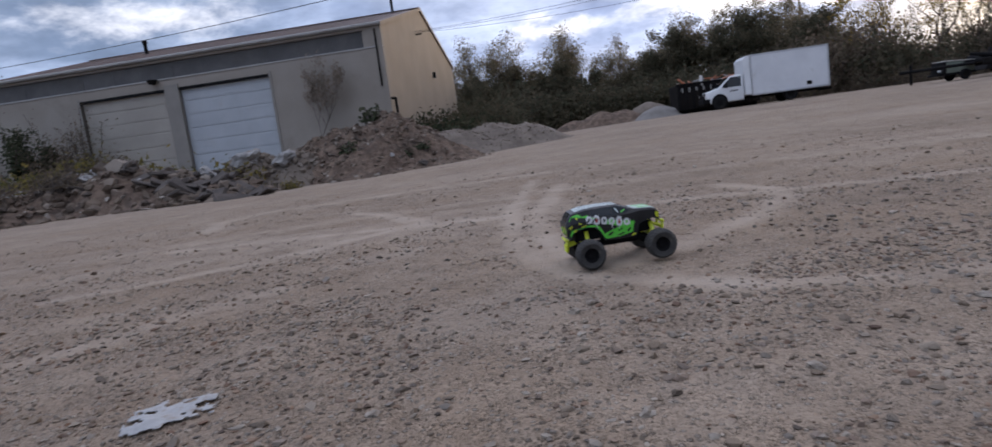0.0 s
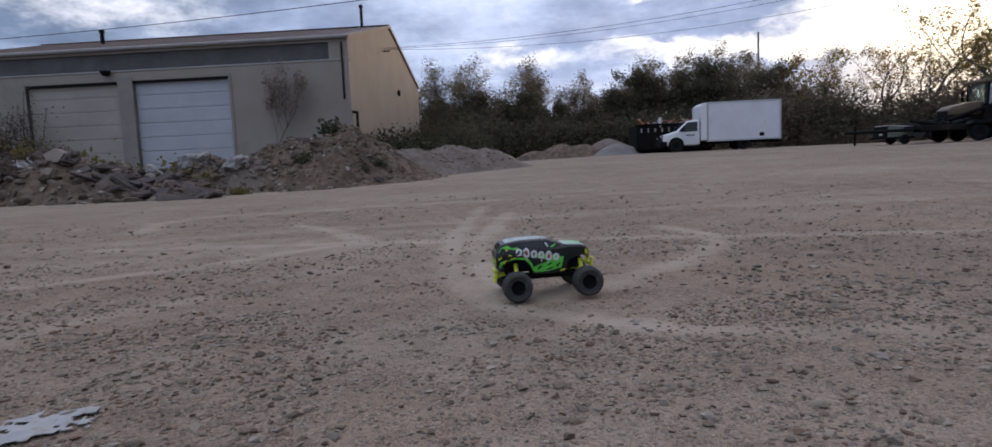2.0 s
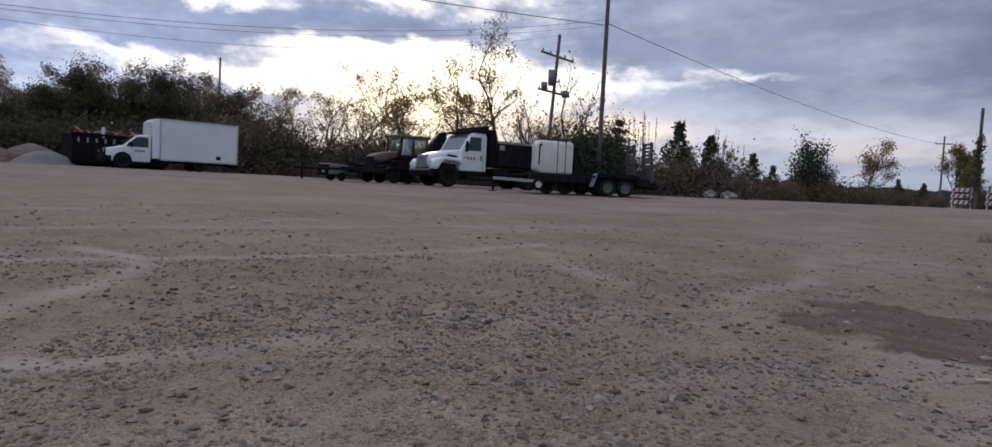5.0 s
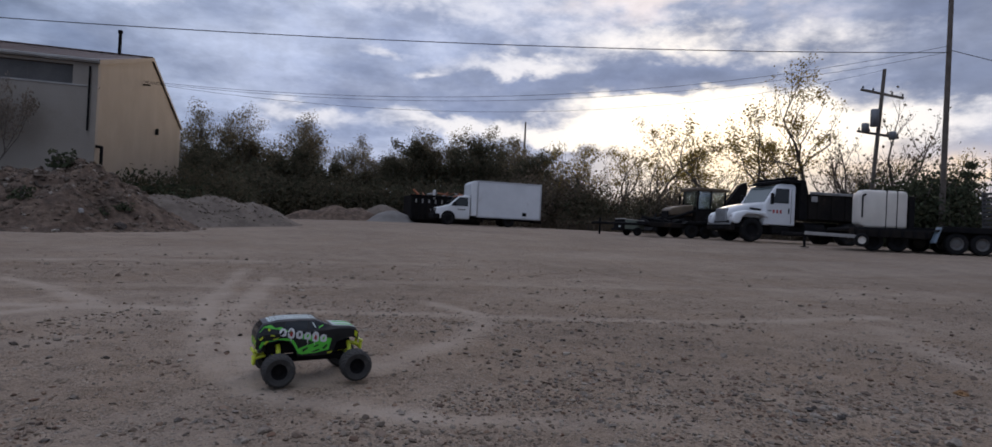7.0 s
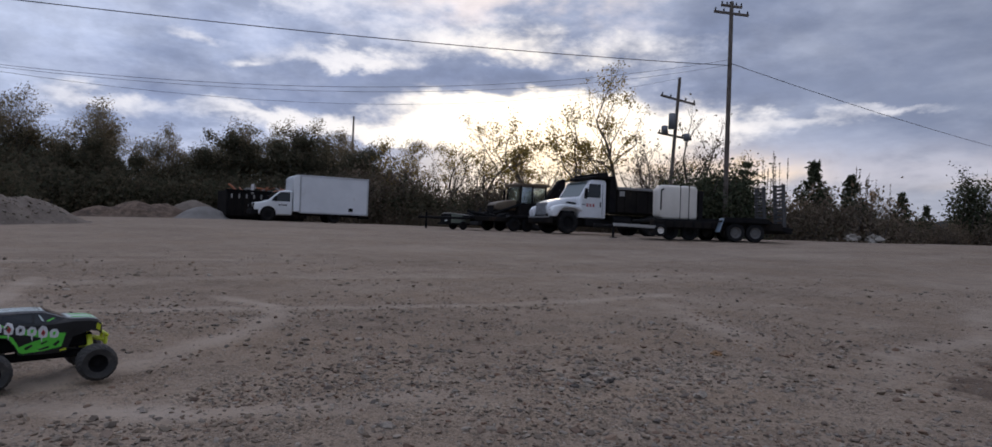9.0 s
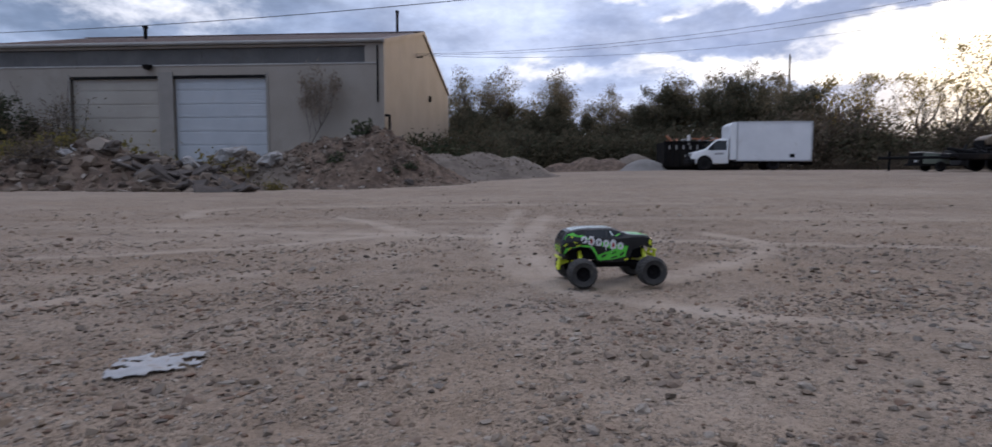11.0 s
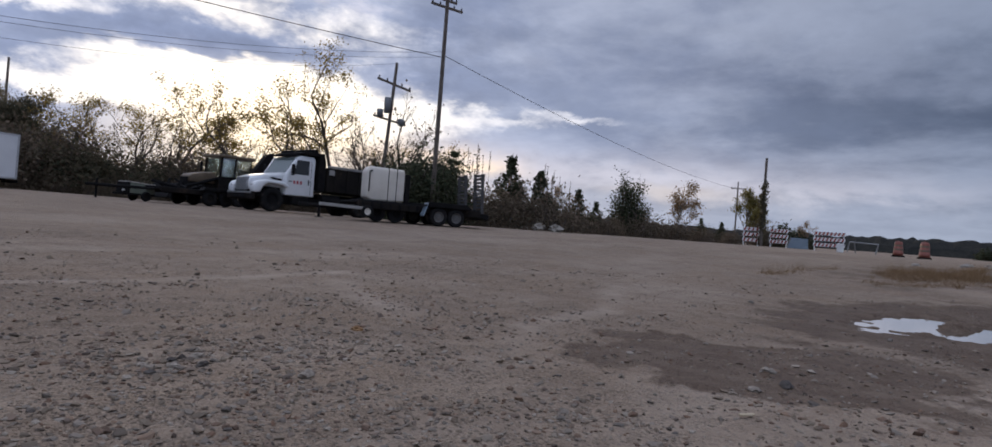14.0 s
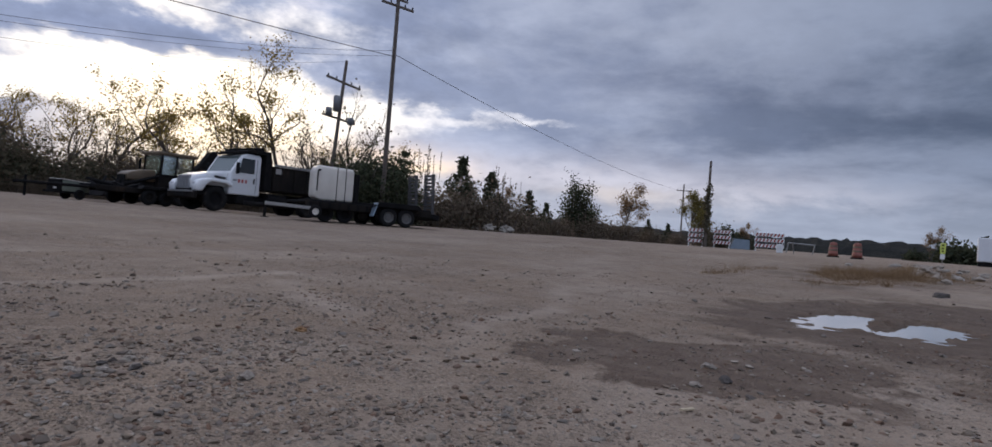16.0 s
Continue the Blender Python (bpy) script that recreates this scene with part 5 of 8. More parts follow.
def make_backhoe():
    t = thing("backhoe_loader", "dusty tan backhoe loader with a glazed cab", "backhoe", on_ground(26.5, 31.0, 172.0) @ Matrix.Scale(1.08, 4))
    part("hood", slab(shape(), [(1.75, 1.12), (1.78, 1.40), (1.60, 1.52), (1.05, 1.64), (0.35, 1.74), (0.35, 1.12)], 0.92, "y", -0.46, 0.06), M_TRACTOR, t, "sloping tan bonnet", True)
    part("engine", box(shape(), (1.5, 0.8, 0.56), (1.05, 0, 0.84), (0, 0, 0), 0.04), M_DARK2, t, "grimy black engine block")
    part("front_grille", box(shape(), (0.05, 0.7, 0.5), (1.80, 0, 1.1), (0, 0, 0), 0.02), M_DARK, t)
    for y in (-0.72, 0.72):
        for x, x2 in ((0.30, 0.52), (-0.55, -0.55), (-1.45, -1.45)):
            part("cab_post", tube(shape(), (x, y, 0.9), (x2 - (0.30 if x > 0 else 0), y, 2.55), 0.05, None, 8), M_DARK, t)
        part("cab_rail", tube(shape(), (0.3, y, 1.5), (-1.45, y, 1.5), 0.045, None, 8), M_DARK, t)
    part("cab_base", box(shape(), (1.9, 1.5, 0.7), (-0.6, 0, 1.1), (0, 0, 0), 0.05), M_DARK2, t)
    part("roof", box(shape(), (2.1, 1.65, 0.16), (-0.62, 0, 2.60), (0, 0, 0), 0.05, 2), M_TRACTOR, t, "tan cab roof")
    for s in (-1, 1):
        part("cab_window", slab(shape(), [(0.22, 1.52), (0.16, 2.48), (-0.50, 2.48), (-0.50, 1.52)], 0.01, "y", s * 0.72 - 0.005), M_PANE, t)
        part("rear_side_window", slab(shape(), [(-0.60, 1.52), (-0.60, 2.48), (-1.40, 2.48), (-1.40, 1.52)], 0.01, "y", s * 0.72 - 0.005), M_PANE, t)
        wheel(t, "rear_wheel", (-0.75, s * 0.92, 0.70), 0.70, 0.42, 0.36, M_TRACTOR, 16)
        wheel(t, "front_wheel", (1.55, s * 0.82, 0.45), 0.45, 0.30, 0.24, M_TRACTOR, 12)
        part("loader_arm", tube(shape(), (-0.1, s * 0.62, 1.55), (2.5, s * 0.62, 0.7), 0.08, None, 8), M_DARK, t)
    part("windscreen", slab(shape(), [(-0.68, 1.55), (-0.68, 2.48), (0.68, 2.48), (0.68, 1.55)], 0.01, "x", 0.26), M_PANE, t)
    part("bucket", slab(shape(), [(2.45, 0.25), (2.5, 0.95), (2.75, 0.9), (3.2, 0.22), (2.6, 0.2)], 2.1, "y", -1.05, 0.03), M_DARK, t)
    part("exhaust", tube(shape(), (1.1, 0.3, 1.7), (1.1, 0.3, 2.2), 0.05, None, 8), M_DARK, t)
    boom = slab(shape(), [(-1.6, 0.9), (-1.5, 1.35), (-2.8, 3.05), (-3.2, 3.2), (-3.25, 2.75), (-2.0, 0.95)], 0.34, "y", -0.17, 0.03)
    part("boom", boom, M_DARK, t, "dark folded digging boom")
    part("dipper", slab(shape(), [(-3.05, 3.15), (-3.3, 3.0), (-3.0, 0.8), (-2.75, 0.85)], 0.26, "y", -0.13, 0.03), M_DARK, t)
    part("stabiliser", box(shape(), (0.2, 2.0, 0.2), (-1.75, 0, 0.75), (0, 0, 0), 0.03), M_DARK, t)


make_box_truck()
make_dumpster()
make_dump_truck()
make_tank_trailer()
make_low_trailer()
make_backhoe()


SHELL = [
    # x, sill, belt, roof, half widths at sill, belt and roof
    (-0.282, 0.190, 0.245, 0.258, 0.080, 0.094, 0.084), (-0.268, 0.180, 0.255, 0.292, 0.090, 0.100, 0.084),
    (-0.248, 0.205, 0.262, 0.320, 0.098, 0.102, 0.080),
    (-0.178, 0.228, 0.266, 0.335, 0.100, 0.104, 0.077), (-0.125, 0.220, 0.268, 0.337, 0.100, 0.104, 0.076),
    (-0.100, 0.180, 0.268, 0.337, 0.099, 0.104, 0.076), (-0.085, 0.138, 0.268, 0.337, 0.097, 0.104, 0.076),
    (0.000, 0.134, 0.270, 0.334, 0.097, 0.103, 0.074), (0.030, 0.134, 0.272, 0.321, 0.097, 0.103, 0.076),
    (0.085, 0.136, 0.276, 0.296, 0.096, 0.103, 0.084),
    (0.108, 0.205, 0.279, 0.292, 0.100, 0.103, 0.092), (0.178, 0.228, 0.276, 0.287, 0.100, 0.101, 0.090),
    (0.205, 0.222, 0.268, 0.279, 0.096, 0.098, 0.086), (0.220, 0.205, 0.255, 0.266, 0.085, 0.092, 0.080),
]


def shell_row(x):
    """The shell's section at x."""
    for p, q in zip(SHELL, SHELL[1:]):
        if p[0] <= x <= q[0]:
            f = (x - p[0]) / (q[0] - p[0])
            return [u + (v - u) * f for u, v in zip(p, q)]
    return list(SHELL[-1] if x > 0 else SHELL[0])


def shell_side(x, z, s, proud=0.0012):
    """A point on the flank of the shell."""
    _, z0, z1, z2, w0, w1, w2 = shell_row(x)
    f, g = (z - z0) / max(1e-6, z1 - z0), (z - z1) / max(1e-6, z2 - z1)
    w = float(np.interp(f, (0.0, 0.55, 1.0), (w0, w1 * 0.995, w1)) if z <= z1 else np.interp(g, (0.0, 0.9, 1.0), (w1, (w1 + 3 * w2) / 4, 0.86 * w2)))
    return Vector((x, s * (w + proud), z))


def decal(outline, s, proud=0.0012):
    """A thin film on the flank of the shell."""
    bm = shape()
    outer = [bm.verts.new(shell_side(x, z, s, proud)) for x, z in outline]
    inner = [bm.verts.new(shell_side(x, z, s, proud - 0.0010)) for x, z in outline]
    n = len(outline)
    bm.faces.new(outer)
    bm.faces.new(inner[::-1])
    for k in range(n):
        bm.faces.new((outer[k], inner[k], inner[(k + 1) % n], outer[(k + 1) % n]))
    bmesh.ops.recalc_face_normals(bm, faces=bm.faces[:])
    return bm


def top_film(x0, x1, f0, f1, proud=0.0015, n=8):
    """A strip on top of the shell between two fractions of its half width."""
    bm = shape()
    rows = []
    for k in range(n + 1):
        r = shell_row(x0 + (x1 - x0) * k / n)
        rows.append([bm.verts.new((r[0], r[6] * f, r[3] + h)) for f, h in ((f0, 0.0002), (f0, proud), (f1, proud), (f1, 0.0002))])
    for p, q in zip(rows, rows[1:]):
        for j in range(4):
            bm.faces.new((p[j], p[(j + 1) % 4], q[(j + 1) % 4], q[j]))
    bm.faces.new(rows[0])
    bm.faces.new(rows[-1][::-1])
    bmesh.ops.recalc_face_normals(bm, faces=bm.faces[:])
    return bm


def make_rc_truck():
    """Toy monster truck, half a metre long."""
    green = mat("lime_green_livery", (0.085, 0.50, 0.045), (0.12, 0.60, 0.06), 14.0, 0.35, 0, 0.0, 90.0, (0.2, 0.17, 0.14), 0.1, 14.0)
    black = mat("gloss_black_shell", (0.008, 0.009, 0.010), (0.014, 0.014, 0.015), 12.0, 0.38, 0, 0.0, 90.0, (0.15, 0.13, 0.11), 0.12, 12.0, 0.4)
    lime = mat("yellow_green_plastic", (0.58, 0.64, 0.03), (0.50, 0.56, 0.03), 12.0, 0.4)
    pale = mat("pale_roof_film", (0.40, 0.47, 0.45), (0.50, 0.56, 0.54), 12.0, 0.30)
    dark_rubber = mat("dusty_toy_tyre", (0.028, 0.027, 0.026), (0.05, 0.046, 0.042), 30.0, 0.9, 0, 0.001, 200.0, (0.14, 0.12, 0.10), 0.35, 18.0)
    t = thing("toy_monster_truck", "green and black radio-controlled monster truck with fat tyres", "toy truck", pose(0.71, 3.46, float(level(0.71, 3.46)) + 0.004, 0, -1.5, 3.0))
    bm = shape()
    rows = [[bm.verts.new(c) for c in ((x, -w0, z0), (x, -w1 * 0.995, z0 + 0.55 * (z1 - z0)), (x, -w1, z1), (x, -(w1 + w2 * 3) / 4, z2 - 0.10 * (z2 - z1)), (x, -w2 * 0.86, z2), (x, w2 * 0.86, z2), (x, (w1 + w2 * 3) / 4, z2 - 0.10 * (z2 - z1)), (x, w1, z1), (x, w1 * 0.995, z0 + 0.55 * (z1 - z0)), (x, w0, z0))] for x, z0, z1, z2, w0, w1, w2 in SHELL]
    for p, q in zip(rows, rows[1:]):
        for j in range(10):
            bm.faces.new((p[j], p[(j + 1) % 10], q[(j + 1) % 10], q[j]))
    bm.faces.new(rows[0])
    bm.faces.new(rows[-1][::-1])
    bmesh.ops.recalc_face_normals(bm, faces=bm.faces[:])
    body = part("body_shell", bm, black, t, "gloss black shell with lime green side graphics")
    body.matrix_basis = Matrix.Diagonal((0.95, 1.0, 0.87, 1.0))
    for s in (-1, 1):
        # the green field along the flank, dark window band above it
        part("green_graphic", decal([(-0.266, 0.186), (-0.272, 0.246), (-0.264, 0.282), (-0.246, 0.306), (-0.214, 0.314), (-0.192, 0.296), (-0.165, 0.300), (-0.130, 0.276), (-0.060, 0.258), (0.020, 0.238), (0.082, 0.226), (0.074, 0.196), (0.066, 0.164), (0.000, 0.150), (-0.070, 0.146), (-0.084, 0.152), (-0.098, 0.186), (-0.122, 0.224), (-0.178, 0.233), (-0.232, 0.224), (-0.248, 0.210)], s), green, body, "lime green side graphic")
        part("side_window", decal([(-0.150, 0.290), (-0.140, 0.324), (-0.040, 0.326), (-0.006, 0.324), (0.020, 0.316), (0.062, 0.292), (0.050, 0.284), (-0.020, 0.280)], s, 0.0010), M_GLASS, body)
        part("window_line", decal([(-0.040, 0.284), (-0.036, 0.322), (-0.028, 0.322), (-0.030, 0.284)], s, 0.0018), black, body)
        part("pillar_line", decal([(-0.004, 0.290), (-0.016, 0.316), (-0.010, 0.317), (0.004, 0.290)], s, 0.0018), pale, body)
        part("pillar_line", decal([(0.012, 0.290), (0.040, 0.304), (0.044, 0.300), (0.020, 0.286)], s, 0.0018), green, body)
        for out in (((-0.262, 0.262), (-0.248, 0.284), (-0.236, 0.280), (-0.248, 0.258)), ((-0.256, 0.228), (-0.240, 0.250), (-0.232, 0.246), (-0.244, 0.226)), ((-0.224, 0.286), (-0.206, 0.262), (-0.212, 0.258), (-0.230, 0.276)), ((-0.222, 0.240), (-0.196, 0.252), (-0.198, 0.244), (-0.216, 0.232)), ((-0.066, 0.172), (-0.040, 0.186), (-0.036, 0.178), (-0.060, 0.160)), ((-0.020, 0.160), (0.020, 0.172), (0.022, 0.164), (-0.010, 0.154)), ((0.034, 0.176), (0.056, 0.196), (0.060, 0.186), (0.044, 0.168)), ((-0.010, 0.188), (0.014, 0.198), (0.016, 0.192), (-0.006, 0.181)), ((-0.178, 0.262), (-0.160, 0.272), (-0.158, 0.262), (-0.172, 0.250))):
            part("black_splash", decal(out, s, 0.0018), black, body)
        for out in (((-0.250, 0.214), (-0.232, 0.232), (-0.226, 0.228), (-0.240, 0.212)), ((-0.268, 0.240), (-0.252, 0.256), (-0.250, 0.248), (-0.264, 0.232)), ((-0.206, 0.238), (-0.176, 0.246), (-0.178, 0.240), (-0.200, 0.233)), ((-0.214, 0.264), (-0.196, 0.258), (-0.198, 0.252), (-0.216, 0.256)), ((0.060, 0.150), (0.084, 0.156), (0.084, 0.146), (0.060, 0.141)), ((-0.230, 0.292), (-0.222, 0.296), (-0.216, 0.286), (-0.224, 0.282))):
            part("lime_splash", decal(out, s, 0.0020), lime, body)
        # six plain white shapes in a falling row, two of them with red middles
        for k, high in enumerate((0.044, 0.062, 0.046, 0.044, 0.064, 0.044)):
            x, z = -0.158 + k * 0.0395, 0.272 - k * 0.0085
            low = z - high * (0.5 if k in (0, 2, 3, 5) else 0.42)
            part("white_shape", decal([(x - 0.016, low + 0.006), (x - 0.017, z + high * 0.22), (x - 0.004, z + high * 0.5), (x + 0.012, z + high * 0.40), (x + 0.017, z + high * 0.05), (x + 0.014, low + 0.004), (x + 0.001, low)], s, 0.0024), M_BARR_WHITE, body)
            if k in (1, 4):
                part("red_mark", decal([(x - 0.008, z - 0.006), (x, z + 0.016), (x + 0.008, z - 0.002), (x + 0.001, z - 0.018)], s, 0.0032), M_RED, body)
                part("dark_slit", decal([(x - 0.002, z - 0.010), (x, z + 0.010), (x + 0.002, z - 0.008)], s, 0.0038), black, body)
            else:
                part("dark_gap", decal([(x - 0.005, z - high * 0.24), (x - 0.005, z + high * 0.16), (x + 0.006, z + high * 0.22), (x + 0.004, z - high * 0.10)], s, 0.0032), green if k > 2 else black, body)
        for x, z in ((-0.120, 0.236), (-0.040, 0.222), (-0.006, 0.216)):
            part("white_drip", decal([(x - 0.004, z + 0.012), (x + 0.004, z + 0.012), (x + 0.001, z - 0.026)], s, 0.0022), M_BARR_WHITE, body)
        part("lime_edge", decal([(0.196, 0.236), (0.200, 0.264), (0.216, 0.252), (0.213, 0.222)], s, 0.0020), lime, body)
        part("headlight", box(shape(), (0.012, 0.030, 0.012), (0.2195, s * 0.062, 0.248), (0, 20, s * 20), 0.003), lime, body)
    part("roof_panel", top_film(-0.222, 0.004, -0.84, 0.84), pale, body, "pale striped roof")
    for f in (-0.62, -0.2, 0.2, 0.62):
        part("roof_stripe", top_film(-0.216, -0.004, f - 0.03, f + 0.03, 0.0019), black, body)
    part("windscreen", top_film(0.012, 0.078, -0.80, 0.80), M_GLASS, body)
    part("hood_panel", top_film(0.092, 0.206, -0.82, 0.82), pale, body, "pale bonnet panel")
    for f in (-0.45, 0.45):
        part("hood_stripe", top_film(0.110, 0.200, f - 0.10, f + 0.10, 0.0030), green, body)
    part("rear_window", top_film(-0.277, -0.250, -0.78, 0.78), M_GLASS, body)
    for k in range(16):
        y, z = -0.074 + 0.0212 * (k % 8), 0.206 + 0.020 * (k // 8) + 0.006 * ((k * 5) % 3 - 1)
        part("rear_graphic", box(shape(), (0.003, 0.020, 0.007), (-0.2825, y, z), (28 * ((k * 7) % 5 - 2), 0, 0), 0.001), (lime, green)[k % 2], body)
    part("grille", box(shape(), (0.006, 0.110, 0.020), (0.220, 0, 0.232), (0, 0, 0), 0.002), M_DARK, body)
    # bumpers: a bar, a plate and two struts
    front = box(shape(), (0.016, 0.120, 0.012), (0.236, 0, 0.166), (0, 0, 0), 0.005)
    box(front, (0.014, 0.100, 0.012), (0.230, 0, 0.134), (0, 0, 0), 0.004)
    for s in (-1, 1):
        box(front, (0.014, 0.012, 0.050), (0.232, s * 0.046, 0.150), (s * 16, 8, 0), 0.004)
        box(front, (0.060, 0.012, 0.012), (0.214, s * 0.030, 0.146), (0, 18, 0), 0.004)
    part("front_bumper", front, lime, t, "bright yellow-green bumper")
    rear = box(shape(), (0.014, 0.120, 0.014), (-0.272, 0, 0.142), (0, 0, 0), 0.005)
    box(rear, (0.012, 0.066, 0.070), (-0.264, 0, 0.108), (0, 14, 0), 0.006)
    for s in (-1, 1):
        box(rear, (0.060, 0.012, 0.012), (-0.246, s * 0.026, 0.112), (0, -14, 0), 0.004)
    part("rear_bumper", rear, lime, t, "bright yellow-green bumper")
    ch = box(shape(), (0.36, 0.075, 0.026), (0, 0, 0.095), (0, 0, 0), 0.006)
    box(ch, (0.16, 0.11, 0.05), (0.0, 0, 0.118), (0, 0, 0), 0.01)
    part("chassis", ch, M_DARK, t)
    part("inner_fender", box(shape(), (0.40, 0.120, 0.060), (-0.02, 0, 0.158), (0, 0, 0), 0.01), M_DARK, t)
    for x in (-0.178, 0.178):
        part("axle", tube(shape(), (x, -0.15, 0.082), (x, 0.15, 0.082), 0.012, None, 8), M_DARK, t)
        part("shock_tower", box(shape(), (0.012, 0.11, 0.09), (x * 0.90, 0, 0.150), (0, 0, 0), 0.004), lime if x > 0 else M_DARK, t)
        for s in (-1, 1):
            part("suspension_arm", tube(shape(), (x, s * 0.04, 0.085), (x, s * 0.13, 0.078), 0.010, None, 6), M_DARK, t)
            part("shock", tube(shape(), (x * 0.94, s * 0.06, 0.172), (x * 0.94, s * 0.118, 0.092), 0.011, None, 8), lime, t, "yellow-green shock absorber")
            tyre = wheel(t, "tyre", (x, s * 0.168, 0.075), 0.075, 0.092, 0.036, M_DARK, 22)
            tyre.data.materials[0] = dark_rubber


make_rc_truck()

# ---------------------------------------------------------------- mounds of earth and rubble


def mound(name, label, cx, cy, a, b, turn, peaks, material, seed, rough=0.18, cells=90, stones=0, stone_size=(0.04, 0.14), skirt=1.25, grit=None):
    """A heap over an oval: peaks are (along, across, height, spread) in the oval's own frame."""
    c, s = math.cos(radians(turn)), math.sin(radians(turn))
    n, m = cells, max(24, int(cells * b / a))
    u, v = np.meshgrid(np.linspace(-skirt, skirt, n), np.linspace(-skirt, skirt, m), indexing="ij")
    lx, ly = (u * a).ravel(), (v * b).ravel()
    x, y = cx + lx * c - ly * s, cy + lx * s + ly * c
    inside = 1 - smooth(0.55, 1.08, np.hypot(u, v).ravel() + 0.25 * (fbm(x * 0.5, y * 0.5, seed) - 0.5))

    def height(lx, ly, x, y, inside):
        h = np.zeros_like(lx)
        for px, py, ph, ps in peaks:
            d = np.hypot(lx - px, (ly - py) * 1.15) / ps
            h = np.maximum(h, ph * np.clip(1.08 - d, 0, 1) ** 0.9 * (1 - 0.12 * smooth(0.5, 0.0, d)))
        lumps = (fbm(x * 0.9, y * 0.9, seed + 1) - 0.5) * 2.2 * rough + (np.abs(fbm(x * 2.6, y * 2.6, seed + 2) - 0.5) * 2 - 0.4) * rough * 0.8 + (fbm(x * 7, y * 7, seed + 3, 2) - 0.5) * rough * 0.45
        return h * inside + lumps * inside * np.clip(0.25 + h * 1.5, 0, 1)

    z = gz(x, y) - 0.06 + height(lx, ly, x, y, inside) + 0.055 * inside
    i, k = np.meshgrid(np.arange(n - 1), np.arange(m - 1), indexing="ij")
    q = (i * m + k).ravel()
    faces = np.stack([q, q + m, q + m + 1, q + 1], -1)
    me = bpy.data.meshes.new(name)
    me.from_pydata(np.c_[x, y, z].tolist(), [], faces.tolist())
    me.update()
    me.shade_smooth()
    me.materials.append(material)
    ob = tagged(new(name, me), label, "mound", kind="structure")
    if stones:
        rng = np.random.default_rng(int(seed * 10))
        pu, pv = rng.random(stones) * 2 - 1, rng.random(stones) * 2 - 1
        keep = np.hypot(pu, pv) < 1.0
        lx2, ly2 = pu[keep] * a * 0.95, pv[keep] * b * 0.95
        x2, y2 = cx + lx2 * c - ly2 * s, cy + lx2 * s + ly2 * c
        ins = 1 - smooth(0.55, 1.08, np.hypot(pu[keep], pv[keep]) + 0.25 * (fbm(x2 * 0.5, y2 * 0.5, seed) - 0.5))
        z2 = gz(x2, y2) - 0.06 + height(lx2, ly2, x2, y2, ins) + 0.055 * ins
        size = stone_size[0] + (stone_size[1] - stone_size[0]) * rng.random(len(x2)) ** 2.5
        me2 = stones_mesh("rubble", x2, y2, z2, size, rng, 0.7, 0.3)
        me2.materials.append(grit or M_RUBBLE)
        tagged(new("rubble", me2), "broken stones and clods scattered over a dirt mound", "rubble", kind="stuff")

    def top(px, py):
        dx, dy = px - cx, py - cy
        ax, ay = np.array([dx * c + dy * s]), np.array([-dx * s + dy * c])
        xx, yy = np.array([px]), np.array([py])
        ins = 1 - smooth(0.55, 1.08, np.hypot(ax / a, ay / b) + 0.25 * (fbm(xx * 0.5, yy * 0.5, seed) - 0.5))
        return float((gz(xx, yy) - 0.06 + height(ax, ay, xx, yy, ins) + 0.055 * ins)[0])

    return top


top_rubble = mound("rubble_mound", "long low bank of dark rubble, clods and broken slabs", -12.6, 20.2, 7.2, 2.6, 164, [(5.2, 0, 0.95, 2.6), (2.6, 0.2, 1.0, 2.6), (0.2, 0, 1.25, 2.6), (-1.6, 0.1, 1.45, 2.3), (-3.8, 0.0, 1.05, 2.2), (-5.4, 0, 0.8, 1.9)], M_EARTH, 2.0, 0.26, 170, 2600, (0.04, 0.24))
top_earth = mound("earth_mound", "brown earth mound strewn with stones", -4.0, 21.9, 4.2, 3.0, 8, [(0.75, 0.3, 2.05, 2.7), (-0.5, 0.4, 1.85, 2.8), (-1.9, 0.2, 1.45, 2.6), (1.9, -0.2, 1.15, 2.2), (0.2, -1.2, 1.15, 1.9), (-2.9, -0.4, 1.0, 1.9)], M_EARTH, 5.0, 0.30, 190, 4600, (0.02, 0.10))
mound("gravel_mound", "grey gravel mound with a flattened top", 0.1, 26.4, 4.0, 2.6, 24, [(-1.8, 0, 1.25, 2.6), (0.0, 0.1, 1.25, 2.4), (1.5, 0, 1.0, 2.0), (2.5, 0, 0.6, 1.5)], M_GREYMOUND, 8.0, 0.10, 130, 2200, (0.015, 0.06), grit=M_GRIT)
top_bank = mound("rubble_mound", "low bank of brown earth, clods and broken concrete", -14.3, 17.5, 5.6, 1.9, 41, [(-5.0, 0, 0.75, 1.9), (-2.6, 0.1, 0.92, 2.0), (0.0, 0, 0.95, 2.0), (2.4, 0.1, 1.05, 2.0), (4.4, 0, 0.9, 1.8)], M_EARTH, 17.0, 0.24, 150, 2600, (0.03, 0.17))
top_pale = mound("rubble_heap", "pale grey heap of broken concrete and dirt", -6.9, 20.5, 2.2, 1.5, 8, [(-0.5, 0.1, 1.35, 1.7), (0.7, 0.1, 1.28, 1.6), (-1.4, 0, 0.8, 1.2)], M_GREYMOUND, 19.0, 0.20, 90, 1100, (0.03, 0.14), grit=M_GRIT)
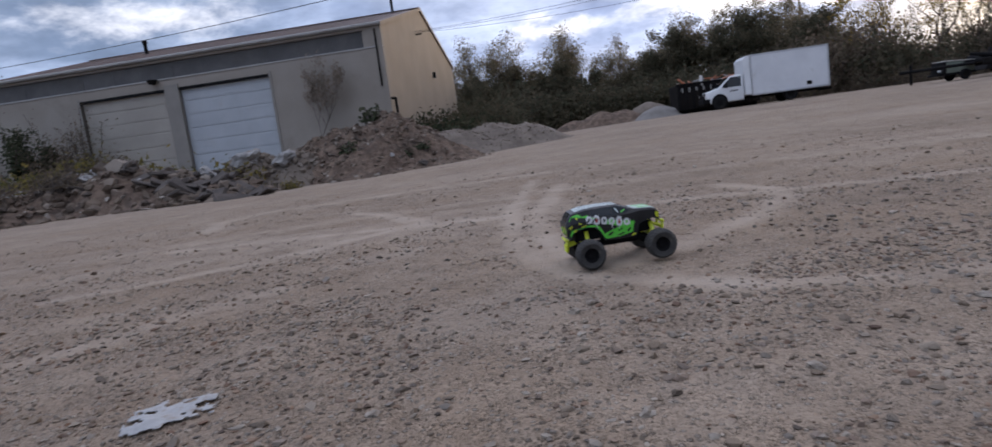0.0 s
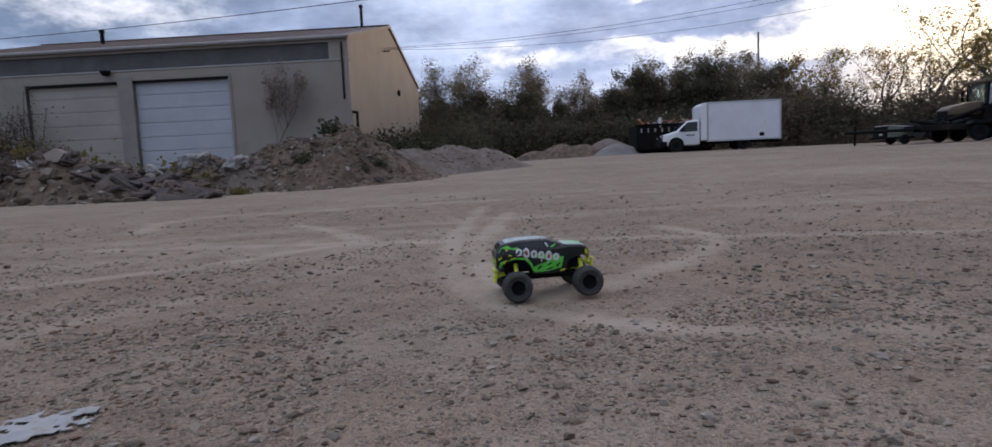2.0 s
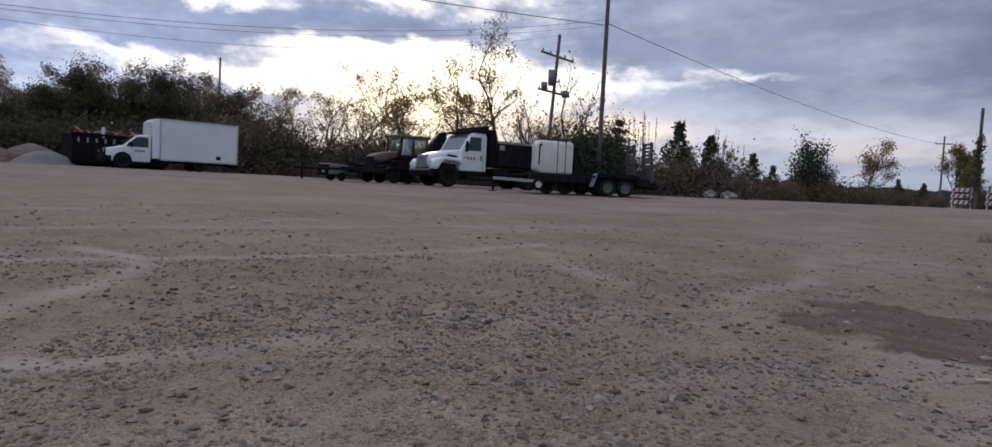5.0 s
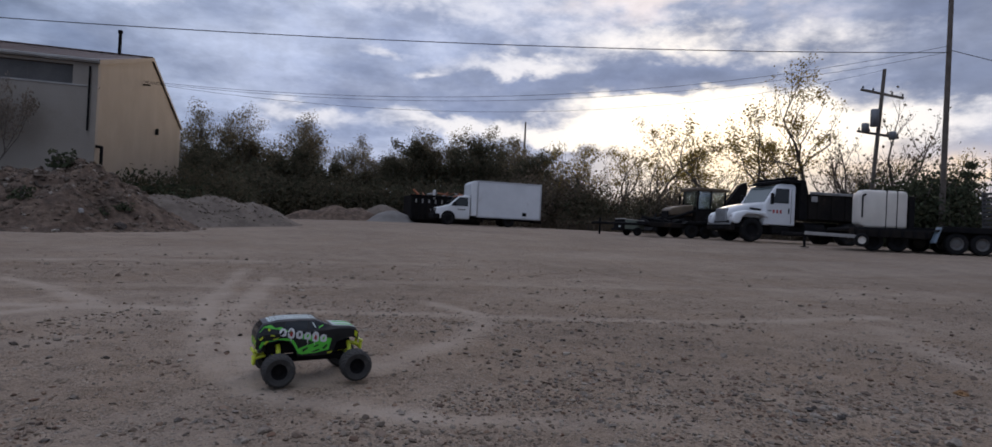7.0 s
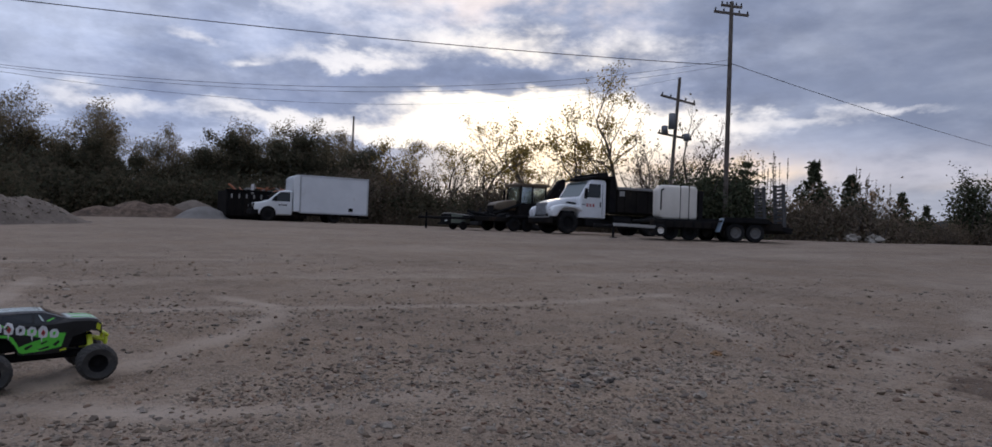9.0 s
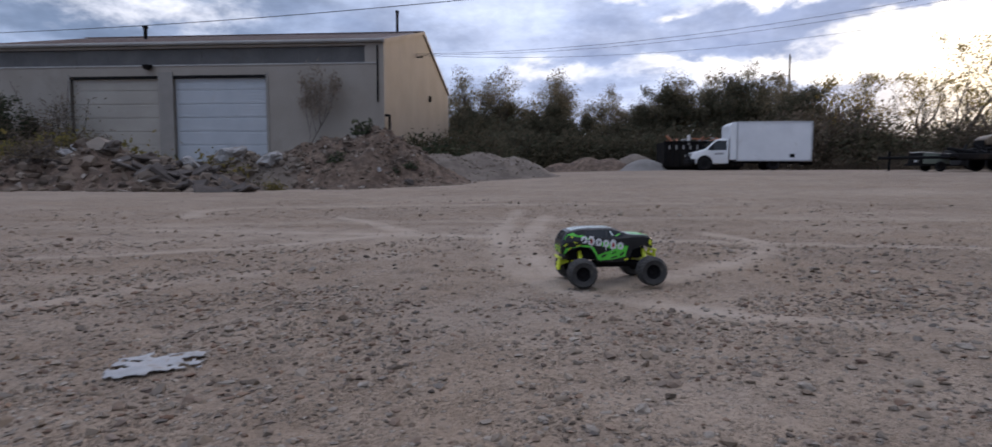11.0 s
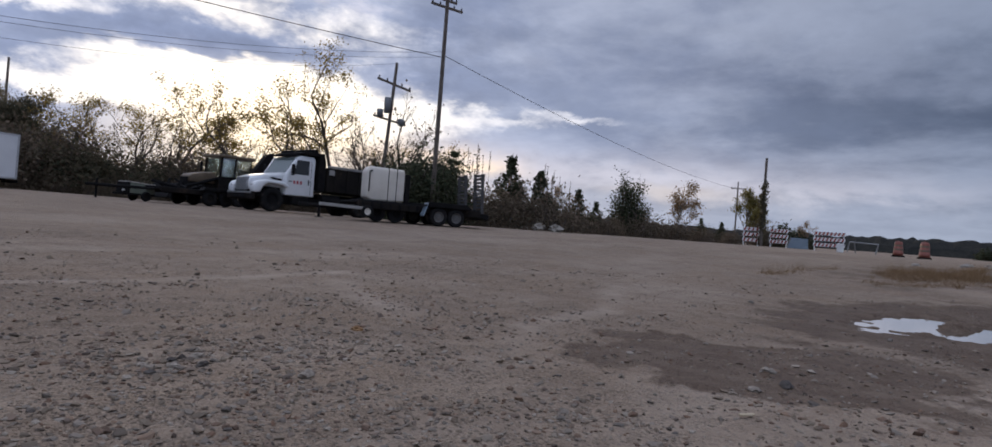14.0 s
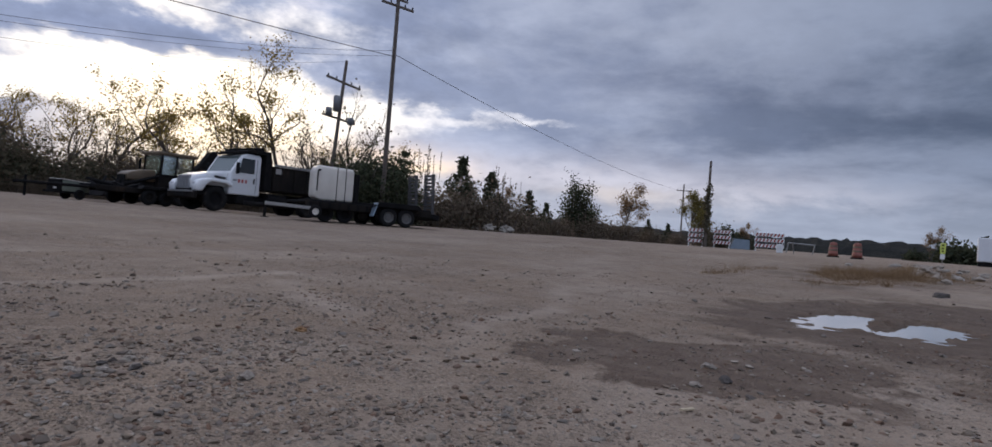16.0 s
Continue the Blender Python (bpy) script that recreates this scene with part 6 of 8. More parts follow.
mound("far_mound", "low brown spoil heap before the trees", 8.3, 46.0, 4.6, 2.5, 4, [(-2.4, 0, 0.8, 2.3), (-0.6, 0, 1.15, 2.2), (1.2, 0, 1.0, 2.0), (3.0, 0, 0.9, 1.8)], M_EARTH, 11.0, 0.14, 70)
mound("pale_gravel_pile", "small pale gravel pile beside the dumpster", 11.3, 43.6, 1.9, 1.5, 0, [(0, 0, 0.9, 1.9)], M_PALE, 13.0, 0.06, 40)
mound("blue_gravel_pile", "bluish grey gravel heap behind the pale pile", 11.3, 46.5, 2.2, 1.8, 0, [(0, 0, 1.3, 2.2)], M_GREYMOUND, 14.0, 0.06, 40)

# slabs and lumps lying on the rubble
rng = random.Random(21)
for k in range(46):
    x = rng.uniform(-13.8, -6.2)
    y = 20.2 + (x + 12.6) * -0.287 - rng.uniform(-0.3, 1.5)
    dark = rng.random() < 0.9
    size = (rng.uniform(0.25, 0.95), rng.uniform(0.2, 0.5), rng.uniform(0.05, 0.14))
    bm = box(shape(), size, (0, 0, 0), (0, 0, 0), 0.02)
    for v in bm.verts:
        v.co += Vector((noise.noise(v.co * 5 + Vector((k, 0, 0))), noise.noise(v.co * 5 + Vector((0, k, 0))), 0)) * 0.10
    ob = part("broken_slab", bm, M_ASPHALT if dark else M_CONCRETE, None)
    ob.matrix_basis = pose(x, y, top_rubble(x, y) + 0.05, rng.uniform(-35, 35), rng.uniform(-35, 35), rng.uniform(0, 360))
    tagged(ob, "slab of broken dark asphalt on a rubble bank" if dark else "slab of pale broken concrete on a rubble bank", "broken slab", "slabs on the rubble bank")
for k, (x, y, s, m_) in enumerate([(-11.9, 19.3, 0.24, M_CONCRETE), (-14.4, 19.9, 0.28, M_CONCRETE), (-8.2, 18.9, 0.30, M_CONCRETE), (-6.5, 20.3, 0.36, M_ASPHALT), (-7.3, 20.6, 0.30, M_CONCRETE), (-9.8, 19.5, 0.40, M_ASPHALT), (-10.6, 19.2, 0.36, M_ASPHALT), (-3.0, 20.0, 0.08, M_CONCRETE), (-2.1, 20.3, 0.16, M_ASPHALT)]):
    f = top_rubble if x < -6.0 else top_earth
    lump("chunk", (s, s * 0.8, s * 0.5), k + 30.0, m_, "pale broken concrete chunk on the rubble" if m_ is M_CONCRETE else "dark clod on the rubble", "rubble chunk", pose(x, y, f(x, y) + s * 0.2, 8 * k, 11, 50 * k), "chunks on the rubble", jag=0.5)
for k in range(30):
    w = rng.uniform(-4.8, 4.8)
    o = rng.uniform(-1.1, 0.4)
    x, y = -14.3 + w * 0.755 - o * 0.656 * -1.0, 17.5 + w * 0.656 + o * 0.755
    dark = rng.random() < 0.84
    bm = box(shape(), (rng.uniform(0.15, 0.50), rng.uniform(0.15, 0.36), rng.uniform(0.08, 0.2)), (0, 0, 0), (0, 0, 0), 0.02)
    for v in bm.verts:
        v.co += Vector((noise.noise(v.co * 5 + Vector((k, 3, 0))), noise.noise(v.co * 5 + Vector((3, k, 0))), noise.noise(v.co * 6 + Vector((k, k, 0))) * 0.5)) * 0.12
    ob = part("broken_slab", bm, M_ASPHALT if dark else M_CONCRETE, None)
    ob.matrix_basis = pose(x, y, top_bank(x, y) + 0.04, rng.uniform(-35, 35), rng.uniform(-35, 35), rng.uniform(0, 360))
    tagged(ob, "slab of broken dark asphalt on a rubble bank" if dark else "slab of pale broken concrete on a rubble bank", "broken slab", "slabs on the rubble bank")
for x, y, high, lean in ((-13.55, 16.15, 0.62, 5), (-10.75, 18.55, 0.42, -9)):
    bm = box(shape(), (0.17, 0.10, high), (0, 0, high / 2 - 0.15), (0, 0, 0), 0.02, taper=(0.6, 0.8))
    for v in bm.verts:
        v.co += Vector((noise.noise(v.co * 6 + Vector((x, 0, 0))), noise.noise(v.co * 6 + Vector((0, x, 0))), 0)) * 0.14
    ob = part("concrete_stub", bm, M_ROCK, None)
    ob.matrix_basis = pose(x, y, top_bank(x, y), 0, lean, 40)
    tagged(ob, "pale concrete stub standing upright in the rubble", "concrete stub", "stubs in the rubble")
for k, (x, y, s) in enumerate(((-10.2, 18.6, 0.34), (-9.6, 18.95, 0.28), (-11.3, 18.0, 0.26), (-15.6, 15.2, 0.5), (-7.4, 19.9, 0.4), (-6.3, 20.1, 0.36))):
    f = top_bank if x < -9.4 else top_pale
    lump("chunk", (s, s * 0.8, s * 0.55), k + 80.0, M_CONCRETE, "pale broken concrete chunk on the rubble", "rubble chunk", pose(x, y, f(x, y) + s * 0.12, 8 * k, 11, 50 * k), "chunks on the rubble", jag=0.55)
log = part("log", tube(shape(), (-1.0, 0, 0), (1.0, 0, 0), 0.13, 0.10, 10), M_LOG, None)
log.matrix_basis = pose(-8.6, 20.2, top_rubble(-8.6, 20.2) + 0.12, 0, 14, -8)
tagged(log, "weathered log lying across the rubble bank", "log")

# ---------------------------------------------------------------- trees and weeds


def branches(rng, height, spread, levels, trunk_r, lean=0.0, start=0.25, forks=(3, 5), straight=0.75, up=0.35, shrink=0.62):
    """Segments (p, q, r0, r1) of a branching plant, and its twig ends."""
    segs, tips = [], []

    def grow(p, d, length, r, lev):
        n = 4 if lev < 2 else 3
        pts = [p]
        for k in range(n):
            d = (d + Vector((rng.gauss(0, 1), rng.gauss(0, 1), rng.gauss(0, 0.6) + up * 0.5)) * (1 - straight) * 0.55).normalized()
            q = p + d * (length / n)
            segs.append((p.copy(), q.copy(), r * (1 - 0.55 * k / n), r * (1 - 0.55 * (k + 1) / n), lev))
            p = q
            pts.append(p)
        if lev >= levels:
            tips.extend(pts[1:])
            return
        for k in range(rng.randint(*forks) + (2 if lev == 0 else 0)):
            f = rng.uniform(start if lev == 0 else 0.3, 1.0)
            i = min(n - 1, int(f * n))
            b = pts[i].lerp(pts[i + 1], f * n - i)
            side = Vector((rng.gauss(0, 1), rng.gauss(0, 1), 0)).normalized()
            nd = (d * 0.55 + side * spread + Vector((0, 0, up))).normalized()
            grow(b, nd, length * shrink * rng.uniform(0.7, 1.15) * (1.15 - 0.4 * f), r * (1 - 0.5 * f) * 0.6, lev + 1)
        grow(p, d, length * shrink * 0.8, r * 0.42, lev + 1)

    grow(Vector((0, 0, -0.1)), Vector((lean, rng.uniform(-0.08, 0.08), 1)).normalized(), height * 0.55, trunk_r, 0)
    return segs, tips


def limbs_mesh(segs, name="trunk"):
    verts, faces = [], []
    for p, q, r0, r1, lev in segs:
        k = 7 if lev == 0 else 5 if lev == 1 else 3
        d = (q - p).normalized()
        a = d.orthogonal().normalized()
        b = d.cross(a)
        o = len(verts)
        for c, r in ((p, r0), (q, r1)):
            for i in range(k):
                t = 2 * math.pi * i / k
                verts.append(c + a * (r * math.cos(t)) + b * (r * math.sin(t)))
        faces += [(o + i, o + (i + 1) % k, o + k + (i + 1) % k, o + k + i) for i in range(k)]
    return mesh_from(name, verts, faces, True)


def leaves_mesh(rng, centres, per, scatter_r, size, name="crown", long=1.5, droop=0.0):
    """Many small leaves round the given places."""
    c = np.array([tuple(p) for p in centres])
    g = np.random.default_rng(rng.randint(0, 9999))
    n = len(c) * per
    p = np.repeat(c, per, 0) + g.normal(0, 1, (n, 3)) * scatter_r
    p[:, 2] = np.maximum(p[:, 2], 0.05)
    a = g.normal(0, 1, (n, 3))
    a /= np.linalg.norm(a, axis=1)[:, None]
    b = np.cross(a, g.normal(0, 1, (n, 3)))
    b /= np.linalg.norm(b, axis=1)[:, None] + 1e-9
    s = size * (0.55 + 0.9 * g.random(n))[:, None]
    a, b = a * s * 0.5 * long, b * s * 0.5
    v = np.stack([p - a, p - b * 0.9 + a * 0.1, p + a, p + b * 0.9 + a * 0.1], 1).reshape(-1, 3)
    f = np.arange(4 * n).reshape(-1, 4)
    me = bpy.data.meshes.new(name)
    me.from_pydata(v.tolist(), [], f.tolist())
    me.update()
    return me


def tree(name, label, category, seed, height, spread, levels, trunk_r, per, scatter_r, leaf, leaf_m, group="", lean=0.0, thin=1.0, twigs=9, **kw):
    rng = random.Random(seed)
    segs, tips = branches(rng, height, spread, levels, trunk_r, lean, **kw)
    top = max(q.z for _, q, *_ in segs)
    k = height / top
    segs = [(p * k, q * k, r0, r1, lev) for p, q, r0, r1, lev in segs]
    tips = [t * k for t in tips if rng.random() < thin]
    t = thing(name, label, category, Matrix.Translation((0, 0, 0)), group)
    part("trunk", limbs_mesh([g for g in segs if g[4] < twigs]), M_BARK, t)
    part("crown", leaves_mesh(rng, tips, per, scatter_r, leaf), leaf_m, t)
    return t


def conifer(name, label, seed, height, radius, leaf_m, group="", rows=16):
    rng = random.Random(seed)
    segs, tips = [(Vector((0, 0, -0.1)), Vector((0, 0, height)), 0.09, 0.01, 0)], []
    for k in range(rows):
        f = k / rows
        z = height * (0.06 + 0.92 * f)
        r = radius * (1 - f) ** 0.95 * rng.uniform(0.5, 1.2) + 0.04
        for j in range(max(4, int(9 * (1 - f)))):
            a = rng.uniform(0, 2 * math.pi)
            q = Vector((r * math.cos(a), r * math.sin(a), z + r * rng.uniform(-0.18, 0.22)))
            p = Vector((0, 0, z))
            segs.append((p, q, 0.02, 0.006, 2))
            tips += [p.lerp(q, w) for w in (0.35, 0.6, 0.8, 1.0)]
    t = thing(name, label, "evergreen", Matrix.Translation((0, 0, 0)), group)
    part("trunk", limbs_mesh(segs), M_BARK, t)
    part("crown", leaves_mesh(rng, tips, 7, 0.085, 0.11, long=2.4), leaf_m, t)
    return t


def thicket(name, label, category, seed, rx, ry, height, count, leaf, leaf_m, group="", stems=26):
    """A dense shrub: many stems, its leaves clumped round them with an uneven outline."""
    rng = random.Random(seed)
    segs, tips = [], []
    for k in range(stems):
        a, w = rng.uniform(0, 2 * math.pi), math.sqrt(rng.random())
        base = Vector((rx * w * math.cos(a) * 0.75, ry * w * math.sin(a) * 0.75, -0.1))
        h = height * rng.uniform(0.45, 1.0) * (1 - 0.35 * w)
        top = base + Vector((rng.gauss(0, 0.12) * h, rng.gauss(0, 0.12) * h, h))
        p = base
        for i in range(3):
            q = base.lerp(top, (i + 1) / 3) + Vector((rng.gauss(0, 0.06), rng.gauss(0, 0.06), 0)) * h
            segs.append((p, q, 0.05 * (1 - i / 3.5), 0.05 * (1 - (i + 1) / 3.5), 2))
            for j in range(3):
                tips.append(p.lerp(q, rng.random()) + Vector((rng.gauss(0, 0.2), rng.gauss(0, 0.2), rng.gauss(0, 0.1))) * rx * 0.5)
            p = q
    t = thing(name, label, category, Matrix.Translation((0, 0, 0)), group)
    tagged(part("branchwork", limbs_mesh(segs, "branchwork"), M_BARK, t), kind="stuff")
    part("foliage", leaves_mesh(rng, tips, max(2, count // len(tips)), rx * 0.20, leaf, "foliage"), leaf_m, t)
    return t


def at_polar(az, d, lift=-0.05, turn=0.0, scale=1.0, tilt=0.0):
    x, y = d * math.sin(radians(az)), d * math.cos(radians(az))
    return pose(x, y, float(gz(x, y)) + lift, 0, tilt, turn) @ Matrix.Scale(scale, 4)


def place(proto, rows, uneven=0.0):
    """First row moves the prototype itself, the others are copies: (azimuth, distance, turn, scale)."""
    for n, (az, d, turn, scale) in enumerate(rows):
        scale *= 1 + uneven * math.sin(n * 2.4 + az)
        m = at_polar(az, d, -0.05, turn, 1.0)
        if n == 0:
            proto.matrix_basis = m
            proto.scale = (scale,) * 3
        else:
            ob = copy_thing(proto, m)
            ob.matrix_basis = m @ Matrix.Scale(scale, 4)


# the dark wood behind the lot
wood = "trees of the dark wood"
wood_a = tree("wood_tree", "dark leafy tree in the wood behind the lot", "tree", 11, 9.0, 0.80, 4, 0.17, 4, 0.24, 0.125, L_DARK, wood, thin=0.85, twigs=3, start=0.15, forks=(4, 5), shrink=0.66)
wood_b = tree("wood_tree", "dark olive tree in the wood behind the lot", "tree", 17, 9.0, 0.90, 4, 0.16, 4, 0.26, 0.125, L_OLIVE, wood, thin=0.80, twigs=3, start=0.15, forks=(4, 5), shrink=0.68, up=0.25)
wood_c = tree("wood_tree", "tall thinly leaved tree rising above the wood", "tree", 13, 9.0, 0.85, 4, 0.15, 4, 0.22, 0.085, L_OLIVE, wood, thin=0.70, twigs=4, start=0.34, forks=(3, 5))


def crest(proto, high, rows):
    """Places a tree and its copies: (azimuth, distance, turn, degrees to which its top rises over the lot)."""
    out = []
    for az, d, turn, el in rows:
        x, y = d * math.sin(radians(az)), d * math.cos(radians(az))
        out.append((az, d, turn, (d * math.tan(radians(el)) + 0.70 - float(gz(x, y))) / high))
    place(proto, out)


crest(wood_a, 9.0, [(3.6, 63, 10, 6.2), (8.4, 61, 80, 4.9), (10.6, 62, 150, 4.6), (13.4, 60, 200, 5.9), (15.9, 61, 260, 6.2), (18.6, 62, 320, 7.4), (21.8, 61, 30, 7.5), (25.0, 62, 100, 7.0), (28.6, 63, 230, 5.6), (-2.9, 55, 170, 5.9), (-41.6, 43, 80, 5.9), (-45.2, 42, 160, 6.6), (1.0, 56, 280, 5.9), (6.4, 57, 50, 6.0)])
crest(wood_b, 9.0, [(1.4, 66, 40, 6.3), (5.2, 67, 120, 6.2), (12.2, 66, 190, 5.7), (14.6, 66, 250, 6.0), (17.2, 65, 310, 7.5), (20.2, 66, 20, 8.0), (23.4, 66, 90, 7.7), (26.7, 67, 160, 6.5), (30.6, 66, 230, 4.9), (-1.2, 58, 300, 6.0), (-39.6, 42, 10, 6.6), (9.6, 58, 210, 4.4)])
crest(wood_c, 9.0, [(-0.6, 60, 10, 8.9), (1.4, 63, 100, 9.0), (2.6, 60, 300, 8.0), (6.4, 60, 190, 9.1), (7.2, 63, 280, 8.2), (11.6, 62, 40, 7.4), (17.6, 62, 330, 8.3), (19.4, 63, 130, 8.7), (22.4, 64, 60, 8.8), (25.2, 64, 220, 8.2)])
bare = tree("bare_tree", "leafless tree behind the workshop", "tree", 14, 10.5, 0.8, 4, 0.16, 1, 0.3, 0.10, L_BROWN, "", thin=0.12, start=0.3, forks=(3, 4))
place(bare, [(-37.0, 52, 0, 1.0), (-31.2, 60, 120, 0.98), (-40.2, 55, 60, 0.85), (-46.6, 38, 200, 0.95)])
# undergrowth closing the wood below
hedge = "undergrowth at the wood's edge"
under_a = thicket("undergrowth", "dense dark undergrowth at the edge of the wood", "bush", 31, 2.6, 1.6, 3.6, 7000, 0.15, L_DARK, hedge, 46)
under_b = thicket("undergrowth", "dark brown-green scrub at the edge of the wood", "bush", 32, 2.4, 1.5, 3.0, 6000, 0.15, L_DARK, hedge, 42)
place(under_a, [(-1.2, 46, 0, 0.8), (1.6, 50, 40, 1.05), (4.6, 52, 80, 1.1), (7.6, 53, 120, 1.0), (10.6, 53, 160, 0.9), (13.4, 53, 200, 1.0), (16.4, 54, 240, 1.2), (19.5, 55, 280, 1.25), (22.6, 55, 320, 1.2), (25.7, 55, 10, 1.15), (28.2, 55, 50, 1.05), (-39.4, 38, 170, 0.9), (-5.6, 28.6, 20, 0.50), (-4.2, 29.8, 90, 0.55), (-2.6, 32.0, 200, 0.62), (-1.6, 38, 60, 0.8), (-0.2, 41, 150, 0.9), (1.2, 45, 240, 0.9)], 0.15)
place(under_b, [(-3.0, 44.5, 30, 0.7), (0.2, 48, 70, 0.85), (3.0, 55, 110, 1.2), (6.2, 57, 150, 1.2), (9.2, 57, 190, 1.0), (12.2, 57, 230, 1.05), (14.9, 58, 270, 1.3), (18.0, 59, 310, 1.4), (21.0, 59, 350, 1.4), (24.2, 59, 30, 1.3), (27.0, 58, 70, 1.2), (29.8, 57, 110, 1.05), (31.6, 56, 150, 0.85), (39.0, 54, 270, 0.95), (41.4, 52, 310, 0.85), (36.4, 50, 20, 1.0), (29.6, 51, 80, 1.25), (31.4, 50, 140, 1.15), (44.0, 50, 350, 0.75), (46.8, 50, 30, 0.75), (49.5, 48, 60, 0.75), (52.2, 47, 100, 0.8), (55.0, 45, 140, 0.85), (58.0, 44, 180, 0.85)], 0.28)
# autumn trees behind the trucks
autumn = "thin autumn trees behind the trucks"
aut_a = tree("autumn_tree", "slender autumn tree with sparse yellow leaves", "tree", 41, 8.0, 0.85, 4, 0.13, 4, 0.17, 0.10, L_AUTUMN, autumn, thin=0.26, start=0.25, forks=(3, 4), straight=0.6, up=0.28)
aut_b = tree("autumn_tree", "many-limbed autumn tree with sparse brown leaves", "tree", 42, 8.0, 1.05, 4, 0.14, 4, 0.18, 0.10, L_AUTUMN, autumn, thin=0.24, start=0.15, forks=(3, 4), straight=0.55, up=0.22)
aut_c = tree("autumn_tree", "tall leaning tree with leafy top against the sunset", "tree", 44, 12.0, 0.95, 4, 0.17, 5, 0.18, 0.10, L_AUTUMN, autumn, lean=-0.16, thin=0.30, start=0.30, forks=(3, 4), straight=0.6, up=0.35)
place(aut_a, [(32.0, 54, 0, 0.92), (34.6, 55, 70, 0.90), (37.4, 53, 140, 1.08), (39.6, 55, 210, 0.92), (54.6, 50, 280, 0.72), (47.0, 54, 20, 1.0)])
place(aut_b, [(35.8, 56, 30, 0.86), (40.8, 54, 100, 0.88), (43.2, 52, 170, 1.16), (45.0, 51, 240, 1.22), (56.8, 52, 310, 0.8), (30.0, 58, 60, 0.85)])
place(aut_c, [(50.0, 48, 0, 1.0)])
twiggy = tree("bare_sapling", "bare sapling with thin upright twigs", "tree", 48, 7.5, 0.55, 4, 0.14, 1, 0.2, 0.12, L_BROWN, autumn, thin=0.10, start=0.2, forks=(3, 4))
place(twiggy, [(51.8, 47, 0, 1.05), (53.6, 48, 80, 1.0), (55.4, 47, 160, 1.2), (57.2, 50, 240, 0.8), (33.4, 52, 300, 0.95), (31.6, 54, 20, 1.0), (36.6, 53, 200, 0.9), (52.8, 45, 130, 0.85), (54.4, 46, 220, 1.05), (40.2, 51, 110, 0.8)])
# evergreens and shrubs beyond the trailer
green = "evergreens beyond the trailer"
ced = conifer("cedar", "dark cedar beyond the trailer", 51, 4.2, 1.75, L_PINE, green)
place(ced, [(64.5, 45, 0, 1.22), (67.1, 46, 60, 1.02), (70.4, 49, 120, 0.80), (71.9, 51, 180, 0.62), (86.6, 62, 80, 0.42), (80.6, 58, 140, 0.5), (82.2, 60, 200, 0.45), (-43.9, 37, 250, 0.82), (-42.2, 39, 10, 0.95), (-45.6, 36, 50, 0.7)])
dense = thicket("leafy_tree", "dark green many-stemmed tree beyond the lot", "tree", 52, 1.25, 1.0, 6.2, 7000, 0.11, L_PINE, "", 34)
place(dense, [(74.6, 53, 0, 1.06), (75.6, 55, 50, 0.62), (57.6, 41.5, 90, 0.95), (53.4, 45, 10, 0.85), (52.6, 46, 200, 0.62)])
thin_t = tree("thin_tree", "small half-bare tree beside the evergreens", "tree", 53, 4.8, 0.6, 4, 0.08, 3, 0.18, 0.09, L_DRY, "", thin=0.45, twigs=4, start=0.08, forks=(3, 4))
place(thin_t, [(78.3, 55, 0, 0.98), (68.0, 48, 80, 0.7), (65.4, 48, 160, 0.8), (101.0, 95, 20, 0.9), (88.2, 62, 60, 0.5)])
yel = tree("yellowing_tree", "yellow-green tree beside the far pole", "tree", 54, 5.4, 0.42, 4, 0.1, 3, 0.15, 0.095, L_YELLOW, "", thin=0.34, twigs=4, start=0.1, forks=(4, 5), up=0.5)
place(yel, [(84.35, 60, 0, 0.92), (85.0, 62, 90, 0.72)])
scrub = thicket("scrub", "brown roadside scrub along the lot's edge", "bush", 61, 2.4, 1.2, 1.8, 5000, 0.09, L_BROWN, "scrub along the lot's edge", 60)
place(scrub, [(61.2, 42, 0, 1.2), (63.6, 43, 40, 1.25), (66.0, 44, 80, 1.2), (68.4, 46, 120, 1.1), (70.8, 48, 160, 1.1), (73.2, 50, 200, 0.9), (75.8, 52, 240, 0.8), (78.4, 54, 280, 0.75), (80.9, 56, 320, 0.75), (83.0, 58, 10, 0.8), (85.6, 60, 50, 0.9), (29.6, 49, 90, 0.9), (32.4, 48, 130, 0.9), (35.2, 47, 170, 0.8), (27.4, 49, 210, 0.85), (88.0, 62, 30, 0.8)], 0.3)
def stalks(name, label, seed, count, spread, height, leaf_m, group):
    """Tall dead weed stalks with a fuzzy head, standing nearly upright."""
    rng = random.Random(seed)
    segs, tips = [], []
    for k in range(count):
        b = Vector((rng.uniform(-spread, spread), rng.uniform(-0.5, 0.5), -0.1))
        h = height * rng.uniform(0.42, 1.0)
        q = b + Vector((rng.gauss(0, 0.03) * h, rng.gauss(0, 0.03) * h, h))
        segs.append((b, q, 0.022, 0.010, 2))
        tips += [b.lerp(q, w) for w in np.linspace(rng.uniform(0.66, 0.8), 1.0, 9)]
        for j in range(rng.randint(0, 3)):
            p = b.lerp(q, rng.uniform(0.3, 0.75))
            e = p + Vector((rng.gauss(0, 0.14), rng.gauss(0, 0.14), rng.uniform(0.25, 0.6)))
            segs.append((p, e, 0.010, 0.005, 2))
            tips += [p.lerp(e, 0.6), e]
    t = thing(name, label, "weeds", Matrix.Translation((0, 0, 0)), group)
    part("stem", limbs_mesh(segs, "stem"), M_BARK, t)
    part("seed_head", leaves_mesh(rng, tips, 4, 0.020, 0.055, "seed_head", 2.6), leaf_m, t)
    return t


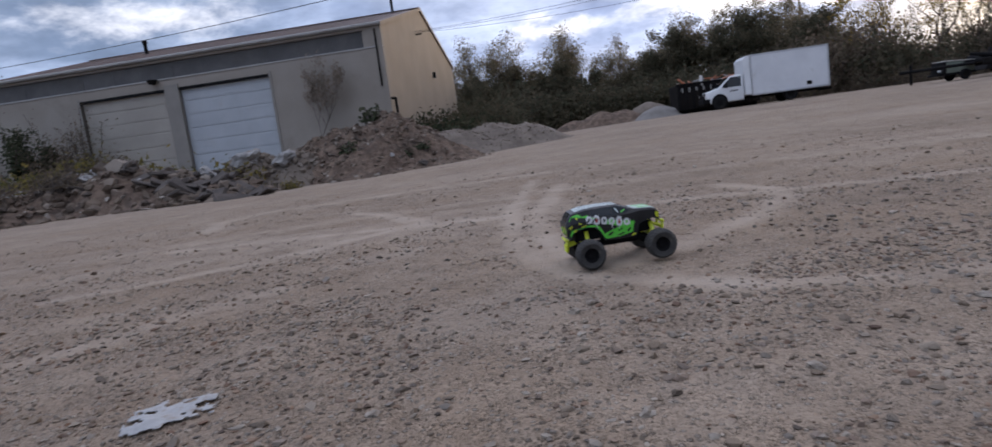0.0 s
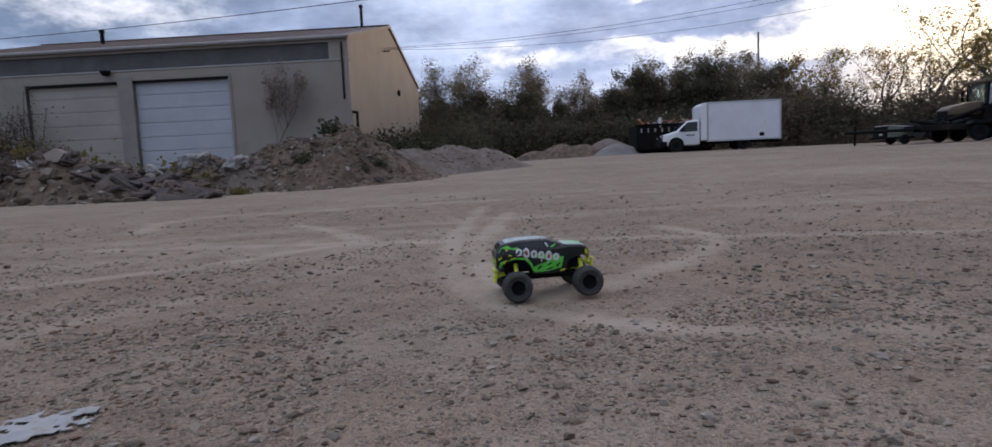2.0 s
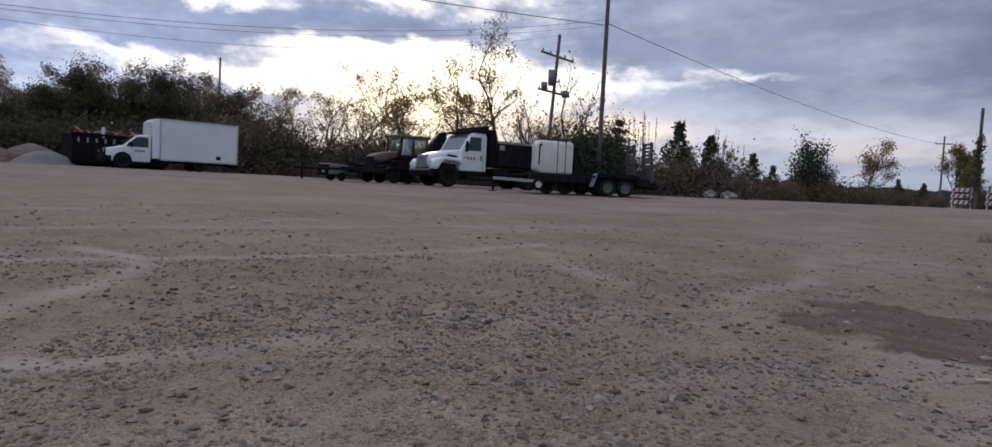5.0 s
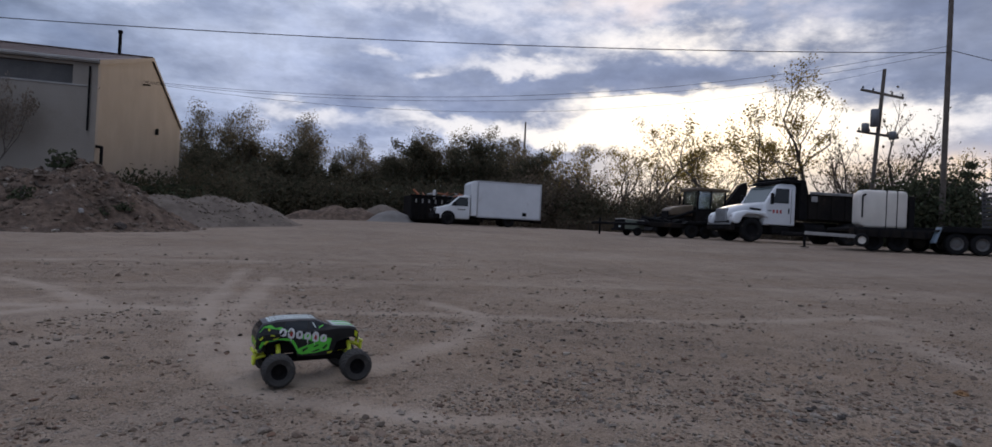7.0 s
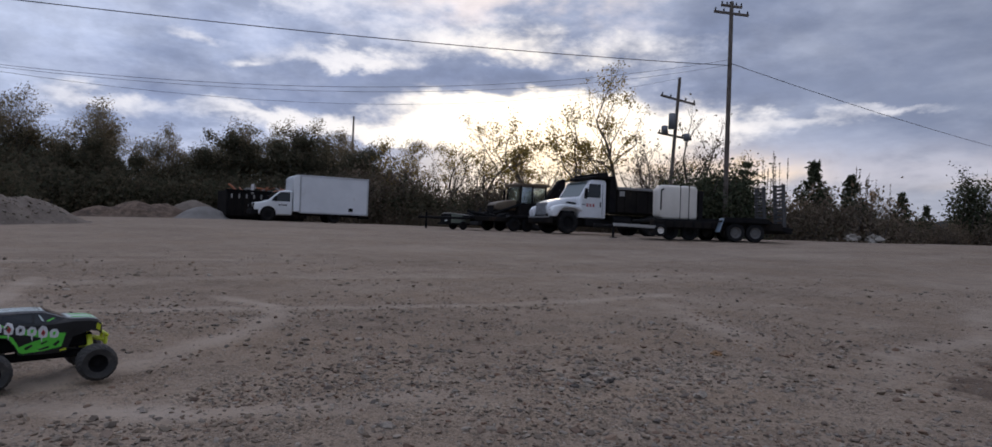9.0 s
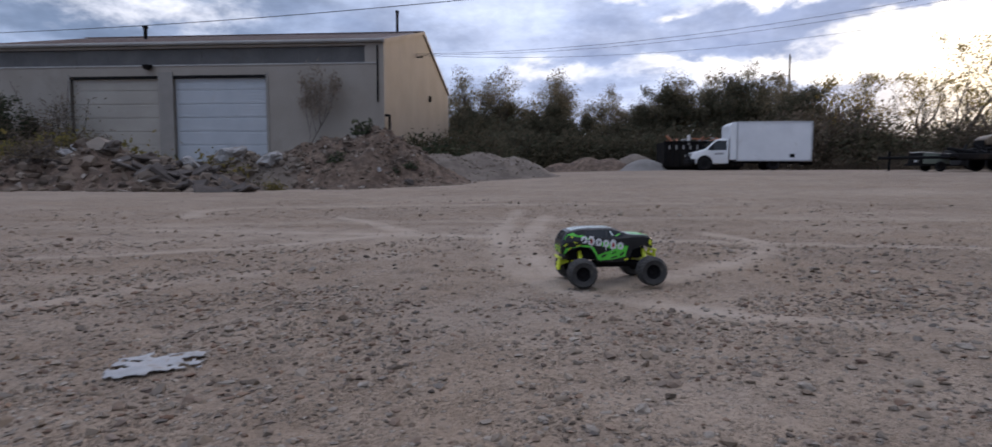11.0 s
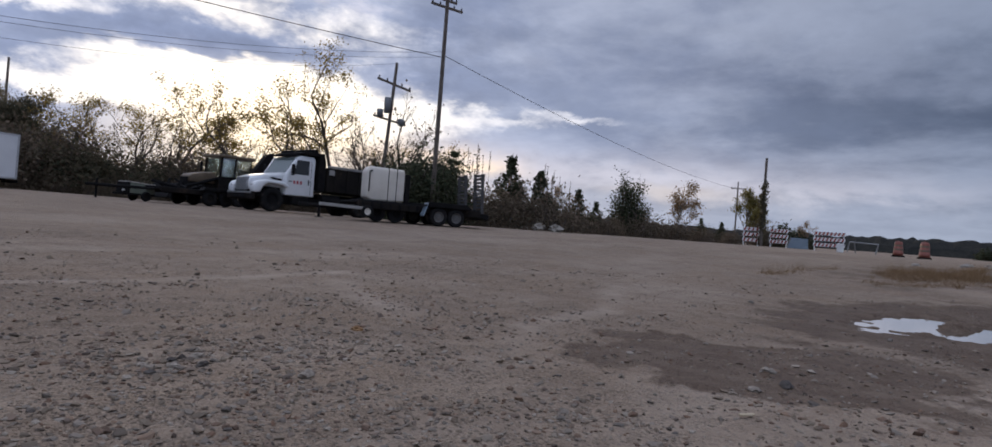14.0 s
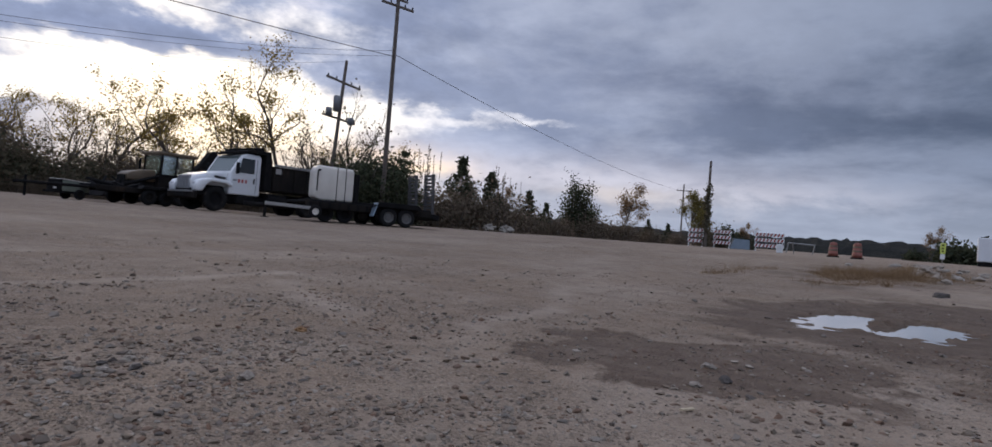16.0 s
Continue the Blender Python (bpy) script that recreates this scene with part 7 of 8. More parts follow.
reed = stalks("tall_weeds", "tall dead weed stalks against the evening sky", 63, 5, 1.3, 5.4, L_BROWN, "tall weeds beyond the trailer")
place(reed, [(61.4, 41, 0, 1.02), (62.2, 43, 60, 0.98), (67.6, 45, 200, 0.92), (68.4, 46, 260, 0.80), (60.4, 41, 40, 0.95)])
backing = thicket("evergreen_shrub", "dense dark evergreen shrub behind the trailer", "bush", 64, 1.7, 1.2, 3.6, 7600, 0.10, L_PINE, "shrubs behind the trailer", 46)
place(backing, [(57.2, 39, 0, 1.42), (58.4, 39.5, 70, 1.25), (55.6, 39, 280, 1.15), (56.4, 40.5, 190, 1.35), (-40.4, 35, 60, 1.1), (-41.9, 35, 130, 0.9), (-39.0, 34, 200, 0.8), (-43.4, 34, 260, 0.7)])
rust = thicket("brown_shrub", "tangled brown shrub beyond the trailer's ramps", "bush", 66, 1.9, 1.3, 2.7, 4200, 0.10, L_BROWN, "shrubs behind the trailer", 46)
place(rust, [(60.0, 40, 0, 0.95), (61.6, 41, 70, 1.05), (63.4, 42, 140, 1.1), (65.2, 43, 210, 1.0), (67.2, 45, 280, 0.9)])
palm = conifer("young_pine", "young dark pine with a spiky open top", 57, 5.4, 1.5, L_PINE, green, 9)
place(palm, [(59.6, 41, 0, 0.92)])
ivy = thicket("dark_shrub", "dark evergreen shrub beside the road", "bush", 62, 1.6, 1.4, 2.0, 1500, 0.22, L_PINE, "", 24)
place(ivy, [(86.9, 60, 0, 1.0), (88.2, 62, 90, 0.75), (102.6, 90, 30, 1.5), (104.5, 92, 120, 1.6), (100.2, 93, 60, 0.8)])
# by the workshop
wallbush = thicket("wall_shrub", "dark shrub growing against the workshop wall", "bush", 71, 0.7, 0.5, 5.4, 6000, 0.085, L_PINE, "shrubs by the workshop", 22)
place(wallbush, [(-35.4, 32.0, 0, 1.0), (-33.9, 31.8, 90, 0.75)])
brownbush = thicket("wall_shrub", "brown half-dead shrub against the workshop wall", "bush", 72, 1.2, 0.6, 4.6, 5200, 0.06, L_BROWN, "shrubs by the workshop", 40)
place(brownbush, [(-32.6, 31.5, 0, 1.0), (-34.0, 31.4, 50, 0.8)])
L_VINE = leaf_mat("dead_vine_leaves", (0.23, 0.19, 0.155), (0.29, 0.24, 0.195), (0.19, 0.16, 0.130), (0.25, 0.20, 0.16))
vine = tree("dead_vine", "brown dead vine climbing the workshop wall", "vine", 75, 4.9, 0.55, 3, 0.05, 7, 0.13, 0.085, L_VINE, thin=0.7, start=0.45, forks=(3, 4), straight=0.6)
vine.matrix_basis = pose(-6.95, 26.15, 0.05, 0, 0, 150)
vine.scale = (0.72, 0.30, 0.98)
hump = thicket("dark_weed", "dark weed tuft growing on the earth mound", "weeds", 76, 0.34, 0.3, 0.55, 420, 0.08, L_PINE, "", 18)
hump.matrix_basis = pose(-4.35, 20.35, top_earth(-4.35, 20.35) - 0.05)
for x, y, k in ((-3.75, 22.3, 1.5), (-2.6, 20.6, 0.6), (-2.1, 20.9, 0.7)):
    copy_thing(hump, pose(0, 0, 0)).matrix_basis = pose(x, y, top_earth(x, y) - 0.06, 0, 0, 90 * k) @ Matrix.Scale(k, 4)
lowgreen = thicket("weed_bush", "low green weeds at the foot of the wall", "bush", 73, 1.0, 0.7, 1.0, 2600, 0.07, L_PINE, "shrubs by the workshop", 20)
place(lowgreen, [(-38.2, 32, 0, 1.5), (-6.6, 27.2, 30, 1.7), (-5.0, 28.6, 60, 1.9), (-3.4, 30.0, 90, 2.0), (-1.6, 33, 120, 1.6), (-0.6, 37, 150, 1.7), (-8.9, 22.6, 200, 0.45)])
weeds = thicket("yellow_weeds", "yellowing weeds on the rubble bank", "weeds", 74, 0.9, 0.5, 0.9, 900, 0.075, L_YELLOW, "yellow weeds on the rubble", 24)
for n, (x, y, s) in enumerate([(-14.4, 20.9, 1.2), (-12.9, 20.8, 1.1), (-11.4, 20.9, 1.15), (-15.9, 21.0, 1.2), (-10.2, 21.0, 1.0), (-7.75, 20.0, 1.25), (-7.2, 19.9, 0.95), (-5.9, 18.9, 0.45), (-9.3, 20.9, 0.9), (-13.6, 19.6, 0.8), (-17.2, 20.9, 1.2)]):
    m = pose(x, y, top_rubble(x, y) - 0.05, 0, 0, 50 * n) @ Matrix.Scale(s, 4)
    if n == 0:
        weeds.matrix_basis = m
    else:
        copy_thing(weeds, pose(0, 0, 0)).matrix_basis = m


brush = thicket("rubble_brush", "low reddish-brown brush growing over the rubble bank", "bush", 77, 1.1, 0.8, 0.75, 1500, 0.055, L_BROWN, "brush on the rubble bank", 30)
for n, (x, y, k) in enumerate([(-15.6, 16.6, 1.0), (-14.0, 17.6, 1.1), (-12.6, 18.9, 1.0), (-16.4, 17.8, 1.2), (-14.9, 19.2, 1.2), (-11.6, 20.2, 0.9), (-17.4, 15.6, 1.0)]):
    m = pose(x, y, max(top_bank(x, y), top_rubble(x, y)) - 0.08, 0, 0, 60 * n) @ Matrix.Scale(k, 4)
    if n == 0:
        brush.matrix_basis = m
    else:
        copy_thing(brush, pose(0, 0, 0)).matrix_basis = m

# brown thicket between the box truck and the compressor
thick = thicket("brown_thicket", "tangled brown thicket behind the parked trucks", "bush", 65, 2.2, 1.4, 3.6, 6000, 0.115, L_BROWN, "brown thickets behind the trucks", 60)
place(thick, [(24.2, 50, 0, 1.25), (26.4, 50, 70, 1.38), (28.6, 51, 140, 1.35), (30.8, 52, 210, 1.15), (33.2, 52, 280, 1.0), (35.4, 52, 350, 1.1), (38.0, 50, 60, 1.0), (41.4, 50, 130, 0.85), (44.4, 49, 200, 0.8), (47.4, 47, 270, 0.72), (32.0, 54, 20, 0.9), (37.2, 53, 90, 0.8)], 0.12)


def make_grass():
    """Dry grass and litter along the far edge of the lot."""
    g = np.random.default_rng(77)
    n = 95000
    x, y = 13.5 + 14 * g.random(n), -5.6 + 7.4 * g.random(n)
    tuft = blob(x, y, 18.8, -2.2, 4.2, 1.3, -18, 0.5, 52.0, 1.6) + 0.55 * blob(x, y, 16.6, 0.6, 2.6, 0.45, -16, 0.6, 53.0, 1.2) + 0.5 * blob(x, y, 22.5, -4.2, 5.0, 1.4, -12, 0.6, 54.0, 1.6)
    keep = tuft * (0.1 + 1.5 * fbm(x * 2.2, y * 2.2, 51.0)) + 0.35 * (g.random(n) - 0.5) > 0.48
    x, y, tuft = x[keep], y[keep], tuft[keep]
    n = len(x)
    h = (0.02 + 0.15 * g.random(n) ** 1.8) * (0.25 + tuft) * (0.25 + 1.5 * smooth(0.30, 0.70, fbm(x * 1.7, y * 1.7, 55.0)))
    a = g.random(n) * 2 * np.pi
    lx, ly = g.normal(0, 0.13, n), g.normal(0, 0.13, n)
    z = level(x, y)
    w = 0.004
    v = np.stack([np.c_[x - w * np.cos(a), y - w * np.sin(a), z - 0.01], np.c_[x + w * np.cos(a), y + w * np.sin(a), z - 0.01], np.c_[x + lx, y + ly, z + h]], 1).reshape(-1, 3)
    me = bpy.data.meshes.new("dry_grass")
    me.from_pydata(v.tolist(), [], np.arange(3 * n).reshape(-1, 3).tolist())
    me.update()
    me.materials.append(L_DRY)
    tagged(new("dry_grass", me), "patchy dry brown grass on the gravel", "grass", kind="stuff")


make_grass()

# ---------------------------------------------------------------- poles, wires, roadside


def utility_pole(label, base, top, r, arms, name="utility_pole"):
    base, top = Vector(base), Vector(top)
    p = thing(name, label, "utility pole", Matrix.Translation(base))
    part("pole", tube(shape(), (0, 0, -0.3), tuple(top - base), r, r * 0.72, 14), M_POLE, p)
    for z, length, turn, tilt in arms:
        c = (top - base) * (z / (top - base).z)
        arm = box(shape(), (length, 0.10, 0.13), (0, 0, 0), (0, 0, 0), 0.01)
        ob = part("crossarm", arm, M_POLE, p)
        ob.matrix_basis = pose(c.x, c.y, c.z, 0, tilt, turn)
        for k in (-0.46, -0.22, 0.22, 0.46):
            ins = part("insulator", lathe(shape(), [(0.015, 0), (0.05, 0.03), (0.03, 0.06), (0.055, 0.10), (0.03, 0.15), (0.01, 0.18)], 8), M_DARK, ob)
            ins.matrix_basis = pose(k * length, 0, 0.06, 90, 0, 0)
    return p


P1, P2 = Vector((32.1, 20.1, 0.75)), Vector((33.9, 25.3, 0.8))
utility_pole("tall weathered wooden utility pole with a crossarm", P1, (32.1, 20.1, 13.7), 0.145, [(12.3, 2.0, -32, 3), (12.7, 1.2, -32, 3)])
pole_2 = utility_pole("leaning wooden utility pole carrying transformers", P2, (34.45, 25.05, 10.75), 0.13, [(8.55, 2.3, -34, 12), (6.25, 2.2, -34, 9)])
for x, z, r, h in ((-0.10, 6.75, 0.22, 1.0), (-0.55, 6.45, 0.20, 0.50), (0.90, 6.05, 0.20, 0.46)):
    c = Vector((34.45 - 33.9, 25.05 - 25.3, 9.95)) * (z / 9.95)
    a = radians(-34)
    can = lathe(shape(), [(0.02, 0), (r, 0.02), (r, h - 0.05), (r * 0.8, h), (0.02, h + 0.02)], 16)
    ob = part("transformer", can, M_GREY, pole_2, "grey cylindrical transformer", True)
    ob.matrix_basis = pose(c.x + (x - 0.25) * math.cos(a), c.y + (x - 0.25) * math.sin(a) - 0.15, c.z - 0.1, 90, 0, 0)
pole_3 = utility_pole("dark bare pole overgrown with ivy below", (55.6, 4.6, 0.9), (55.75, 4.6, 7.9), 0.13, [])
rng_ivy = random.Random(14)
ivy_tips = [Vector((rng_ivy.gauss(0, 0.10) + (0.30 if z < 1.2 else 0), rng_ivy.gauss(0, 0.10), z)) for z in np.linspace(0.1, 4.9, 60)]
part("ivy", leaves_mesh(random.Random(4), ivy_tips, 22, 0.13, 0.12, "ivy"), L_DARK, pole_3, "dark ivy round the pole")
utility_pole("distant utility pole with a single crossarm", (111.4, 13.2, 1.6), (111.4, 13.2, 11.4), 0.14, [(8.7, 2.2, -70, 0)])
utility_pole("distant thin pole above the wood", (52, 108, 1.6), (52, 108, 20.4), 0.22, [])
utility_pole("distant utility pole beyond the workshop", (-58.4, 49.2, 0.6), (-58.4, 49.2, 11.4), 0.15, [(9.9, 2.2, 60, 0)])


def cable(label, p, q, sag, r=0.012):
    p, q = Vector(p), Vector(q)
    pts = [p.lerp(q, k / 40) - Vector((0, 0, 4 * sag * (k / 40) * (1 - k / 40))) for k in range(41)]
    me = sweep(pts, r)
    me.materials.append(M_WIRE)
    tagged(new("cable", me), label, "cable", "overhead cables")


cable("black overhead line slung between utility poles", (32.0, 20.1, 10.18), (-58.4, 49.2, 10.57), 1.92, 0.019)
cable("black overhead line slung between utility poles", (32.2, 20.1, 10.33), (111.4, 13.2, 10.21), 0.95, 0.017)
cable("thin service cable from the workshop gable to a pole", (-3.0, 32.5, 6.43), (32.0, 20.0, 10.49), 1.45, 0.009)
cable("thin service cable from the workshop gable to a pole", (-3.0, 32.6, 6.40), (32.0, 20.0, 10.20), 1.50, 0.008)
cable("thin service cable from the workshop gable to a pole", (-3.0, 32.7, 6.40), (34.4, 25.05, 10.70), 1.80, 0.008)


def barricade(m, width, label):
    b = thing("road_barricade", label, "barricade", m, "striped road barricades")
    for s in (-1, 1):
        up_bm = box(shape(), (0.07, 0.07, 1.5), (s * (width / 2 - 0.1), 0, 0.76), (0, 0, 0), 0.008)
        part("upright", up_bm, M_BARR_WHITE, b)
        part("foot", box(shape(), (0.08, 1.1, 0.07), (s * (width / 2 - 0.1), 0, 0.035), (0, 0, 0), 0.01), M_BARR_WHITE, b)
    for z in (0.45, 0.88, 1.31):
        board = part("board", box(shape(), (width, 0.03, 0.26), (0, -0.05, z), (0, 0, 0), 0.004), M_BARR_WHITE, b)
        n = int(width / 0.26)
        for k in range(n):
            x0 = -width / 2 + 0.04 + k * (width - 0.05) / n
            out = [(x0, z - 0.12), (x0 + 0.13, z - 0.12), (min(width / 2 - 0.01, x0 + 0.23), z + 0.12), (min(width / 2 - 0.02, x0 + 0.10), z + 0.12)]
            part("stripe", slab(shape(), out, 0.006, "y", -0.072), M_BARR_RED, board)


for az, d, w in ((84.4, 55.0, 1.25), (86.5, 55.5, 1.35), (90.15, 55.0, 2.15)):
    x, y = d * math.sin(radians(az)) + 1.1, d * math.cos(radians(az))
    barricade(pose(x, y, float(gz(x, y)), 0, 0, -az), w, "red and white striped road barricade across the lot's exit")


def drum(az, d):
    x, y = d * math.sin(radians(az)) + 1.1, d * math.cos(radians(az))
    t = thing("traffic_drum", "faded orange traffic drum standing by the road", "traffic drum", pose(x, y, float(gz(x, y)), 0, 0, 0), "orange traffic drums")
    b = lathe(shape(), [(0.30, 0.08), (0.29, 0.32), (0.27, 0.33), (0.265, 0.58), (0.245, 0.59), (0.24, 0.84), (0.2, 0.98), (0.05, 1.0)], 20)
    ob = part("drum", b, M_ORANGE, t, "", True)
    ob.matrix_basis = pose(0, 0, 0, 90, 0, 0)
    for z, r in ((0.42, 0.272), (0.68, 0.248)):
        s = lathe(shape(), [(r, 0), (r - 0.004, 0.11)], 20)
        st = part("pale_band", s, M_TRACTOR, t)
        st.matrix_basis = pose(0, 0, z, 90, 0, 0)
    base = lathe(shape(), [(0.38, 0), (0.38, 0.07), (0.3, 0.09)], 20)
    bo = part("base", base, M_DARK, t)
    bo.matrix_basis = pose(0, 0, 0, 90, 0, 0)
    part("handle", box(shape(), (0.16, 0.03, 0.08), (0, 0, 1.02), (0, 0, 0), 0.01), M_ORANGE, t)


drum(94.8, 49)
drum(96.45, 46)
# bent metal frame leaning beside the barricades
x, y = 52.5, -2.3
fr = thing("metal_frame", "bent grey metal sign frame lying beside the barricades", "metal frame", pose(x, y, float(gz(x, y)), 0, 0, -92))
bm = shape()
for p, q in (((-1.0, 0, 0.02), (-0.9, 0, 0.78)), ((-0.9, 0, 0.78), (0.85, 0, 0.72)), ((0.85, 0, 0.72), (0.7, 0, 0.02)), ((-0.6, 0, 0.75), (-0.5, 0.3, 0.02))):
    tube(bm, p, q, 0.04, None, 8)
part("tubes", bm, M_STEEL, fr)
sb = thing("white_box", "small white box standing beside the barricade", "box", pose(53.0, -0.85, float(gz(53.0, -0.85)), 0, 0, -90))
part("case", box(shape(), (0.42, 0.3, 0.62), (0, 0, 0.31), (0, 0, 0), 0.03), M_BARR_WHITE, sb)
pn = thing("leaning_panel", "blue-grey metal panel leaning between the barricades", "metal panel", pose(56.2, 2.0, float(gz(56.2, 2.0)), 0, 0, -88))
part("sheet", slab(shape(), [(-0.75, 0.02), (-0.45, 0.85), (0.7, 0.8), (0.75, 0.02)], 0.05, "y", 0.0, 0.01), M_BLUE, pn)
part("prop", tube(shape(), (-0.8, -0.02, 0.0), (-0.5, -0.02, 0.9), 0.03, None, 6), M_STEEL, pn)
# yellow-green school sign on a post
x, y = 62 * math.sin(radians(101.9)) + 1.1, 62 * math.cos(radians(101.9))
sg = thing("road_sign", "fluorescent yellow-green road sign on a post", "road sign", pose(x, y, float(gz(x, y)), 0, 0, -101))
part("post", tube(shape(), (0, 0, -0.1), (0, 0, 1.9), 0.035, None, 8), M_STEEL, sg)
pl = part("panel", box(shape(), (0.36, 0.02, 0.84), (0, -0.05, 1.25), (0, 0, 0), 0.02), M_SIGN, sg)
part("lower_panel", box(shape(), (0.32, 0.02, 0.38), (0, -0.05, 0.60), (0, 0, 0), 0.02), M_BARR_WHITE, sg, "white lower panel")
for z in (1.50, 1.25, 1.02):
    part("dark_bar", box(shape(), (0.16, 0.008, 0.12), (0, -0.064, z), (0, 0, 0), 0.01), M_DARK, pl)


def parked_car(m):
    t = thing("parked_car", "white car parked beyond the road", "car", m)
    part("body", slab(shape(), [(-2.1, 0.3), (-2.15, 0.75), (-1.9, 0.9), (1.0, 0.92), (2.0, 0.78), (2.15, 0.6), (2.1, 0.3)], 1.7, "y", -0.85, 0.08), M_WHITE, t, "", True)
    part("cabin", slab(shape(), [(-1.75, 0.9), (-1.3, 1.42), (0.2, 1.45), (1.0, 0.92)], 1.45, "y", -0.725, 0.06), M_GLASS, t)
    part("roof", box(shape(), (1.5, 1.35, 0.05), (-0.55, 0, 1.45), (0, 0, 0), 0.02), M_WHITE, t)
    for x in (-1.3, 1.35):
        for s in (-1, 1):
            wheel(t, "wheel", (x, s * 0.78, 0.32), 0.32, 0.2, 0.19, M_STEEL)


x, y = 92 * math.sin(radians(103.0)) + 1.1, 92 * math.cos(radians(103.0))
parked_car(pose(x, y, float(gz(x, y)), 0, 0, -12))
x, y = 72 * math.sin(radians(104.8)) + 1.1, 72 * math.cos(radians(104.8))
ct = thing("site_trailer", "white site trailer beside the road", "trailer", pose(x, y, float(gz(x, y)), 0, 0, -14))
part("shell", box(shape(), (3.4, 2.2, 2.1), (0, 0, 1.45), (0, 0, 0), 0.06), M_BOXWHITE, ct)
part("window", box(shape(), (1.0, 0.03, 0.5), (0.4, -1.11, 1.75), (0, 0, 0), 0.01), M_GLASS, ct)
part("skirt", box(shape(), (3.2, 2.0, 0.4), (0, 0, 0.2), (0, 0, 0), 0.01), M_DARK, ct)
for k, (x, y, s) in enumerate([(38.6, 16.2, 0.42), (39.0, 15.25, 0.46), (38.2, 17.1, 0.24)]):
    lump("boulder", (s * 1.1, s * 0.8, s * 0.6), 5.0 + k, M_ROCK, "pale weathered boulder at the lot's edge", "boulder", pose(x, y, float(gz(x, y)) + s * 0.35, 0, 0, 40 * k), "boulders at the lot's edge", jag=0.7)
rng = random.Random(9)
for k in range(16):
    x, y = rng.uniform(20, 30), rng.uniform(-5.5, -2.2)
    s = rng.uniform(0.05, 0.16)
    lump("chunk", (s * 1.2, s, s * 0.55), 60.0 + k, M_ROCK, "pale concrete chunk among dry grass", "rubble chunk", pose(x, y, float(gz(x, y)) + s * 0.2, 5, 8, 33 * k), "chunks in the dry grass", jag=0.45, sub=2)


def far_hill():
    """Wooded ridge far beyond the road."""
    n = 220
    az = np.radians(np.linspace(60, 150, n))
    prof = 13.5 + 9 * fbm(np.degrees(az) * 0.12, az * 0, 61.0) + 1.6 * fbm(np.degrees(az) * 1.6, az * 0, 62.0) - 8 * smooth(98, 108, np.degrees(az))
    verts, faces = [], []
    rows = [(560, 0.0), (575, 0.55), (600, 0.85), (640, 1.0), (760, 0.9)]
    for d, h in rows:
        for a, p in zip(az, prof):
            x, y = d * math.sin(a), d * math.cos(a)
            verts.append((x, y, 1.8 + h * p + (2.6 * (float(fbm(np.array([a * 420]), np.array([d * 0.1]), 63.0)[0]) - 0.5) * 2 if h else -0.5)))
    for r in range(len(rows) - 1):
        for k in range(n - 1):
            faces.append((r * n + k, r * n + k + 1, (r + 1) * n + k + 1, (r + 1) * n + k))
    me = mesh_from("far_hill", verts, faces)
    me.materials.append(mat("far_woods", (0.020, 0.021, 0.020), (0.036, 0.035, 0.030), 0.05, 0.95, 0, 0.8, 0.4, spec=0.05))
    tagged(new("far_hill", me), "dark wooded ridge on the horizon", "hill", kind="structure")


far_hill()

# ---------------------------------------------------------------- single gravel stones near the path


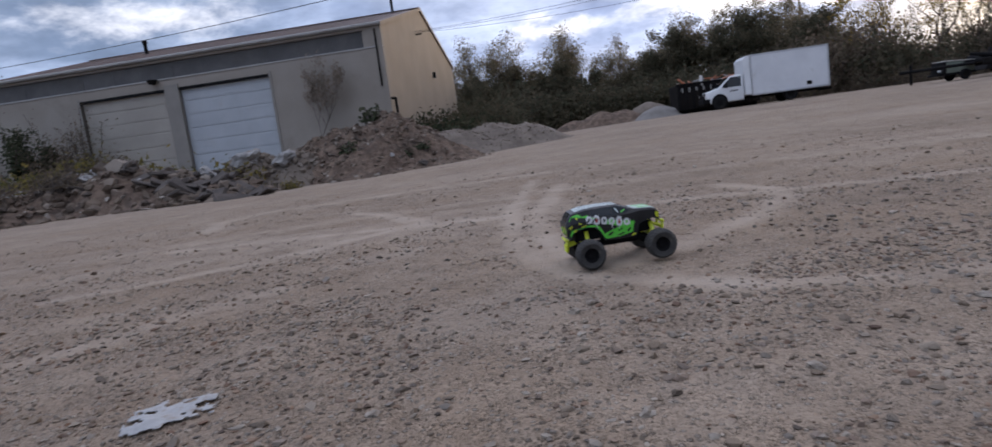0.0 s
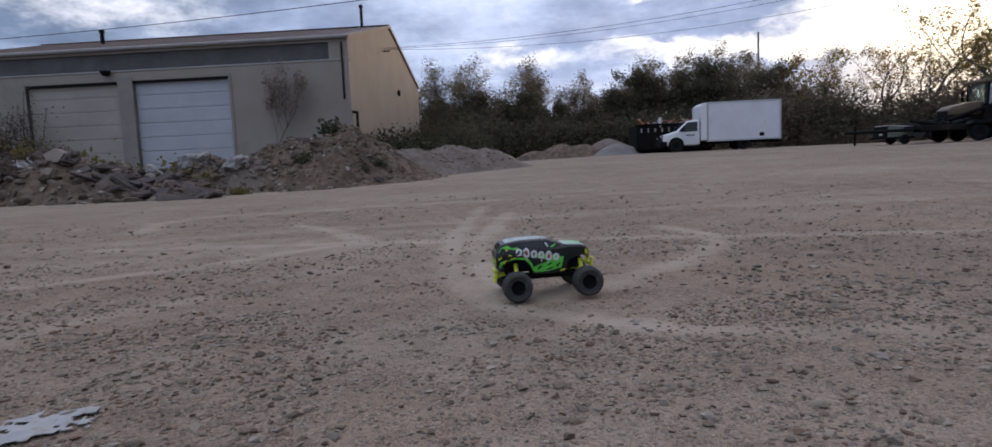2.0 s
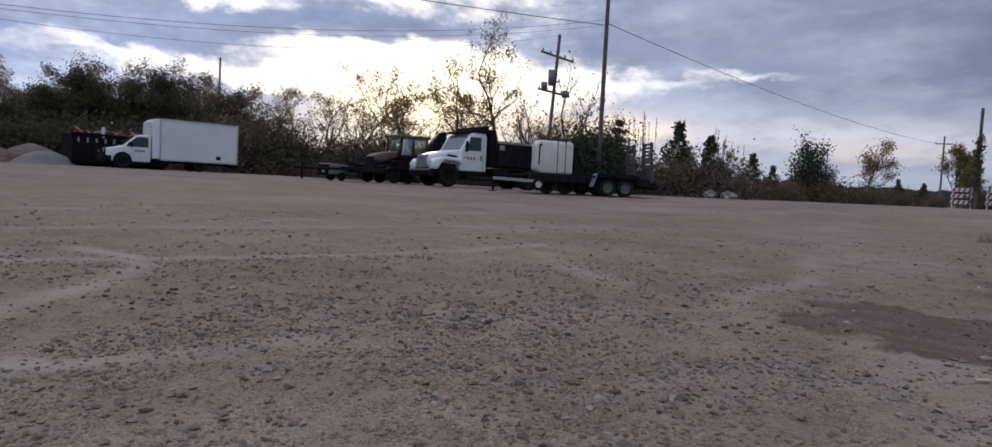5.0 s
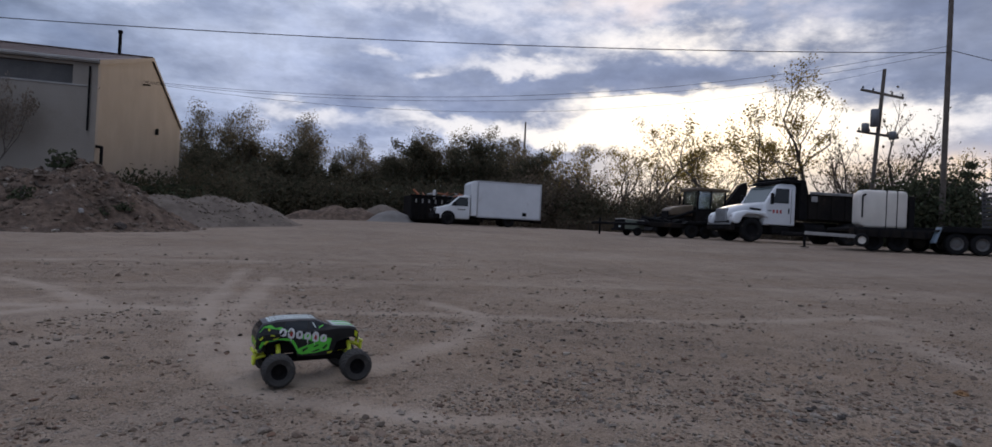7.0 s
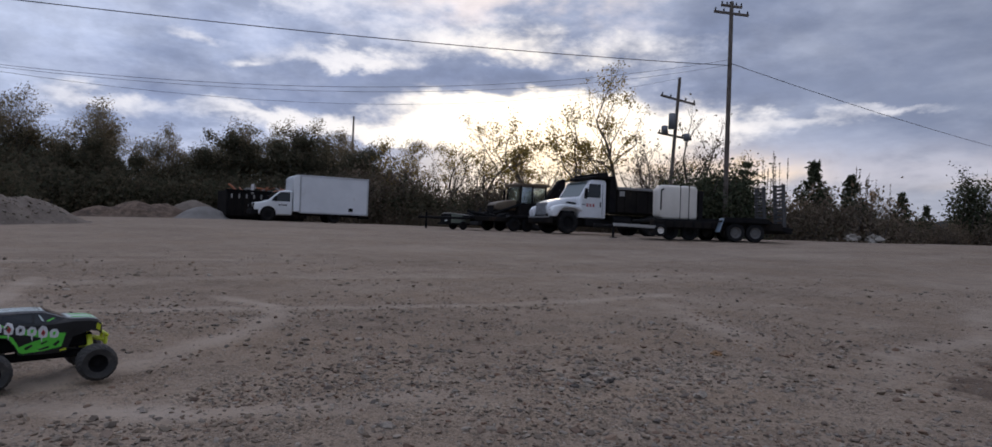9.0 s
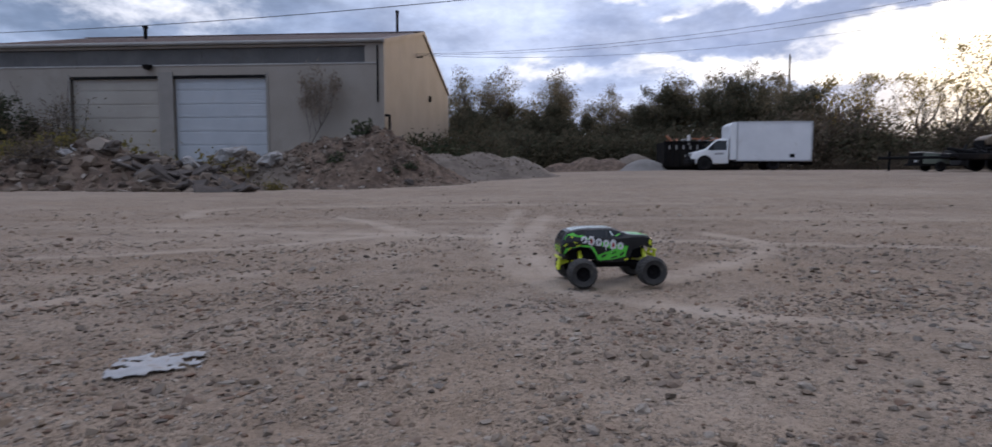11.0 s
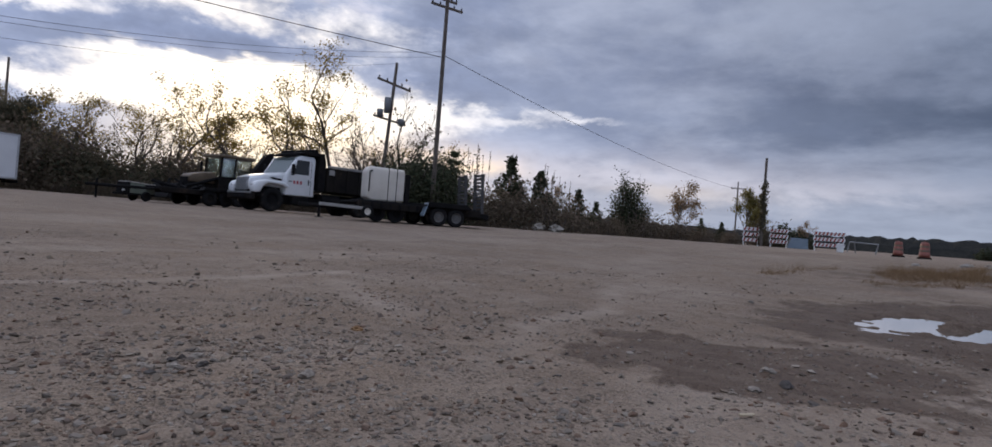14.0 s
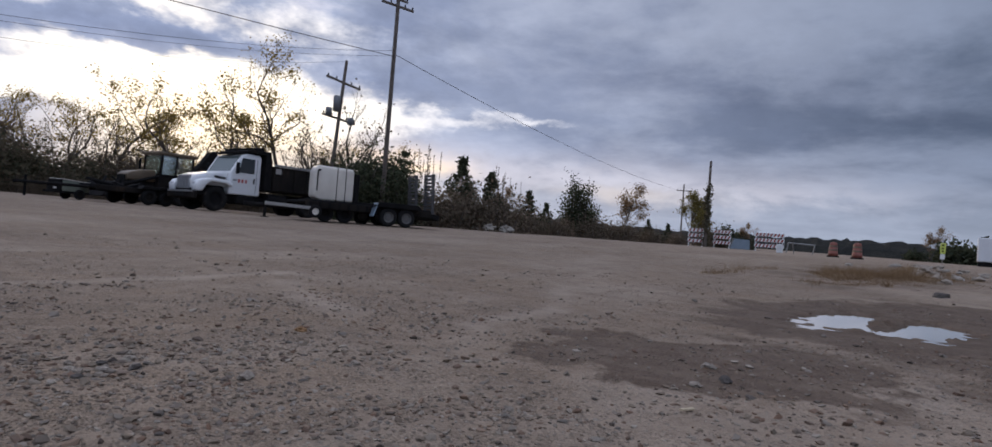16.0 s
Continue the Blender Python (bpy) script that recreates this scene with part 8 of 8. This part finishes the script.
def piece_mat():
    """Angular gravel, a tone for each stone."""
    m = bpy.data.materials.new("single_stone")
    m.use_nodes = True
    m.node_tree.nodes.clear()
    n = Nodes(m.node_tree)
    pick = n.add("ShaderNodeObjectInfo").outputs["Random"]
    where = n.add("ShaderNodeTexCoord").outputs["Object"]
    f = n.noise(where, 90.0, 5.0, 0.7)
    tones = [(0.075, 0.058, 0.046), (0.23, 0.180, 0.136), (0.16, 0.120, 0.089), (0.31, 0.252, 0.194), (0.21, 0.158, 0.116), (0.37, 0.310, 0.248), (0.165, 0.138, 0.114), (0.28, 0.196, 0.146), (0.12, 0.097, 0.079), (0.25, 0.208, 0.168)]
    col = n.ramp(pick, [(k / (len(tones) - 1), c) for k, c in enumerate(tones)])
    col = n.mix(n.span(f, 0.42, 0.68), col, n.mix(0.55, (0.22, 0.175, 0.135), col))
    nor = n.add("ShaderNodeBump", {"Strength": 0.5, "Distance": 0.002, "Height": f}).outputs[0]
    b = n.add("ShaderNodeBsdfPrincipled", {"Base Color": col, "Roughness": 0.88, "Normal": nor, "Specular IOR Level": 0.05})
    n.add("ShaderNodeOutputMaterial", {"Surface": b.outputs[0]})
    return m


M_PIECE = piece_mat()
rng = random.Random(88)
shapes = []
for k in range(14):
    bm = shape()
    for j in range(15):
        d = Vector((rng.gauss(0, 1), rng.gauss(0, 1), rng.gauss(0, 1))).normalized()
        bm.verts.new(Vector((d.x * rng.uniform(0.9, 1.25), d.y * rng.uniform(0.65, 0.9), d.z * rng.uniform(0.55, 0.78))))
    bmesh.ops.convex_hull(bm, input=bm.verts[:])
    bmesh.ops.delete(bm, geom=[v for v in bm.verts if not v.link_faces], context="VERTS")
    me = bpy.data.meshes.new("stone")
    bm.to_mesh(me)
    bm.free()
    me.materials.append(M_PIECE)
    shapes.append(me)
placed = 0
while placed < 290:
    r, a = math.sqrt(rng.uniform(1.15**2, 2.9**2)), radians(rng.uniform(-50, 88))
    x, y = r * math.sin(a), r * math.cos(a)
    s = 0.009 + 0.016 * rng.random() ** 2.2
    clump = float(fbm(np.array([x * 0.9]), np.array([y * 0.9]), 41.0)[0])
    if rng.random() > 0.25 + 1.6 * (clump - 0.4) or abs(x + 0.93) < 0.13 and abs(y - 1.99) < 0.11:
        continue
    ob = new("stone", shapes[placed % 14])
    ob.parent = ground
    ob.matrix_basis = pose(x, y, float(level(x, y)) + s * 0.22, rng.uniform(-18, 18), rng.uniform(-18, 18), rng.uniform(0, 360)) @ Matrix.Scale(s, 4)
    placed += 1
